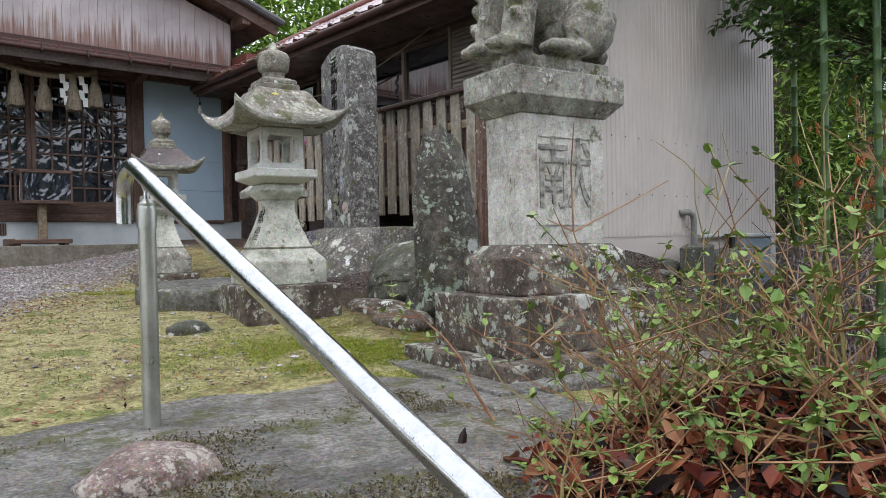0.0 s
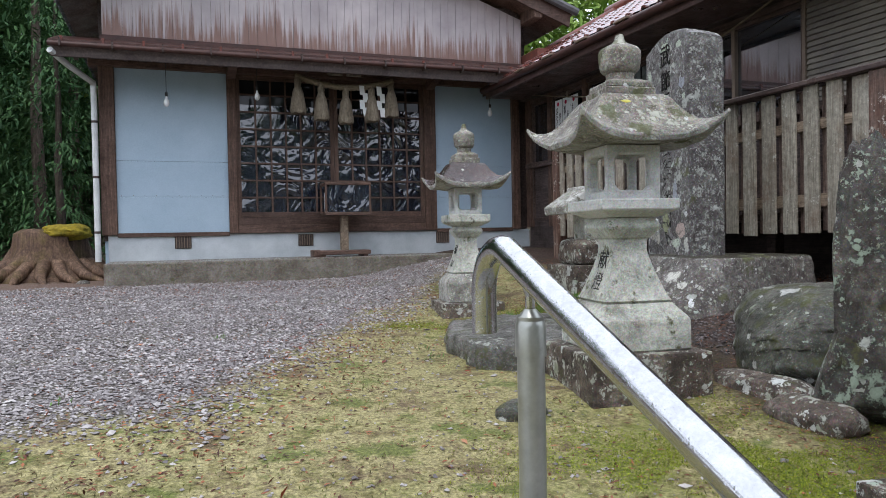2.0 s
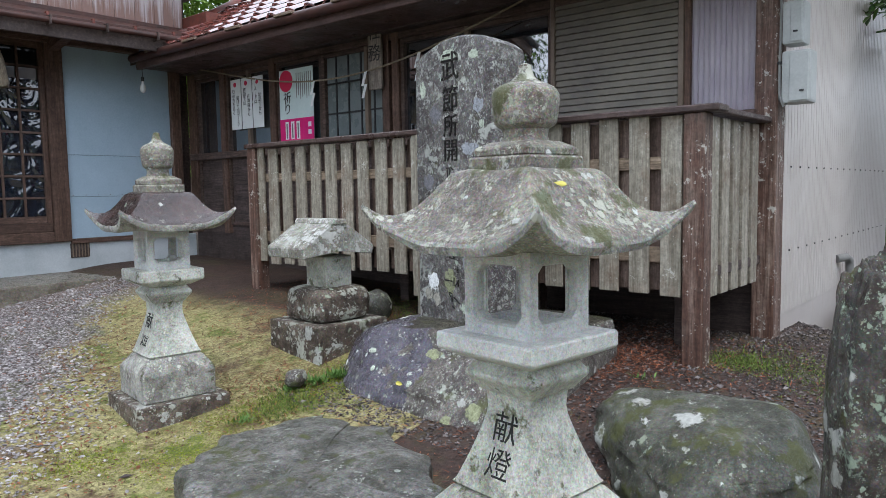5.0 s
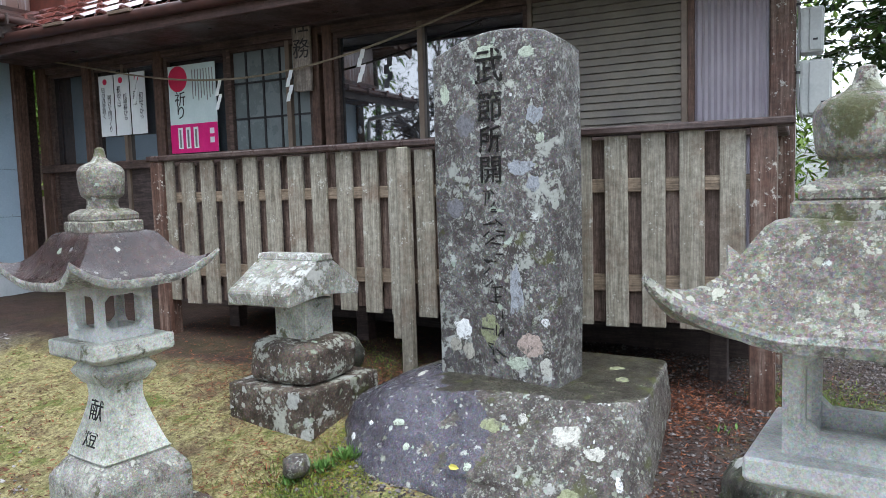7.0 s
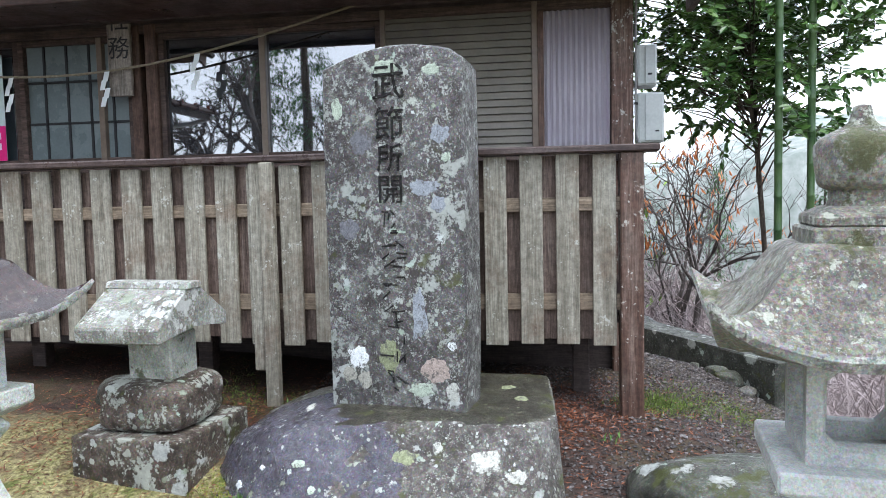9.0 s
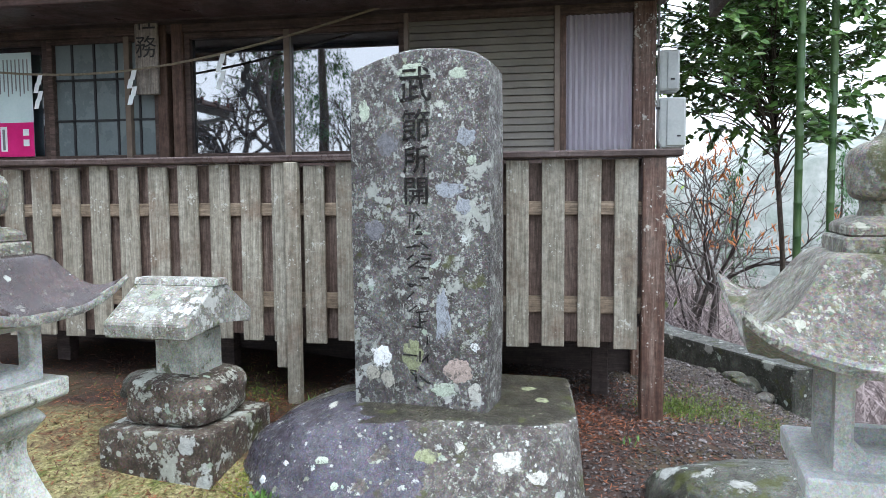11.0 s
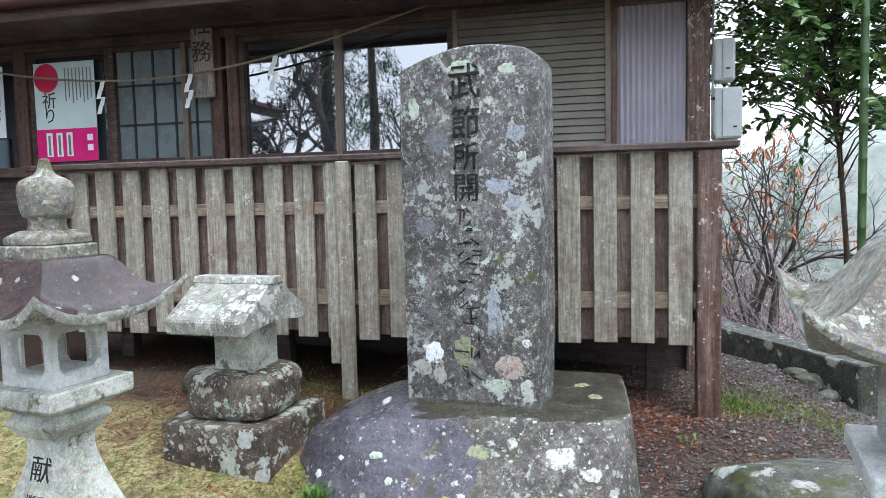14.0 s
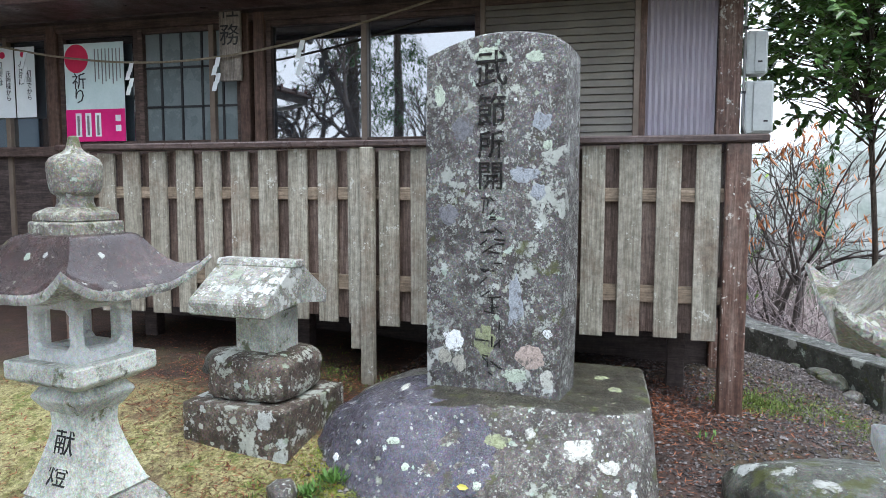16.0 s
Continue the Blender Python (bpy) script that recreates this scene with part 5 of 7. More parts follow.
# ---- stone lanterns ----
def window_ring(s, z0, z1, wx, rim):
    """The walls of a square fire box with a bevelled opening through each side."""
    bm = bmesh.new()
    h = s / 2
    zc, hz = (z0 + z1) / 2, (z1 - z0) / 2
    for q in range(4):
        rot = Matrix.Rotation(q * math.pi / 2, 4, "Z")
        outer = [(-h, -h, z0), (h, -h, z0), (h, -h, z1), (-h, -h, z1)]
        def octo(w, v, y, c):
            return [(-w + c, y, zc - v), (w - c, y, zc - v), (w, y, zc - v + c), (w, y, zc + v - c), (w - c, y, zc + v), (-w + c, y, zc + v), (-w, y, zc + v - c), (-w, y, zc - v + c)]
        o1 = octo(wx, hz - rim, -h, wx * 0.26)
        o2 = octo(wx - 0.008, hz - rim - 0.008, -h + 0.012, wx * 0.26)
        o3 = octo(wx - 0.008, hz - rim - 0.008, -h + 0.05, wx * 0.26)
        vo = [bm.verts.new(rot @ Vector(p)) for p in outer]
        r1, r2, r3 = ([bm.verts.new(rot @ Vector(p)) for p in r] for r in (o1, o2, o3))
        for k in range(4):
            a, b = vo[k], vo[(k + 1) % 4]
            i = (2 * k, 2 * k + 1)
            bm.faces.new((a, b, r1[i[1]], r1[i[0]]))
            bm.faces.new((b, r1[(i[1] + 1) % 8], r1[i[1]]))
        for k in range(8):
            bm.faces.new((r1[k], r1[(k + 1) % 8], r2[(k + 1) % 8], r2[k]))
            bm.faces.new((r2[k], r2[(k + 1) % 8], r3[(k + 1) % 8], r3[k]))
        inner = [bm.verts.new(rot @ Vector(p)) for p in ((-h + 0.05, -h + 0.05, z0), (h - 0.05, -h + 0.05, z0), (h - 0.05, -h + 0.05, z1), (-h + 0.05, -h + 0.05, z1))]
        for k in range(4):
            a, b = inner[k], inner[(k + 1) % 4]
            bm.faces.new((a, b, r3[2 * k + 1], r3[2 * k]))
            bm.faces.new((b, r3[(2 * k + 2) % 8], r3[2 * k + 1]))
        bm.faces.new([bm.verts.new(rot @ Vector(p)) for p in ((-h, -h, z1), (h, -h, z1), (h - 0.05, -h + 0.05, z1), (-h + 0.05, -h + 0.05, z1))])
    bmesh.ops.remove_doubles(bm, verts=list(bm.verts), dist=0.0005)
    return bm


def lantern(m, z, sx, roofmat, label, spot):
    """z: heights from the ground block to the finial; sx: scale of the widths."""
    L = thing("stone_lantern", label, "stone lantern", m, "stone lanterns")
    s = lambda a: a * sx
    part("lower_base", bevel(loft(bmesh.new(), [square(s(0.6), z[0] - 0.2), square(s(0.6), z[1])]), 0.014, 2), "base", L, "lichen-spotted base block")
    bm = loft(bmesh.new(), [square(s(0.465), z[1]), square(s(0.465), z[2] - 0.03), square(s(0.45), z[2] - 0.015), square(s(0.34), z[2] + 0.05)])
    part("upper_base", bevel(bm, 0.008), "lantern" if sx > 0.95 else "capstone", L, "stained upper base block")
    # flared shaft with bowed sides
    rings = []
    for k in range(13):
        f = k / 12
        w = 0.335 * (1 - f) ** 1.35 + 0.15 * (1 - (1 - f) ** 1.35)
        w = w + 0.05 * max(0, f - 0.8) ** 1 * 3
        zz = z[2] + 0.05 + (z[3] - z[2] - 0.05) * f
        if k == 0:
            rings.append(square(s(w * 0.94), zz - 0.004, n=4))
            zz += 0.012
        rings.append(square(s(w), zz, n=4, corner=-0.03 * (1 - f)))
    part("shaft", loft(bmesh.new(), rings), "lantern", L, "pale flared shaft with carved characters", 40)
    bm = loft(bmesh.new(), [square(s(0.2), z[3]), square(s(0.275), z[3] + 0.05), square(s(0.275), z[3] + 0.062), square(s(0.22), z[4])])
    part("collar", bevel(bm, 0.004), "lantern", L)
    bm = loft(bmesh.new(), [square(s(0.26), z[4]), square(s(0.385), z[4] + 0.03), square(s(0.4), z[4] + 0.034), square(s(0.4), z[5])])
    part("platform", bevel(bm, 0.006), "granite" if sx > 0.95 else "lantern", L)
    part("fire_box", window_ring(s(0.268), z[5], z[6], s(0.1), 0.034), "granite", L, "pale granite fire box with open windows")
    N = 16
    e, rise = s(0.72), z[7] - z[6] - 0.022
    horn = lambda w, zz, k: square(w, zz, n=N, corner=0.1 * k, rise=rise * k)
    rings = [square(s(0.3), z[6] + 0.005, n=N), horn(e * 0.8, z[6] - 0.005, 0.4), horn(e * 0.975, z[6] + 0.0, 1.0), horn(e, z[6] + 0.022, 1.0), horn(e * 0.985, z[6] + 0.034, 1.0)]
    for wf, zf, k in ((0.94, 0.045, 0.76), (0.875, 0.095, 0.52), (0.8, 0.17, 0.32), (0.725, 0.28, 0.17), (0.655, 0.42, 0.08), (0.595, 0.57, 0.03), (0.54, 0.72, 0.0), (0.495, 0.85, 0.0), (0.455, 0.94, 0.0), (0.41, 0.985, 0.0), (0.33, 1.0, 0.0)):
        rings.append(horn(e * wf, z[6] + 0.034 + (z[8] - z[6] - 0.034) * zf, k))
    bm = loft(bmesh.new(), rings)
    for k, fc in enumerate(bm.faces):
        fc.material_index = 1 if k < 16 * N + 2 * N * (k % 5 == 0) else 0
    for v in bm.verts:
        v.co += 0.006 * noise.noise_vector(v.co * 9) + 0.002 * noise.noise_vector(v.co * 34)
    part("roof", bm, roofmat, L, "upswept stone roof", 38).data.materials.append(M["capstone"])
    b0 = z[8] - 0.012
    hh = z[9] - b0
    bm = bevel(loft(bmesh.new(), [square(s(0.25), b0), square(s(0.25), b0 + 0.15 * hh)]), 0.006)
    part("finial_block", bm, "mossroof", L)
    bm = bevel(loft(bmesh.new(), [square(s(0.225), b0 + 0.15 * hh), square(s(0.225), b0 + 0.23 * hh), square(s(0.15), b0 + 0.29 * hh)]), 0.005)
    part("finial_block", bm, "mossroof", L)
    prof = ((0.075, 0.28), (0.068, 0.34), (0.07, 0.4), (0.088, 0.43), (0.094, 0.46), (0.099, 0.55), (0.102, 0.66), (0.101, 0.72), (0.09, 0.77), (0.066, 0.81), (0.042, 0.84), (0.028, 0.88), (0.022, 0.94), (0.019, 0.985), (0.008, 1.0))
    bm = lathe(bmesh.new(), [(s(r), b0 + f * hh) for r, f in prof], 28)
    for v in bm.verts:
        v.co += 0.003 * noise.noise_vector(v.co * 14)
    part("finial", bm, "mossroof", L, "onion-shaped stone finial", 40)
    # carved characters on the shaft's path side
    for ch, f in (("献", 0.64), ("燈", 0.3)):
        w = 0.335 * (1 - f) ** 1.35 + 0.15 * (1 - (1 - f) ** 1.35)
        zz = z[2] + 0.05 + (z[3] - z[2] - 0.05) * f
        lean = Matrix(((0, 0, -1, 0), (-1, 0, 0, 0), (0, 1, 0, 0), (0, 0, 0, 1)))
        tilt = Matrix.Rotation(radians(-15 if f > 0.5 else -21), 4, "X")
        glyphs("lettering", ch, 0.1, "carve", L, Matrix.Translation((-s(w) / 2 * 1.012, 0, zz)) @ lean @ tilt, 0.002)
    if spot:
        bm = rough_rock((0.075, 0.06, 0.012), 3, 0.1, 2.2, 2)
        o = part("lichen", bm, "yellow", L, "round yellow-green lichen patch")
        o.matrix_basis = pose(-0.06, -0.17, z[8] - 0.035, 38, 0, 0)
    return L


lantern(pose(2.94, 4.015, 0, 0, 0, -8), (-0.32, -0.06, 0.11, 0.465, 0.565, 0.65, 0.905, 1.035, 1.145, 1.46), 1.0, "mossroof", "weathered grey stone lantern with mossy upswept roof", True)
lantern(pose(3.2, 6.68, 0, 0, 0, -9), (-0.2, -0.06, 0.125, 0.475, 0.57, 0.665, 0.885, 1.0, 1.1, 1.435), 0.875, "brownroof", "pale stone lantern with wet dark brown roof", False)

# ---- stele on its rock ----
def lichen_patch(parent, tree, origin, way, size, seed, mat, lift=0.002):
    """A crisp-edged crust of lichen lying on the surface that the ray meets."""
    rng = random.Random(seed)
    place, normal, _, _ = tree.ray_cast(Vector(origin), Vector(way).normalized())
    if place is None:
        return
    if normal.dot(Vector(way)) > 0:
        normal = -normal
    side = normal.cross(Vector((0, 0, 1))).normalized()
    up = side.cross(normal).normalized()
    n, rows = 44, 5
    bm = bmesh.new()
    mid = bm.verts.new(place + normal * lift * 1.5)
    rings = []
    for k in range(1, rows + 1):
        ring = []
        for q in range(n):
            a = 2 * math.pi * q / n
            r = 1 + 0.34 * noise.fractal(Vector((math.cos(a) * 1.7, math.sin(a) * 1.7, seed * 3.7)), 0.8, 2.1, 4) + 0.1 * noise.noise(Vector((math.cos(a) * 6, math.sin(a) * 6, seed)))
            p = place + (side * math.cos(a) * size[0] + up * math.sin(a) * size[1]) * r * k / rows
            hit = tree.ray_cast(p + normal * 0.15, -normal)
            q_ = hit[0] if hit[0] is not None else p
            ring.append(bm.verts.new(q_ + normal * (lift if k < rows else -0.001)))
        rings.append(ring)
    for q in range(n):
        bm.faces.new((mid, rings[0][q], rings[0][(q + 1) % n]))
        for a, b in zip(rings, rings[1:]):
            bm.faces.new((a[q], b[q], b[(q + 1) % n], a[(q + 1) % n]))
    part("lichen", bm, mat, parent, "", 60)


bm = rough_rock((1.2, 1.66, 0.8), 4.2, 0.05, 2.7, 6, 1.5, 12.0)
for v in bm.verts:
    x, y, z = v.co
    if z > 0.26:
        z = 0.26 + (z - 0.26) * 0.22
    lean = sstep(-0.15, 0.34, z)
    if x < 0:
        x += 0.3 * lean * sstep(0.0, -0.6, x) * (1 - 0.3 * sstep(-0.2, 0.5, y))
    if y > 0.1 and z > -0.1:
        z -= 0.34 * (y - 0.1) ** 2.0
    if y > 0.3:
        x += 0.16 * (y - 0.3)
    v.co = (x, y, z + 0.008 * noise.noise(Vector((x * 9, y * 9, z * 9))))
facet(bm, ((0.05, -1, 0.1, 0.79), (-0.8, -0.1, 0.55, 0.47), (-0.5, -0.85, 0.3, 0.79), (-0.9, 0.35, 0.3, 0.6)), 0.15)
bm.normal_update()
for fc in bm.faces:
    q = fc.calc_center_median()
    wob = noise.fractal(q * 2.6, 1, 2, 4)
    fc.material_index = 1 if q.y > -0.1 + 0.34 * wob + 0.1 * noise.noise(q * 11) and q.x < 0.2 else 0
    if fc.normal.z > 0.75 + 0.2 * noise.noise(q * 7) and q.y < 0.2 + 0.2 * wob and q.z > 0.2 and q.x > -0.3 + 0.12 * wob:
        fc.material_index = 2
br = solid("base_rock", bm, "rock", "large dark wet rock with pale lichen under the stele", "rock", "", "", pose(4.4, 5.49, 0.03), 60)
br.data.materials.append(M["wetrock"])
br.data.materials.append(M["mosstop"])
rock_tree = BVHTree.FromPolygons([tuple(v.co) for v in br.data.vertices], [tuple(p.vertices) for p in br.data.polygons])
for y, z, w, h, sd, mt in ((-0.49, 0.16, 0.066, 0.055, 2, "crustpale"), (-0.62, 0.11, 0.045, 0.03, 3, "crustpale"), (-0.29, 0.2, 0.022, 0.022, 4, "crustpale"), (-0.72, 0.0, 0.02, 0.03, 5, "crustwhite"), (-0.55, -0.05, 0.05, 0.045, 6, "crustgreen"), (-0.4, -0.12, 0.035, 0.04, 7, "crustgreen"), (0.3, 0.13, 0.03, 0.02, 8, "crustmint"), (0.22, 0.05, 0.018, 0.018, 9, "crustmint"), (0.48, 0.09, 0.018, 0.012, 10, "crustwhite"), (0.36, -0.12, 0.06, 0.035, 11, "crustpale"), (0.22, -0.16, 0.035, 0.03, 12, "crustgreen"), (-0.1, 0.02, 0.02, 0.02, 13, "crustmint"), (0.6, 0.0, 0.022, 0.022, 14, "crustwhite"), (-0.15, 0.16, 0.06, 0.035, 15, "crustgreen")):
    lichen_patch(br, rock_tree, (-2, y, z), (1, 0, 0), (w, h), sd, mt)
for x, y, w, h, sd, mt in ((-0.08, 0.36, 0.06, 0.025, 21, "crustpale"), (-0.12, -0.28, 0.05, 0.03, 22, "crustgreen"), (0.05, -0.62, 0.05, 0.03, 23, "crustgreen"), (0.25, -0.55, 0.04, 0.03, 24, "crustgreen")):
    lichen_patch(br, rock_tree, (x, y, 2), (0.02, 0, -1), (w, h), sd, mt)
# a fallen leaf on the wet rock
v, f = [], []
leaf_hit = rock_tree.ray_cast(Vector((-2, -0.02, 0.0)), Vector((1, 0, 0)))[0]
leaf_oval(v, f, leaf_hit + Vector((4.393, 5.49, 0.05)), Vector((0.05, -1, -0.1)).normalized(), Vector((-1, 0, 0.5)), 0.05, 0.024)
o = pydata("fallen_leaf", v, f, "yellow")
tagged(o, "small yellow fallen leaf on the wet rock", "leaf")

st = thing("memorial_stele", "tall lichen-covered memorial stele with a carved column of characters", "stele", pose(4.3, 5.424, 0.305, 0, 0, -11) @ Matrix.Diagonal((1, 1, 1.032, 1)))


def stele_ring(x, s=0.0, back=0.0):
    """The outline of the slab at depth x, drawn in by s."""
    out = [(-0.322, 0.0), (-0.333, 0.4), (-0.335, 0.8), (-0.335, 1.2), (-0.333, 1.515)]
    out += [(-0.333 + 0.666 * k / 12, 1.515 + 0.085 * math.sin(math.pi * (0.08 + 0.84 * k / 12)) - 0.03 * k / 12) for k in range(1, 12)]
    out += [(0.333, 1.505), (0.338, 1.2), (0.338, 0.8), (0.335, 0.4), (0.33, 0.0)]
    return [(x + 0.006 * noise.noise(Vector((y * 5, z * 5, x * 3))), y * (1 - s / 0.33) + 0.006 * noise.noise(Vector((z * 4, y * 3, 5))), max(-0.06 if z == 0 else 0, z - s * (z > 1.4)) - (0.06 if z == 0 else 0) - back * (z > 1.4)) for y, z in out]


bm = loft(bmesh.new(), [stele_ring(0.0, 0.014), stele_ring(0.005, 0.005), stele_ring(0.014), stele_ring(0.09, 0.0, 0.004), stele_ring(0.19, 0.002, 0.012), stele_ring(0.255, 0.006, 0.02), stele_ring(0.275, 0.02, 0.03)])
slab = part("slab", bm, "stele", st, "", 30)
mface = lambda y, z: Matrix.Translation((-0.001, y, z)) @ Matrix(((0, 0, -1, 0), (-1, 0, 0, 0), (0, 1, 0, 0), (0, 0, 0, 1)))
# thin raised characters; the shade of carving is only in their colour
for ch, z, sz in (("武", 1.42, 0.165), ("節", 1.245, 0.15), ("所", 1.1, 0.13), ("開", 0.965, 0.135)):
    glyphs("lettering", ch, sz, "stelecut", st, mface(0.005, z), 0.0035)
rng = random.Random(9)
for z, n in ((0.83, 7), (0.69, 8), (0.55, 5), (0.42, 6), (0.28, 5), (0.14, 6)):
    for k in range(n):
        y, zz = rng.uniform(-0.045, 0.045), z + rng.uniform(-0.055, 0.055)
        w, tilt = rng.uniform(0.012, 0.035), rng.choice((0, 0, 90, 90, 35, -40))
        o = part("carved_stroke", boxbm(-0.0035, 0.002, -w, w, -0.0035, 0.0035, 0.0015), "stelecut", st)
        o.matrix_basis = pose(0, y, zz, tilt + rng.uniform(-8, 8), 0, 0)
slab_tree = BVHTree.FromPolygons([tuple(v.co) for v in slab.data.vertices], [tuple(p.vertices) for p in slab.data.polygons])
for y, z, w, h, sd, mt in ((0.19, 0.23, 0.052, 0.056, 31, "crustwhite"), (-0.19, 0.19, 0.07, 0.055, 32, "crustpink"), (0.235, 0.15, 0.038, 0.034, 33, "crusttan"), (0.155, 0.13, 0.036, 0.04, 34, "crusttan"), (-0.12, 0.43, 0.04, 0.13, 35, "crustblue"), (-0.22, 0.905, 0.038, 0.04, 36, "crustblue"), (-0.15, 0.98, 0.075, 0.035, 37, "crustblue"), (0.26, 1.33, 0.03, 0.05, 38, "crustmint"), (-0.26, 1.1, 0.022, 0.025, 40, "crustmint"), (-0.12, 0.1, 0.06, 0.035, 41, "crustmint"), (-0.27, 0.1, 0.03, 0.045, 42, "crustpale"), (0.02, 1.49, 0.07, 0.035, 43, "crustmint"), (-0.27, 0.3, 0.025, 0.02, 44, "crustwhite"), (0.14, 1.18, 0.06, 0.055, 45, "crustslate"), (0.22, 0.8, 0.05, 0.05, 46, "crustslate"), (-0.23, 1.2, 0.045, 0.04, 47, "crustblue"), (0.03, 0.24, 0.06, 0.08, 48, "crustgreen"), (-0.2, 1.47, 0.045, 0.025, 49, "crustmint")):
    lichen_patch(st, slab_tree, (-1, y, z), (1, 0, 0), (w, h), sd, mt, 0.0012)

# ---- small stone shrine ----
hk = thing("stone_shrine", "small lichen-grey stone shrine with a gabled roof on stacked blocks", "stone shrine", pose(4.36, 6.6, 0, 0, 0, -5) @ pose(-4.36, -6.6, 0))
part("base_block", bevel(loft(bmesh.new(), [[(x + 4.36, y + 6.6, z) for x, y, z in square(0.58, zz)] for zz in (-0.2, 0.215)]), 0.012, 2), "base", hk, "dark block with pale lichen patches")
bm = rough_rock((0.46, 0.46, 0.24), 2.4, 0.05, 5.0, 4)
o = part("middle_stone", bm, "base", hk, "rounded mossy stone", 60)
o.location = (4.36, 6.6, 0.325)
part("body", boxbm(4.26, 4.48, 6.48, 6.71, 0.42, 0.65, 0.008), "lantern", hk)
bm = bmesh.new()
loft(bm, [[(4.02, y, 0.655), (4.3, y, 0.7), (4.58, y, 0.655), (4.59, y, 0.72), (4.36, y, 0.875), (4.24, y, 0.875), (4.01, y, 0.725)] for y in (6.37, 6.385, 6.78, 6.795)])
part("roof", bevel(bm, 0.008), "lichenroof", hk, "stone gable roof crusted with white lichen")
bm = bmesh.new()
part("ridge_stone", bevel(loft(bm, [[(4.235, y, 0.87), (4.365, y, 0.87), (4.35, y, 0.905), (4.25, y, 0.905)] for y in (6.36, 6.5, 6.65, 6.8)]), 0.006), "lichenroof", hk)

# ---- boulders and stones ----
solid("boulder", facet(rough_rock((1.2, 0.9, 0.66), 6.1, 0.1, 3.0, 6, 1.6), ((-0.3, 0.15, 1, 0.2), (0.35, -0.3, 1, 0.24), (-1, -0.5, 0.45, 0.4), (-0.3, -1, 0.35, 0.33), (-0.55, 0.8, 0.5, 0.33)), 0.45), "boulder", "dark mossy boulder with round white lichen", "boulder", "", "", pose(4.06, 3.84, -0.06, 0, 7, 38), 60)
bm = facet(rough_rock((0.38, 0.26, 1.16), 8.3, 0.14, 2.9, 6, 1.9), ((-1, 0.25, 0.05, 0.15), (0.5, -1, 0.1, 0.125)), 0.35)
for v in bm.verts:
    f = max(0, v.co.z / 0.62)
    v.co.x *= 1 - 0.3 * f ** 1.6
    v.co.x -= 0.05 * f
    v.co.x -= 0.22 * max(0, -v.co.z / 0.6 - 0.35) * (v.co.x < 0)
solid("upright_stone", bm, "upright", "tall dark upright stone patched with green lichen", "stone", "", "", pose(3.59, 3.14, 0.27, 0, 0, -44), 60)
for sz, sd, p, rz, mt, lab in (
    ((0.5, 0.22, 0.16), 1.3, (3.42, 3.62, -0.25), -75, "base", "low dark mossy edging stone"),
    ((0.42, 0.22, 0.15), 2.8, (3.36, 3.28, -0.29), -80, "base", "pale grey edging stone"),
    ((0.25, 0.17, 0.14), 3.7, (2.27, 3.8, -0.29), 20, "boulder", "small grey stone half sunk in moss"),
    ((0.34, 0.26, 0.19), 6.6, (1.36, 1.76, -0.415), 10, "pinkstone", "rounded pinkish stone set at the landing"),
    ((0.3, 0.26, 0.28), 7.7, (4.95, 6.75, 0.18), 30, "mossrock", "dark stone under the fence"),
    ((0.4, 0.3, 0.26), 9.2, (4.9, 7.1, 0.16), 80, "mossrock", "dark stone under the fence"),
    ((0.11, 0.09, 0.08), 9.9, (2.55, 5.35, -0.18), 30, "rock", "small grey stone by the slab"),
    ((0.16, 0.13, 0.12), 11.3, (-0.2, 11.0, -0.04), 30, "rock", "dark stone by the plinth"),
    ((0.16, 0.12, 0.1), 12.3, (3.75, 6.2, -0.02), 30, "rock", "small dark wet stone"),
):
    solid("stone", rough_rock(sz, sd, 0.14, 2.6, 3), mt, lab, "stone", "", "", pose(*p, 0, 0, rz), 60)
# flat stepping slab beside the lantern
bm = bmesh.new()
pts = ((2.62, 5.62), (2.4, 4.95), (2.4, 4.55), (2.62, 4.35), (2.95, 4.4), (3.35, 4.75), (3.6, 5.3), (3.5, 5.75), (3.05, 5.85))
dense = []
for (ax, ay), (bx_, by_) in zip(pts, pts[1:] + pts[:1]):
    for k in range(8):
        f = k / 8
        j = 0.06 * noise.noise(Vector((ax * 5 + 3 * f, ay * 5, 2)))
        dense.append((ax + (bx_ - ax) * f + j, ay + (by_ - ay) * f - j))
cx, cy = 2.95, 5.1
rings = []
for s, z in ((0.97, -0.4), (1.0, -0.19), (1.0, -0.125), (0.985, -0.1), (0.94, -0.088), (0.6, -0.075), (0.2, -0.07)):
    rings.append([(cx + (x - cx) * s, cy + (y - cy) * s, z + 0.02 * noise.noise(Vector((x * 4, y * 4, s * 5))) + 0.012 * noise.noise(Vector((x * 14, y * 14, s * 9)))) for x, y in dense])
solid("stepping_slab", loft(bmesh.new(), rings), "slab", "broad flat dark slab with mossy broken edge", "slab", "", "", None, 40)

# ---- guardian statue on its pedestal ----
pd = thing("statue_pedestal", "tall stepped granite pedestal with a carved character panel", "pedestal", pose(3.426, 2.207, 0, 0, 0, -9))
blk = lambda a, b, z0, z1, w=0.01: bevel(loft(bmesh.new(), [square(a, z0, b), square(a, z1, b)]), w, 2)
part("plinth_block", blk(1.4, 1.08, -0.65, -0.385), "concrete", pd)
part("lower_step", blk(1.15, 0.85, -0.45, -0.32), "base", pd, "dark wet lower step")
part("middle_step", blk(0.92, 0.63, -0.32, -0.065, 0.012), "base", pd, "brown block spotted with white lichen")
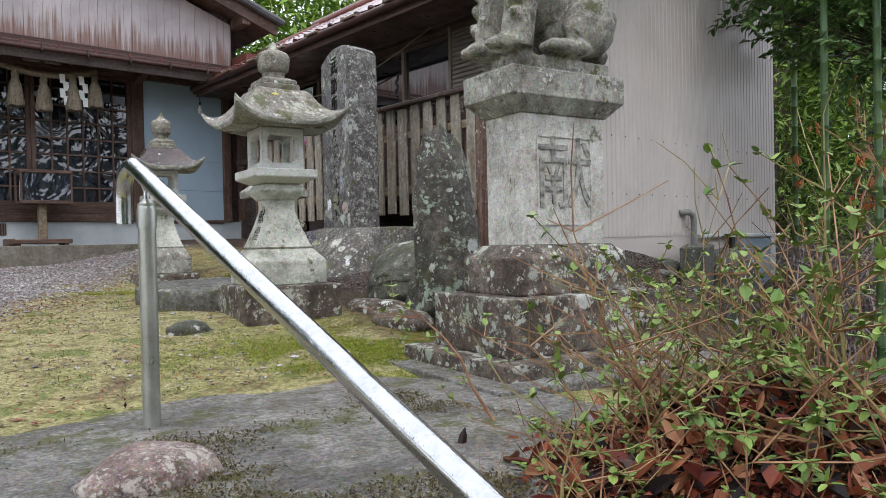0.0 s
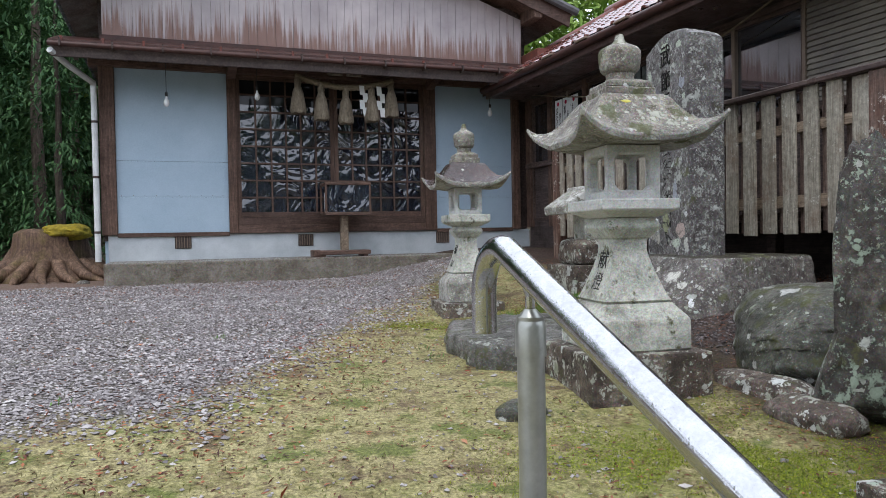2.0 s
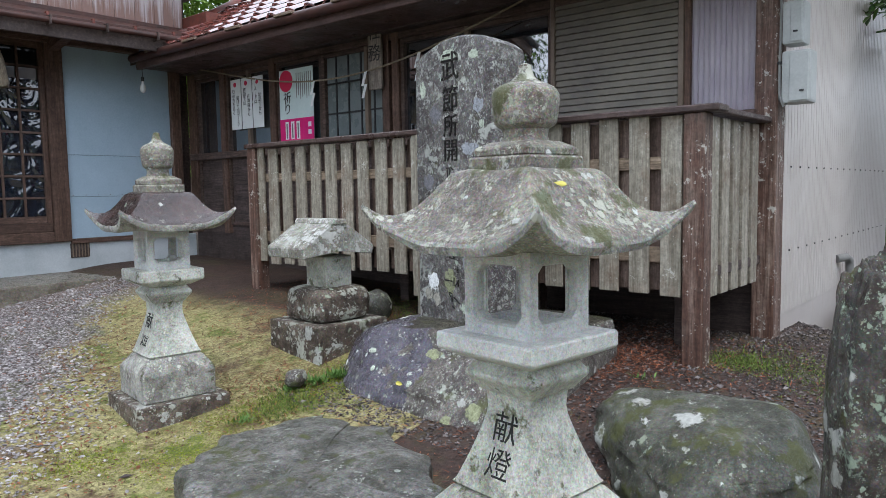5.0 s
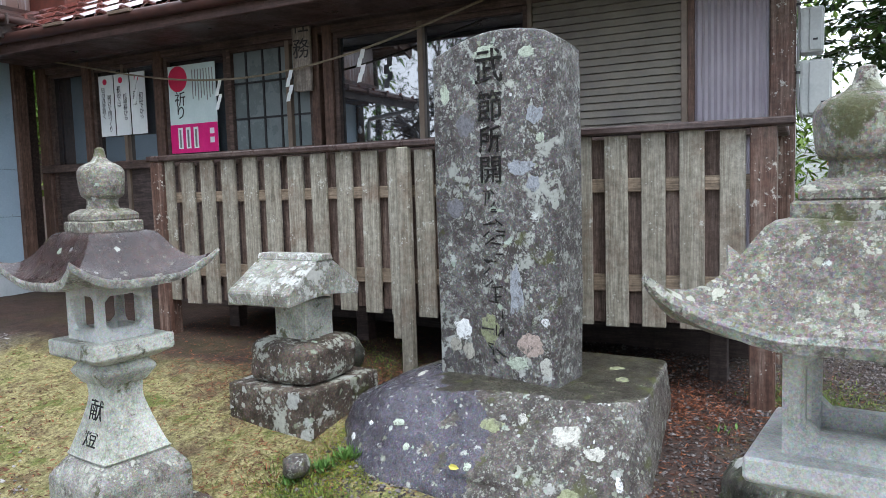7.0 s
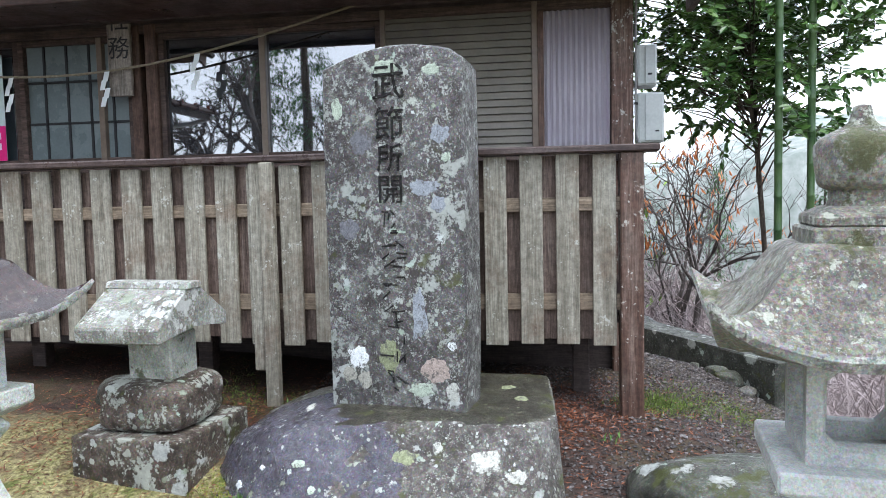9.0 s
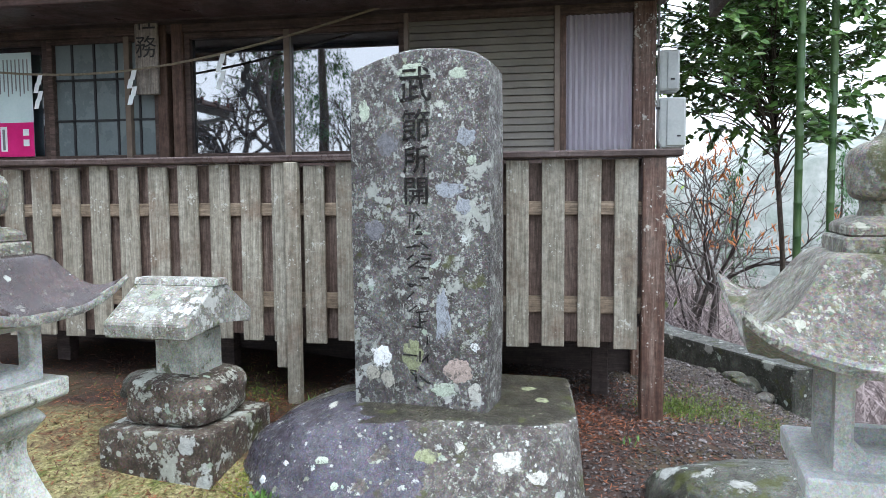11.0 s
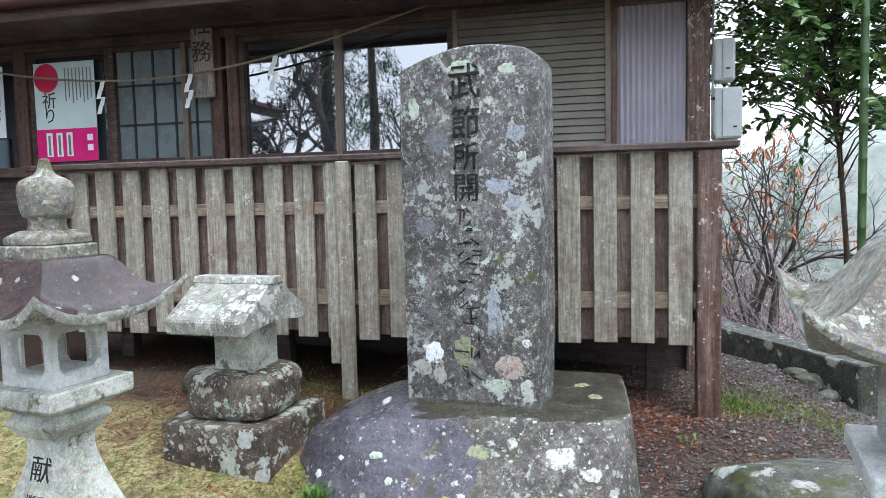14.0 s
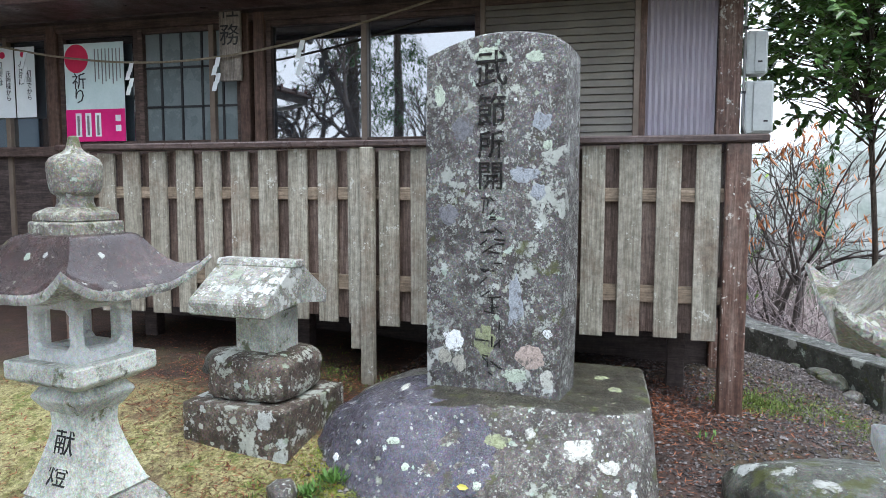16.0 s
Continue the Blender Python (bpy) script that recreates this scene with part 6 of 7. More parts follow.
bm = loft(bmesh.new(), [square(0.7, -0.065, 0.43), square(0.7, 0.1, 0.43), square(0.56, 0.16, 0.31)])
part("upper_step", bevel(bm, 0.01, 2), "base", pd)
part("shaft", bevel(loft(bmesh.new(), [square(0.515, 0.155, 0.275), square(0.515, 0.77, 0.275)]), 0.008), "pedestal", pd, "pale shaft with a recessed panel")
bm = bmesh.new()
for a, b, c, d in ((-0.16, 0.16, 0.66, 0.67), (-0.16, 0.16, 0.25, 0.26), (-0.17, -0.16, 0.26, 0.66), (0.16, 0.17, 0.26, 0.66)):
    box(bm, a, b, -0.142, -0.1365, c, d)
part("panel_frame", bm, "pedestal", pd)
glyphs("lettering", "献", 0.36, "carve2", pd, Matrix.Translation((0.0, -0.1375, 0.47)) @ Matrix.Rotation(math.pi / 2, 4, "X"), 0.006, "large carved character")
bm = loft(bmesh.new(), [square(0.53, 0.765, 0.29), square(0.67, 0.83, 0.38), square(0.69, 0.835, 0.39), square(0.69, 0.965, 0.39)])
part("cap", bevel(bm, 0.01, 2), "capstone", pd, "heavy overhanging cap stone")


def lion(m):
    """A seated guardian lion in stone, one mesh."""
    bm = bmesh.new()

    def blob(c, r, rot=(0, 0, 0), sub=3):
        t = pose(*c, *rot) @ Matrix.Diagonal((*r, 1))
        bmesh.ops.create_icosphere(bm, subdivisions=sub, radius=1, matrix=t)
    box(bm, -0.225, 0.225, -0.125, 0.125, 0.0, 0.06)
    blob((0.1, 0, 0.24), (0.16, 0.125, 0.17))
    blob((-0.02, 0, 0.36), (0.17, 0.115, 0.2), (0, 35, 0))
    blob((-0.12, 0, 0.46), (0.13, 0.12, 0.16))
    blob((-0.19, 0, 0.64), (0.14, 0.125, 0.135))
    blob((-0.3, 0, 0.6), (0.07, 0.085, 0.06))
    blob((-0.28, 0, 0.67), (0.05, 0.1, 0.03))
    for s in (-1, 1):
        tube(bm, [(-0.12, s * 0.08, 0.5), (-0.17, s * 0.085, 0.38), (-0.2, s * 0.085, 0.22), (-0.22, s * 0.085, 0.08)], [0.085, 0.074, 0.064, 0.068], 14)
        for k in range(4):
            blob((-0.2 - 0.012 * k, s * 0.13, 0.4 - 0.07 * k), (0.05, 0.022, 0.03), (0, 30, 0), 2)
        blob((-0.25, s * 0.085, 0.1), (0.075, 0.055, 0.04))
        for k in range(3):
            blob((-0.31, s * 0.085 + (k - 1) * 0.032, 0.093), (0.028, 0.017, 0.024), (0, 0, 0), 2)
        blob((0.12, s * 0.12, 0.2), (0.13, 0.06, 0.12), (0, -20, 0))
        blob((0.0, s * 0.135, 0.1), (0.12, 0.045, 0.035))
        for k in range(3):
            blob((-0.1, s * 0.135 + (k - 1) * 0.028, 0.093), (0.028, 0.015, 0.022), (0, 0, 0), 2)
        blob((-0.15, s * 0.12, 0.72), (0.03, 0.02, 0.06), (0, 0, 0), 2)
        for k in range(9):
            a = k * 0.7
            blob((-0.06 + 0.07 * math.cos(a), s * 0.12, 0.56 + 0.12 * math.sin(a)), (0.045, 0.035, 0.045), (0, 0, 0), 2)
    for k in range(12):
        a = k * 1.3
        blob((0.23 + 0.035 * math.cos(a), 0.06 * math.sin(a * 1.7), 0.12 + 0.028 * k), (0.055, 0.05, 0.05), (0, 0, 0), 2)
    bm.normal_update()
    for v in bm.verts:
        v.co += v.normal * (0.008 * noise.noise(v.co * 22) + 0.005 * noise.noise(v.co * 60))
    ob = solid("guardian_lion", bm, "statue", "mottled grey stone guardian lion seated on its pedestal", "statue", "", "", m, 60)
    weld = ob.modifiers.new("weld", "REMESH")
    weld.mode, weld.voxel_size, weld.use_smooth_shade = "VOXEL", 0.008, True
    return ob


lion(pose(3.45, 2.209, 0.962, 0, 0, -9) @ Matrix.Scale(1.22, 4))

# ---- hand rail ----
hr = thing("handrail", "shiny stainless steel pipe handrail on a round post", "handrail")
bm = bmesh.new()
rx, sl = 1.55, 0.42
pts = [(rx, 2.4 - 0.001 - k * 0.45, 0.455 - k * 0.45 * sl) for k in range(8)]
arc = [(rx, 2.43 + 0.1 * math.sin(a), 0.36 + 0.105 * math.cos(a)) for a in [radians(q) for q in (90, 75, 60, 45, 30, 15, 0, -12)]]
tube(bm, [(rx, 2.53, 0.27)] + arc + pts[1:], 0.029, 20)
part("rail", bm, "steel", hr, "", 60)
bm = bmesh.new()
tube(bm, [(rx, 2.3, -0.45), (rx, 2.3, 0.27), (rx, 2.3, 0.33)], 0.028, 18)
pst = part("post", bm, "steelpost", hr, "dulled steel post", 40)
bm = bmesh.new()
tube(bm, [(rx, 2.3, 0.25), (rx, 2.3, 0.31), (rx, 2.3, 0.33), (rx, 2.3, 0.345)], [0.031, 0.031, 0.026, 0.012], 18)
part("cap", bm, "steelpost", pst, "", 40)
bm = bmesh.new()
tube(bm, [(rx, 2.3, 0.33), (rx, 2.3, 0.37), (rx, 2.3, 0.4)], [0.01, 0.01, 0.018], 10)
part("bracket", bm, "steel", pst)
for y in (-0.5,):
    bm = bmesh.new()
    tube(bm, [(rx, y, -1.6), (rx, y, 0.42 - (2.4 - y) * sl)], 0.028, 16)
    part("post", bm, "steelpost", hr)

# ---- concrete kerb and moss wall by the end of the office ----
kb = thing("kerb", "mossy concrete kerb beyond the fence", "kerb", None, "", "structure")
bm = bmesh.new()
loft(bm, [[(7.9, 4.1, z), (7.25, 3.72, z), (6.3, 3.2, z), (6.4, 3.02, z), (8.1, 3.85, z)] for z in (-1.6, 0.09)])
part("kerb_stone", bevel(bm, 0.012), "mossrock", kb)
rng = random.Random(41)
for k in range(16):
    x = 6.35 + 0.085 * k + rng.gauss(0, 0.03)
    y = 3.36 + 0.045 * k + rng.gauss(0, 0.05)
    q = rng.uniform(0.09, 0.2)
    solid("rubble_stone", facet(rough_rock((q, q * 0.75, q * 0.6), 30 + k, 0.12, 3.2, 3), ((-0.6, 0.2, 0.6, q * 0.3),)), rng.choice(("boulder", "slab", "rock")), "grey rubble stone lying along the kerb", "stone", "rubble by the kerb", "", pose(x, y, gz(x, y) + q * 0.12, 0, 0, rng.uniform(0, 180)), 40)
solid("moss_wall", rough_rock((0.9, 0.4, 1.3), 14.2, 0.05, 6, 4), "mossrock", "dark moss-topped block wall beside the shed door", "wall", "", "", pose(8.35, 3.85, -0.62, 0, 0, 0), 60)


# ---- trees and plants ----
def leaf_quad(verts, faces, p, d, up, length, width, fold=0.15):
    """A pointed leaf of four corners, folded a little along its rib."""
    s = d.cross(up)
    s = s.normalized() if s.length > 1e-4 else Vector((1, 0, 0))
    u = s.cross(d).normalized()
    i = len(verts)
    mid = p + d * length * 0.45
    verts += [p, mid + s * width / 2 + u * fold * width, p + d * length, mid - s * width / 2 + u * fold * width]
    faces += [(i, i + 1, i + 2), (i, i + 2, i + 3)]


def conifer(rng, height, spread, cards, bare=0.12):
    verts, faces = [], []
    n = int(height * 9)
    for k in range(n):
        f = bare + (1 - bare) * (k + rng.random()) / n
        z = height * f
        a = rng.uniform(0, 2 * math.pi)
        L = spread * (1.02 - f) ** 0.7 * rng.uniform(0.65, 1.1)
        d = Vector((math.cos(a), math.sin(a), rng.uniform(-0.35, 0.1)))
        for c in range(cards):
            g = rng.uniform(0.12, 1.0)
            p = Vector((0, 0, z)) + d * L * g + Vector((rng.gauss(0, 0.12), rng.gauss(0, 0.12), rng.gauss(0, 0.1) - 0.25 * g * g))
            q = (d * 0.6 + Vector((rng.gauss(0, 0.5), rng.gauss(0, 0.5), rng.uniform(-1.1, 0.2)))).normalized()
            leaf_quad(verts, faces, p, q, Vector((0, 0, 1)), rng.uniform(0.14, 0.3), rng.uniform(0.03, 0.075))
    return verts, faces


def tree_thing(name, label, height, spread, cards, seed, mat="cedar", trunk=0.14, bare=0.12):
    rng = random.Random(seed)
    t = thing(name, label, "tree", None, "trees round the yard")
    bm = bmesh.new()
    tube(bm, [(0.03 * math.sin(k * 1.7), 0.03 * math.cos(k * 2.1), height * k / 8 - 0.3) for k in range(9)], [trunk * (1.08 - k / 8) + 0.01 for k in range(9)], 10)
    part("trunk", bm, "bark", t, "", 60)
    v, f = conifer(rng, height, spread, cards, bare)
    o = pydata("crown", v, f, mat)
    o.parent = t
    return t


cedar_a = tree_thing("cedar_tree", "tall dark green cedar with drooping boughs", 11.0, 2.5, 34, 3)
cedar_a.matrix_basis = pose(-3.4, 15.6, 0.0)
cedar_b = tree_thing("cedar_tree", "broad dark green cedar behind the hall", 9.0, 2.3, 34, 8, "cedar", 0.13, 0.03)
cedar_b.matrix_basis = pose(-1.6, 17.2, 0.2)
cedar_c = tree_thing("cedar_tree", "tall cedar with a bare lower trunk across the yard", 12.0, 2.6, 44, 13, "cedar", 0.2, 0.3)
cedar_c.matrix_basis = pose(-14.0, 15.0, 0.0)
rng = random.Random(21)
for x, y, s in ((-5.6, 18.5, 1.1), (-4.2, 21.5, 1.3), (-1.4, 21.0, 1.1), (-7.6, 23.0, 1.3), (-11.5, 20.0, 1.3), (0.5, 23.5, 1.2), (-2.4, 13.9, 0.55), (-0.9, 14.6, 0.6), (-3.2, 18.8, 1.0), (-6.6, 20.5, 1.1)):
    copy_thing(cedar_a if rng.random() < 0.5 else cedar_b, pose(x, y, gz(x, y) - 0.1, 0, 0, rng.uniform(0, 360)) @ Matrix.Scale(s, 4))
for x, y, s in ((-13, 1.5, 1.1), (-15, 20, 1.3), (-10, -3, 1.2), (-5.2, -10, 1.2), (0.5, -13, 1.2), (6, -12.5, 1.1), (2.8, -18, 1.4), (-9.5, -8, 1.2), (10.5, -13, 1.2), (16.5, 5.2, 0.8), (30, 1.5, 0.8), (36, -3, 0.9), (33, 5.0, 0.9), (26, 6.5, 0.9), (42, 1, 1.0), (40, -9, 1.0)):
    copy_thing(cedar_b if rng.random() < 0.6 else cedar_a, pose(x, y, gz(x, y) - 0.1, 0, 0, rng.uniform(0, 360)) @ Matrix.Scale(s, 4))


for x, y, s in ((-9.0, 11.6, 0.9), (-10.5, 13.6, 1.15)):
    copy_thing(cedar_c, pose(x, y, gz(x, y) - 0.1, 0, 0, 70 * x) @ Matrix.Scale(s, 4))


def grow(bm, rng, p, d, length, r, depth, tips, bend=0.35, splits=(2, 3), shrink=0.68):
    pts, rs, q = [p], [r], p
    n = 4
    for k in range(n):
        d = (d + Vector((rng.gauss(0, bend), rng.gauss(0, bend), rng.gauss(0, bend) + 0.05)) * 0.4).normalized()
        q = q + d * length / n
        pts.append(q)
        rs.append(r * (1 - 0.4 * (k + 1) / n))
        if depth and k >= 1:
            for _ in range(rng.choice(splits) if k == n - 1 else (1 if rng.random() < 0.55 else 0)):
                e = (d + Vector((rng.gauss(0, 0.55), rng.gauss(0, 0.55), rng.gauss(0, 0.4)))).normalized()
                grow(bm, rng, q, e, length * shrink * rng.uniform(0.7, 1.1), r * 0.55, depth - 1, tips, bend, splits, shrink)
    tube(bm, pts, rs, 6 if r > 0.02 else 4)
    tips.append((q, d))


def bare_tree(name, label, m, height, r, depth, seed, mat="twig", category="tree", bend=0.35):
    rng = random.Random(seed)
    t = thing(name, label, category, m)
    bm, tips = bmesh.new(), []
    for _ in range(3 if category == "shrub" else 1):
        grow(bm, rng, Vector((rng.gauss(0, 0.03), rng.gauss(0, 0.03), -0.1)), Vector((rng.gauss(0, 0.3) if category == "shrub" else 0.05, rng.gauss(0, 0.3) if category == "shrub" else 0, 1)).normalized(), height, r, depth, tips, bend)
    part("branch_crown", bm, mat, t, "", 60)
    return t, tips


bare_tree("bare_tree", "leafless spreading tree beyond the yard", pose(-6.6, 11.2, -0.2, 0, 0, 20), 2.6, 0.24, 5, 4, "twig")
bare_tree("bare_tree", "leafless leaning tree beyond the yard", pose(-8.5, 13.4, -0.2, 0, 0, 140), 2.3, 0.2, 5, 14, "twig")
bare_tree("bare_tree", "leafless forked tree beyond the yard", pose(-8.2, 10.2, -0.2, 0, 0, 200), 2.2, 0.16, 5, 24, "twig")
sr, tips = bare_tree("bare_shrub", "thin leafless shrub with a few orange leaves", pose(11.6, 3.05, gz(11.6, 3.05), 0, 0, 60), 1.75, 0.045, 5, 7, "twig", "shrub", 0.3)
rng = random.Random(3)
v, f = [], []
for q, d in tips:
    if q.z > 2.15 and rng.random() < 0.07:
        for _ in range(3):
            leaf_quad(v, f, q + Vector((rng.gauss(0, 0.03), rng.gauss(0, 0.03), rng.gauss(0, 0.03))), Vector((rng.gauss(0, 0.5), rng.gauss(0, 0.5), -1)).normalized(), Vector((1, 0, 0.2)), 0.15, 0.06)
o = pydata("dead_foliage", v, f, "orange")
o.parent = sr
tagged(o, "hanging orange dead leaves", "", "", "stuff")
sr2, _ = bare_tree("bare_shrub", "leafless twiggy shrub on the slope", pose(13.2, 2.2, gz(13.2, 2.2), 0, 0, 10), 1.3, 0.03, 5, 17, "twig", "shrub", 0.3)

# evergreen with separate glossy leaves
ev = thing("evergreen_tree", "evergreen tree with glossy oval leaves over the slope", "tree")
rng = random.Random(11)
bm = bmesh.new()
tube(bm, [(9.9, 2.2, -2.2), (9.8, 2.3, 0.6), (9.6, 2.5, 2.4), (9.4, 2.6, 5.2)], [0.035, 0.03, 0.025, 0.01], 8)
v, f = [], []
for k in range(620):
    c = Vector((rng.gauss(0, 1), rng.gauss(0, 1), rng.gauss(0, 1))).normalized() * rng.random() ** 0.4
    p = Vector((9.3 + 1.3 * c.x, 2.75 + 1.35 * c.y, 3.2 + 2.1 * c.z))
    if p.z < 1.45 + 0.4 * (p.y - 1.5) or p.y + 0.11 > 0.485 * (p.x - 0.725):
        continue
    root = Vector((9.8 - 0.08 * p.z, 2.3 + 0.07 * p.z, max(0.4, p.z - 0.5)))
    if k % 3 == 0:
        mid = root.lerp(p, 0.5) + Vector((0, 0, 0.12))
        tube(bm, [root, mid, p], [0.011, 0.008, 0.005], 4, False)
    d = (p - root).normalized() * 0.7 + Vector((rng.gauss(-0.2, 0.5), rng.gauss(0.1, 0.5), rng.gauss(-0.15, 0.35)))
    d.normalize()
    L = rng.uniform(0.3, 0.6)
    pts = [p]
    for j in range(4):
        d = (d + Vector((rng.gauss(0, 0.15), rng.gauss(0, 0.15), rng.gauss(-0.06, 0.1)))).normalized()
        pts.append(pts[-1] + d * L / 4)
    tube(bm, pts, [0.005, 0.004, 0.003, 0.003, 0.002], 4, False)
    for j in range(1, 5):
        for q in range(3):
            for side in (-1, 1):
                b = pts[j - 1].lerp(pts[j], q / 3)
                s = d.cross(Vector((0, 0, 1))).normalized() * side
                ld = (s * 0.8 + d * 0.6 + Vector((rng.gauss(0, 0.3), rng.gauss(0, 0.3), rng.gauss(-0.1, 0.35)))).normalized()
                leaf_oval(v, f, b, ld, Vector((rng.gauss(-0.5, 0.7), rng.gauss(0, 0.7), 1)), rng.uniform(0.075, 0.13), rng.uniform(0.04, 0.06))
part("trunk", bm, "bark", ev, "", 60)
o = pydata("crown", v, f, "broad")
o.parent = ev


def bamboo(x, y, h, r, lean):
    b = thing("bamboo", "slim green bamboo culm with ringed joints", "bamboo", None, "bamboo culms")
    bm = bmesh.new()
    pts, rs = [], []
    for k in range(int(h / 0.3)):
        z = -1.5 + k * 0.3
        for dz, q in ((0, 1.0), (0.01, 1.13), (0.02, 1.0)):
            pts.append((x + lean * z * z * 0.012, y, z + dz))
            rs.append(r * q)
    tube(bm, pts, rs, 8)
    part("culm", bm, "bamboo", b, "", 50)


for x, y, r, ln in ((8.05, 2.68, 0.036, 0.25), (8.33, 2.31, 0.036, 0.1), (12.0, 4.62, 0.045, 0.2)):
    bamboo(x, y, 8, r, ln)
bm = bmesh.new()
tube(bm, [(15.9, 6.5, -3), (15.9, 6.5, 2), (15.85, 6.5, 9)], [0.3, 0.26, 0.2], 12)
ct = thing("cedar_tree", "tall rough cedar trunk beyond the office", "tree")
part("trunk", bm, "bark", ct, "", 60)

# far woods: leaf masses on the hill behind the roofs and on the slope
rng = random.Random(31)


def leaf_mass(name, label, mat, count, spot, size):
    verts, faces = [], []
    for _ in range(count):
        p = Vector(spot())
        leaf_quad(verts, faces, p, Vector((rng.gauss(0, 1), rng.gauss(0, 1), rng.gauss(-0.5, 0.6))).normalized(), Vector((rng.gauss(0, 0.4), rng.gauss(0, 0.4), 1)), rng.uniform(*size), rng.uniform(*size) * 0.3)
    o = pydata(name, verts, faces, mat)
    tagged(o, label, "woods", "", "stuff")


def hill_spot():
    cx = rng.uniform(-22, 34)
    cy = rng.uniform(24, 36)
    cx, cy = round(cx / 2.4) * 2.4, round(cy / 2.4) * 2.4
    z = gz(cx, cy) + 9 + 3.5 * noise.noise(Vector((cx * 0.31, cy * 0.37, 1.5)))
    return (cx + rng.gauss(0, 0.8), cy + rng.gauss(0, 0.8), z - 11 * rng.random() + rng.gauss(0, 0.4))


leaf_mass("bamboo_woods", "light green bamboo woods on the hill behind", "forest", 70000, hill_spot, (0.4, 0.85))


def grove_spot():
    cx, cy = rng.choice(((-2.5, 19), (-5, 20), (-8, 19), (-1, 22), (-4, 24), (-8, 24), (-12, 24), (1.5, 21)))
    return (cx + rng.gauss(0, 1.0), cy + rng.gauss(0, 0.7), rng.uniform(-0.2, 12))


def east_spot():
    return (rng.uniform(17, 24), rng.uniform(6.2, 10.5), rng.uniform(-2, 9))


def south_spot():
    x = rng.uniform(-16, 16)
    return (x, rng.uniform(-19, -14), -2 + (9 + 3 * noise.noise(Vector((x * 0.4, 2, 5)))) * rng.random())


# added out of view to darken door reflections and low sky light
leaf_mass("south_woods", "unseen evergreen woods added to darken the door reflections", "cedar", 30000, south_spot, (0.4, 0.9))
leaf_mass("east_woods", "dark evergreen woods beyond the office", "cedar", 22000, east_spot, (0.3, 0.7))
leaf_mass("cedar_woods", "dense dark cedar woods beside the hall", "cedar", 90000, grove_spot, (0.14, 0.42))


def slope_spot():
    cx, cy = rng.choice(((14, 4.8), (15, 5.6), (13, 4.5), (16, 6.2), (17, 5.8), (15, 4.6)))
    return (cx + rng.gauss(0, 0.7), cy + rng.gauss(0, 0.6), rng.uniform(-1.5, 5.5))


leaf_mass("bamboo_thicket", "sunlit bamboo leaves beyond the office", "forest", 12000, slope_spot, (0.12, 0.26))
# tangle of bare brush on the slope
vs, fs = [], []
for _ in range(13000):
    x, y = rng.uniform(9.5, 24), rng.uniform(-6.5, 4.0)
    if y > 4.3 - 0.02 * x:
        continue
    p = Vector((x, y, gz(x, y)))
    d = Vector((rng.gauss(0, 0.5), rng.gauss(0, 0.5), 1)).normalized()
    L = rng.uniform(1.0, 2.6) * (1 + 0.5 * (x > 14))
    w = 0.006
    for k in range(5):
        q = p + d * L * k / 4 + Vector((0, 0, -0.12 * k * k * rng.random() * 0.4))
        i = len(vs)
        vs += [q + Vector((w, 0, 0)), q + Vector((-w / 2, w, 0)), q + Vector((-w / 2, -w, 0))]
        if k:
            for j in range(3):
                fs.append((i - 3 + j, i - 3 + (j + 1) % 3, i + (j + 1) % 3, i + j))
        d = (d + Vector((rng.gauss(0, 0.3), rng.gauss(0, 0.3), rng.gauss(-0.05, 0.2)))).normalized()
o = pydata("bare_brush", vs, fs, "brush")
tagged(o, "pinkish grey tangle of leafless brush on the slope", "brush", "", "stuff")
# far hills, with the mist haze put into their pale colour
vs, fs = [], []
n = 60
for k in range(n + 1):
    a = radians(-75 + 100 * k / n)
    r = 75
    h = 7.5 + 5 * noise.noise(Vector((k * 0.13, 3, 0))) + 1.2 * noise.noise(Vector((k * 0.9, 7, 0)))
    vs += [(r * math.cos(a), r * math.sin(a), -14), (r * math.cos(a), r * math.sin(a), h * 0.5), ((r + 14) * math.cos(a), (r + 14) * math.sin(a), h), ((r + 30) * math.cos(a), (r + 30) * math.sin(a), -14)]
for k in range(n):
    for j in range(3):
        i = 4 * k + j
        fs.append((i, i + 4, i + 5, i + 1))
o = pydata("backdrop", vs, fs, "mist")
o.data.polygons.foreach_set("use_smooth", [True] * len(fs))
tagged(o, "wooded hills across the valley, mist haze in their pale colour", "hills", "", "structure")

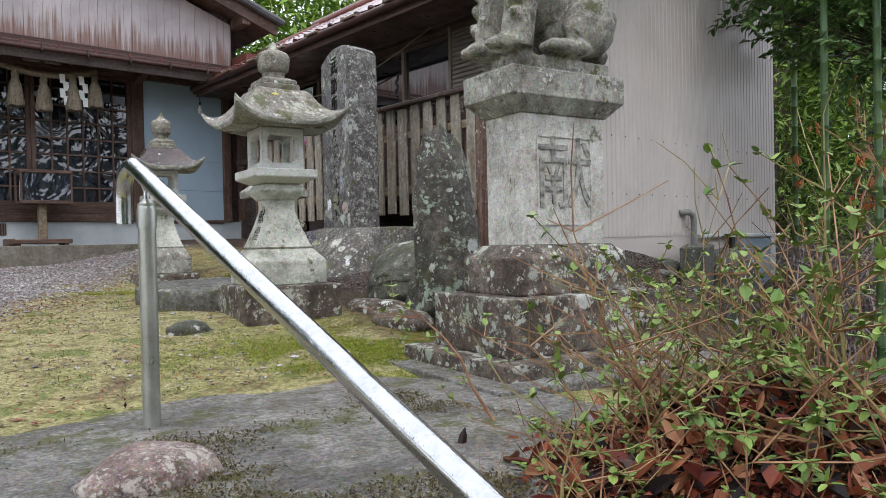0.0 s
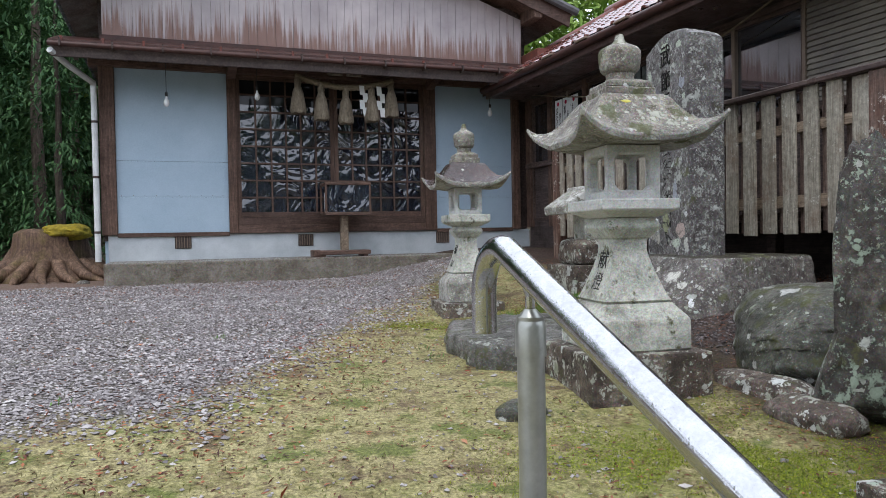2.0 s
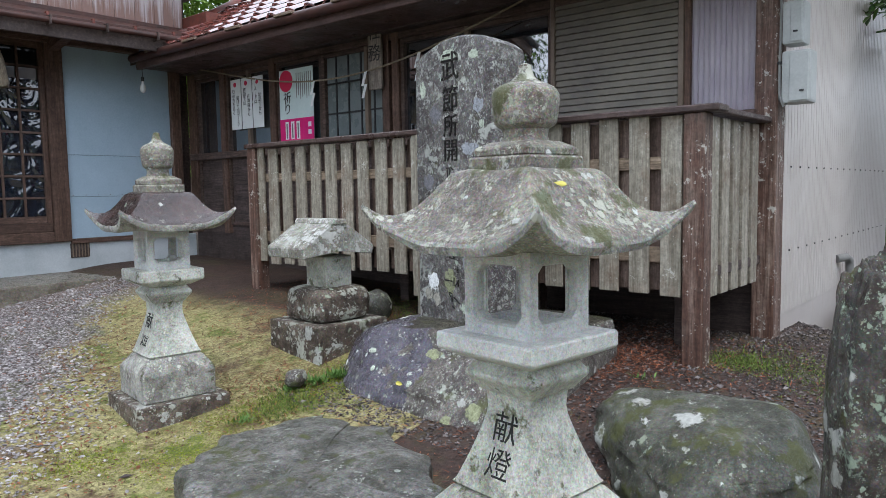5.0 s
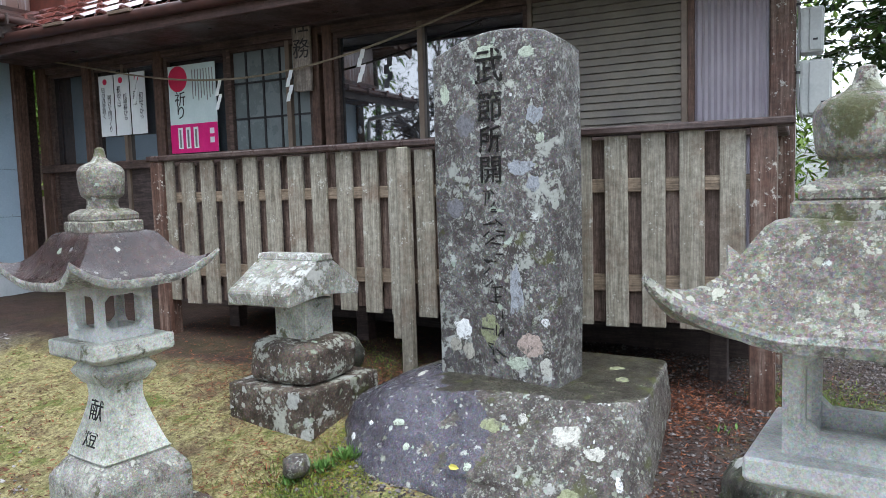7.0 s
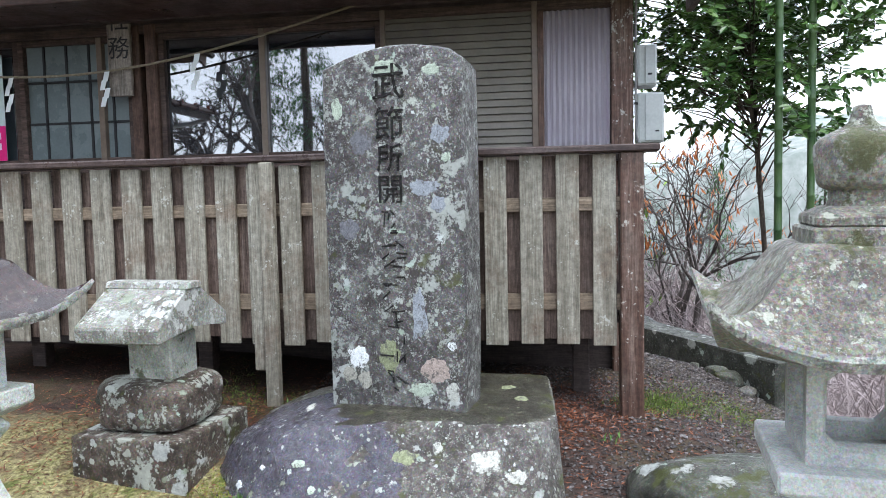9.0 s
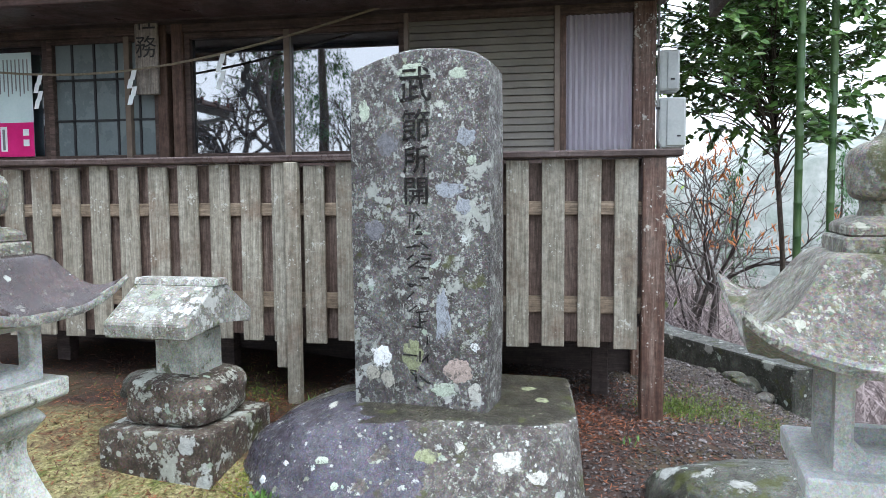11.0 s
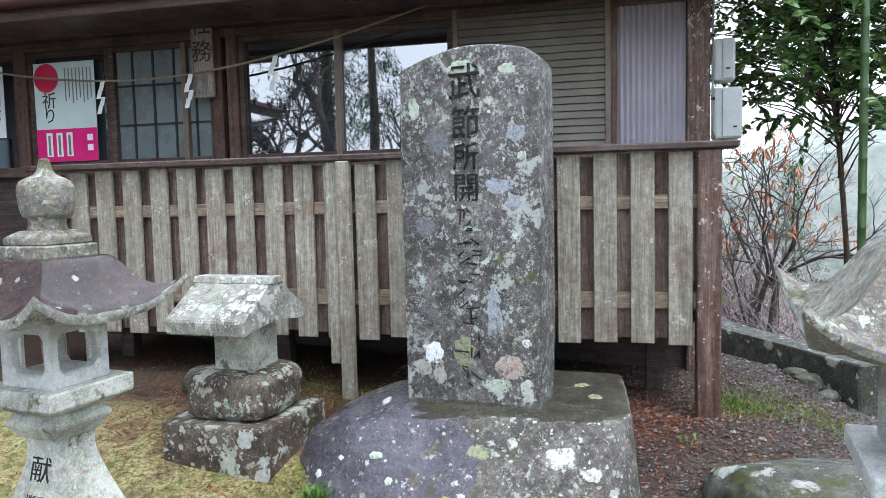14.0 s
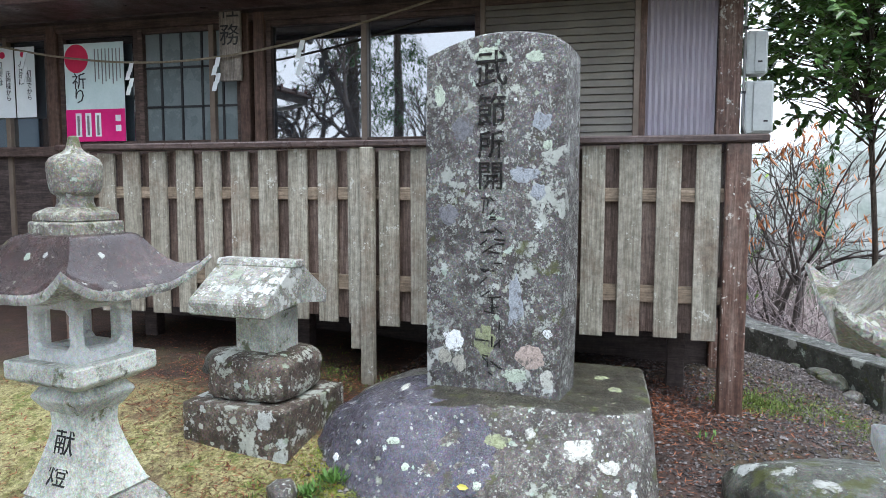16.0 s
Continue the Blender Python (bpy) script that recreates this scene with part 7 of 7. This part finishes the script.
# ---- bush by the hand rail ----
bush = thing("bush", "straggly red-stemmed bush with fresh small green leaves", "bush")
rng = random.Random(17)
for k in range(92):
    b = Vector((2.64 + rng.gauss(0, 0.38), 0.62 + rng.gauss(0, 0.3), -0.62))
    d = Vector((rng.gauss(-0.05, 0.42), rng.gauss(0.0, 0.35), 1)).normalized()
    L = rng.uniform(0.5, 1.0) * (0.75 if b.x < 2.4 else 1.0)
    pts = [b]
    for j in range(7):
        d = (d + Vector((rng.gauss(0, 0.17), rng.gauss(0, 0.17), rng.gauss(0, 0.1)))).normalized()
        pts.append(pts[-1] + d * L / 7)
    if min(p.x for p in pts) < 1.76:
        continue
    bm = bmesh.new()
    r0 = rng.choice((0.004, 0.005, 0.006, 0.009))
    tube(bm, pts, [r0 * (1 - j / 9) for j in range(8)], 5, False)
    v, f = [], []
    leafy = rng.random() < 0.72
    for j in range(2, 8):
        for _ in range(rng.randint(1, 3)):
            e = (d + Vector((rng.gauss(0, 0.9), rng.gauss(0, 0.9), rng.gauss(0, 0.5)))).normalized()
            l2 = rng.uniform(0.06, 0.2)
            q = pts[j] + e * l2
            q2 = q + (e + Vector((rng.gauss(0, 0.4), rng.gauss(0, 0.4), 0.2))).normalized() * l2 * 0.7
            if q2.x < 1.74:
                continue
            tube(bm, [pts[j], q, q2], [0.0024, 0.0018, 0.0012], 3, False)
            for p in (q, q2, pts[j].lerp(q, 0.5), q.lerp(q2, 0.5)):
                if leafy and rng.random() < 0.55 and p.z > -0.42:
                    for _ in range(rng.randint(2, 5)):
                        leaf_oval(v, f, p, Vector((rng.gauss(0, 1), rng.gauss(0, 1), rng.gauss(0.2, 0.6))).normalized(), Vector((0, 0, 1)), rng.uniform(0.015, 0.034), rng.uniform(0.012, 0.022))
    stem = part("stem", bm, rng.choice(("redtwig", "redtwig", "tantwig")), bush)
    if v:
        o = pydata("leaf_spray", v, f, "bushleaf")
        o.parent = stem
        tagged(o, "", "", "", "stuff")
v, f = [], []
for _ in range(5200):
    x, y = 2.48 + rng.gauss(0, 0.42), 0.72 + rng.gauss(0, 0.3)
    if x < 1.74:
        continue
    h = 0.28 * math.exp(-((x - 2.5) ** 2 + (y - 0.6) ** 2) / 0.25)
    big = rng.random() < 0.3
    leaf_oval(v, f, Vector((x, y, -0.6 + h * rng.random() ** 0.4 + 0.15)), Vector((rng.gauss(0, 1), rng.gauss(0, 1), rng.gauss(0, 0.6))).normalized(), Vector((rng.gauss(0, 1), rng.gauss(0, 1), 1)), rng.uniform(0.05, 0.1) if big else rng.uniform(0.02, 0.055), rng.uniform(0.025, 0.05) if big else rng.uniform(0.008, 0.022), 0.4)
o = pydata("dead_leaves", v, f, "dead")
tagged(o, "heap of wet dead leaves under the bush", "leaves", "", "stuff")
# dry straw-like stalks among the dead leaves
v, f = [], []
for _ in range(1500):
    x, y = 2.35 + rng.gauss(0, 0.4), 0.95 + rng.gauss(0, 0.28)
    if x < 1.76:
        continue
    h = 0.25 * math.exp(-((x - 2.5) ** 2 + (y - 0.7) ** 2) / 0.25)
    leaf_quad(v, f, Vector((x, y, -0.55 + h + rng.uniform(0, 0.1))), Vector((rng.gauss(-0.3, 0.7), rng.gauss(0.1, 0.7), rng.gauss(0, 0.4))).normalized(), Vector((0, 0, 1)), rng.uniform(0.08, 0.24), rng.uniform(0.002, 0.005))
o = pydata("dry_stalks", v, f, "drystalk")
tagged(o, "tangle of dry red-brown and tan stalks", "stalks", "", "stuff")
solid("mound", rough_rock((1.7, 1.2, 0.5), 16.3, 0.1, 2.4, 4), "soilmat", "dark soil mound under the bush", "mound", "", "structure", pose(2.78, 0.6, -0.7), 60)
solid("broken_stone", rough_rock((0.3, 0.12, 0.07), 19.1, 0.1, 4, 3), "pedestal", "pale broken stone lying by the bush", "stone", "", "", pose(2.95, 0.45, -0.25, 0, 8, -20), 40)

# ---- old stump ----
sp = thing("tree_stump", "rotting tree stump overgrown with yellow moss", "stump")
bm = bmesh.new()
rings = []
for z, r in ((-0.2, 0.95), (0.05, 0.75), (0.25, 0.5), (0.45, 0.42), (0.62, 0.4), (0.66, 0.3)):
    rings.append([(-0.75 + (r + 0.16 * noise.noise(Vector((math.cos(a) * 2, math.sin(a) * 2, z)))) * math.cos(a) * (1 + 0.2 * math.sin(5 * a) * (z < 0.3)), 12.3 + r * math.sin(a), z + 0.07 * noise.noise(Vector((a * 2, z * 5, 1)))) for a in (2 * math.pi * k / 32 for k in range(32))])
part("stump", loft(bm, rings), "stumpwood", sp, "", 60)
o = part("moss_cap", rough_rock((0.62, 0.5, 0.22), 15.4, 0.2, 2.4, 4), "yellowmoss", sp, "yellow-green moss cushion", 60)
o.location = (-0.52, 12.15, 0.64)
for k in range(9):
    a = 3.4 + 0.33 * k
    bm = bmesh.new()
    tube(bm, [(-0.75 + 0.5 * math.cos(a), 12.3 + 0.5 * math.sin(a), 0.2), (-0.75 + 0.8 * math.cos(a), 12.3 + 0.85 * math.sin(a), 0.06), (-0.75 + 1.2 * math.cos(a + 0.1), 12.3 + 1.3 * math.sin(a + 0.1), -0.05)], [0.1, 0.07, 0.02], 7)
    part("root", bm, "stumpwood", sp, "", 60)


# ---- small cover on the ground ----
def gravel_mask(x, y):
    w = 1.6 * noise.fractal(Vector((x * 0.8, y * 0.8, 4)), 1, 2, 4) * 0.35
    return min(0.62 * y - x - 1.6, (y - 4.05) * 0.9) + w


PAVE = ((-1.2, 0.9), (2.75, 0.9), (2.85, 2.0), (2.55, 2.5), (2.0, 2.66), (1.4, 2.82), (0.5, 2.9), (-1.2, 3.0))


def on_pave(x, y):
    inside, j = False, len(PAVE) - 1
    for i in range(len(PAVE)):
        (xi, yi), (xj, yj) = PAVE[i], PAVE[j]
        if (yi > y) != (yj > y) and x < (xj - xi) * (y - yi) / (yj - yi) + xi:
            inside = not inside
        j = i
    return inside


rng = random.Random(77)
OCT = ((1, 0, 0), (0, 1, 0), (-1, 0, 0), (0, -1, 0), (0, 0, 1), (0, 0, -1))
OF = ((0, 1, 4), (1, 2, 4), (2, 3, 4), (3, 0, 4), (1, 0, 5), (2, 1, 5), (3, 2, 5), (0, 3, 5))


def pebbles(name, label, count, spot, size, mat="pebble"):
    vs, fs = [], []
    for _ in range(count):
        xy = spot()
        if xy is None:
            continue
        x, y = xy
        i = len(vs)
        a = rng.uniform(0, 6.28)
        r = rng.uniform(*size) * (1.6 if rng.random() < 0.07 else 1)
        c, s = math.cos(a), math.sin(a)
        ex, ey, ez = r * rng.uniform(0.8, 1.4), r * rng.uniform(0.6, 1.0), r * rng.uniform(0.4, 0.7)
        z = gz(x, y) + ez * 0.45
        for px, py, pz in OCT:
            px, py, pz = px * ex * rng.uniform(0.75, 1.2), py * ey * rng.uniform(0.75, 1.2), pz * ez
            if pz == 0:
                pz = rng.uniform(-0.4, 0.5) * ez
            vs.append((x + c * px - s * py, y + s * px + c * py, z + pz))
        fs += [tuple(i + q for q in t) for t in OF]
    o = pydata(name, vs, fs, mat)
    tagged(o, label, "gravel", "", "stuff")


def yard_gravel():
    y = 3.4 + 6.9 * rng.random() ** 1.35
    x = rng.uniform(-2.2, 4.6)
    fade = min(1, (x + 2.2) / 1.2) * min(1, (y - 3.4) / 0.9)
    return (x, y) if gravel_mask(x, y) > rng.gauss(0.1, 0.18) and rng.random() < fade else None


def soil_gravel():
    x, y = rng.uniform(3.6, 7.6), rng.uniform(2.9, 6.2)
    if x > 6.2 and y > 4.2:
        return None
    return (x, y)


pebbles("gravel", "loose grey wet gravel before the hall", 80000, yard_gravel, (0.006, 0.014))
pebbles("dark_gravel", "dark wet gravel and soil by the fence", 34000, soil_gravel, (0.005, 0.012), "darkpebble")


def cards(name, label, count, spot, length, width, mat, upright):
    vs, fs = [], []
    for _ in range(count):
        xy = spot()
        if xy is None:
            continue
        x, y = xy
        p = Vector((x, y, (max(gz(x, y), -0.4) if on_pave(x, y) else gz(x, y)) + rng.uniform(0, 0.006)))
        d = Vector((rng.gauss(0, 1), rng.gauss(0, 1), abs(rng.gauss(0, 1)) * upright)).normalized()
        leaf_quad(vs, fs, p, d, Vector((rng.gauss(0, 0.3), rng.gauss(0, 0.3), 1)), rng.uniform(*length), rng.uniform(*width))
    o = pydata(name, vs, fs, mat)
    tagged(o, label, "ground cover", "", "stuff")


def lawn():
    y = 2.5 + 6.5 * rng.random() ** 1.5
    x = rng.uniform(-1.8, 4.2)
    return None if gravel_mask(x, y) > rng.gauss(0.0, 0.25) or on_pave(x, y) or x > 3.1 + 1.2 * (y > 5.2) + rng.gauss(0, 0.2) or noise.fractal(Vector((x * 1.9, y * 1.9, 3)), 1, 2, 4) < rng.gauss(-0.12, 0.1) else (x, y)


def lawn_bits():
    x, y = rng.uniform(-1.2, 3.2), 2.7 + 5 * rng.random() ** 1.4
    return None if on_pave(x, y) else (x, y)


def mossy():
    x, y = rng.gauss(2.75, 0.42), rng.gauss(2.95, 0.36)
    return None if on_pave(x, y) or noise.fractal(Vector((x * 2.6, y * 2.6, 8)), 1, 2, 4) < rng.gauss(-0.1, 0.1) else (x, y)


def landing():
    x, y = rng.uniform(0.6, 2.5), rng.uniform(1.0, 2.75)
    return (x, y) if noise.fractal(Vector((x * 1.6, y * 1.6, 6)), 1, 2, 4) + 0.5 * (1.85 - y) > rng.gauss(0.2, 0.1) else None


def moss_right():
    x, y = rng.choice(((2.9, 6.0), (3.7, 6.1), (2.55, 6.3), (4.0, 6.0), (3.35, 6.2), (4.15, 6.1)))
    return (x + rng.gauss(0, 0.16), y + rng.gauss(0, 0.12))


def moss_patch():
    x, y = rng.uniform(-1.5, 4.2), 2.6 + 5.5 * rng.random() ** 1.3
    if on_pave(x, y) or gravel_mask(x, y) > 0 or noise.noise(Vector((x * 1.4, y * 1.4, 9))) < 0.16:
        return None
    return (x, y)


def littered():
    return (rng.uniform(3.1, 6.0), rng.uniform(2.8, 8.5))


def drift():
    a, c, r = rng.choice(((4.95, 4.7, 0.18), (4.9, 4.75, 0.3), (5.2, 4.5, 0.3), (5.3, 5.0, 0.4), (3.75, 6.35, 0.25), (4.9, 6.2, 0.3), (4.8, 6.4, 0.2), (4.5, 7.2, 0.3)))
    return (a + rng.gauss(0, r), c + rng.gauss(0, r))


def fence_grass():
    a, c, r = rng.choice(((5.6, 3.85, 0.22), (5.35, 4.1, 0.1), (5.3, 4.15, 0.12), (4.95, 6.0, 0.14), (5.0, 6.55, 0.2), (5.2, 7.0, 0.25), (4.9, 5.7, 0.12), (3.75, 6.12, 0.16), (3.55, 6.05, 0.1), (5.4, 3.6, 0.2)))
    return (a + rng.gauss(0, r), c + rng.gauss(0, r))


def yard_edge():
    x, y = rng.uniform(-1.5, 4.5), rng.gauss(9.6, 0.4)
    if rng.random() < 0.55:
        y = rng.uniform(3.5, 9)
        x = 0.62 * y - 1.6 + rng.gauss(0, 0.35)
    return (x, y) if y < 10.2 else None


def sparse():
    x, y = rng.uniform(-1.2, 3.4), 2.6 + 7 * rng.random() ** 1.4
    return (x, y)


pebbles("lawn_pebbles", "small pebbles scattered over the lawn", 1800, lawn_bits, (0.005, 0.013))
cards("lawn", "short wet pale moss and grass", 36000, lawn, (0.01, 0.03), (0.002, 0.005), "blade", 1.0)
cards("moss", "bright green moss by the pedestal", 62000, mossy, (0.005, 0.012), (0.003, 0.005), "mossgreen", 0.8)
cards("moss", "bright green moss round the stones", 15000, moss_right, (0.006, 0.014), (0.003, 0.005), "mossgreen", 1.2)
cards("moss", "green grass and moss along the fence", 8000, fence_grass, (0.015, 0.045), (0.003, 0.007), "fencegrass", 1.0)
cards("moss", "patches of green moss in the lawn", 17000, moss_patch, (0.008, 0.02), (0.003, 0.006), "mosspatch", 1.2)
cards("moss", "olive moss film on the concrete landing", 70000, landing, (0.006, 0.016), (0.003, 0.007), "dullmoss", 0.7)
cards("litter", "red-brown cedar litter on the soil", 16000, littered, (0.015, 0.05), (0.003, 0.007), "litter", 0.15)
cards("litter", "scattered brown leaf bits on the lawn", 9000, sparse, (0.01, 0.04), (0.004, 0.012), "litter", 0.15)
cards("litter", "drifts of red-brown cedar twigs by the posts", 12000, drift, (0.015, 0.055), (0.003, 0.007), "litter", 0.2)
cards("litter", "red-brown leaf bits along the gravel", 7000, yard_edge, (0.012, 0.04), (0.005, 0.014), "litter", 0.2)
cards("fallen_leaves", "a few fallen broad leaves", 60, sparse, (0.04, 0.07), (0.018, 0.028), "dead", 0.1)


def weed_tuft(x, y, n, h):
    vs, fs = [], []
    for _ in range(n):
        d = Vector((rng.gauss(0, 0.7), rng.gauss(0, 0.7), 1)).normalized()
        p = Vector((x + rng.gauss(0, 0.03), y + rng.gauss(0, 0.03), gz(x, y)))
        leaf_quad(vs, fs, p + d * h * 0.3, (d + Vector((rng.gauss(0, 0.5), rng.gauss(0, 0.5), 0))).normalized(), Vector((0, 0, 1)), h * rng.uniform(0.5, 1), h * 0.2)
    o = pydata("weed", vs, fs, "weed")
    tagged(o, "small fresh green weed tuft", "weed", "weeds", "stuff")


for x, y, n, h in ((3.85, 6.12, 80, 0.06), (3.95, 6.05, 80, 0.07), (3.7, 6.2, 60, 0.05), (2.45, 4.75, 26, 0.05), (2.25, 4.9, 16, 0.04), (2.3, 5.2, 14, 0.04), (5.0, 5.6, 20, 0.06), (4.9, 6.15, 24, 0.08), (4.7, 4.45, 18, 0.05), (1.15, 6.2, 12, 0.04), (0.4, 4.6, 12, 0.04), (3.3, 6.1, 40, 0.05)):
    weed_tuft(x, y, n, h)
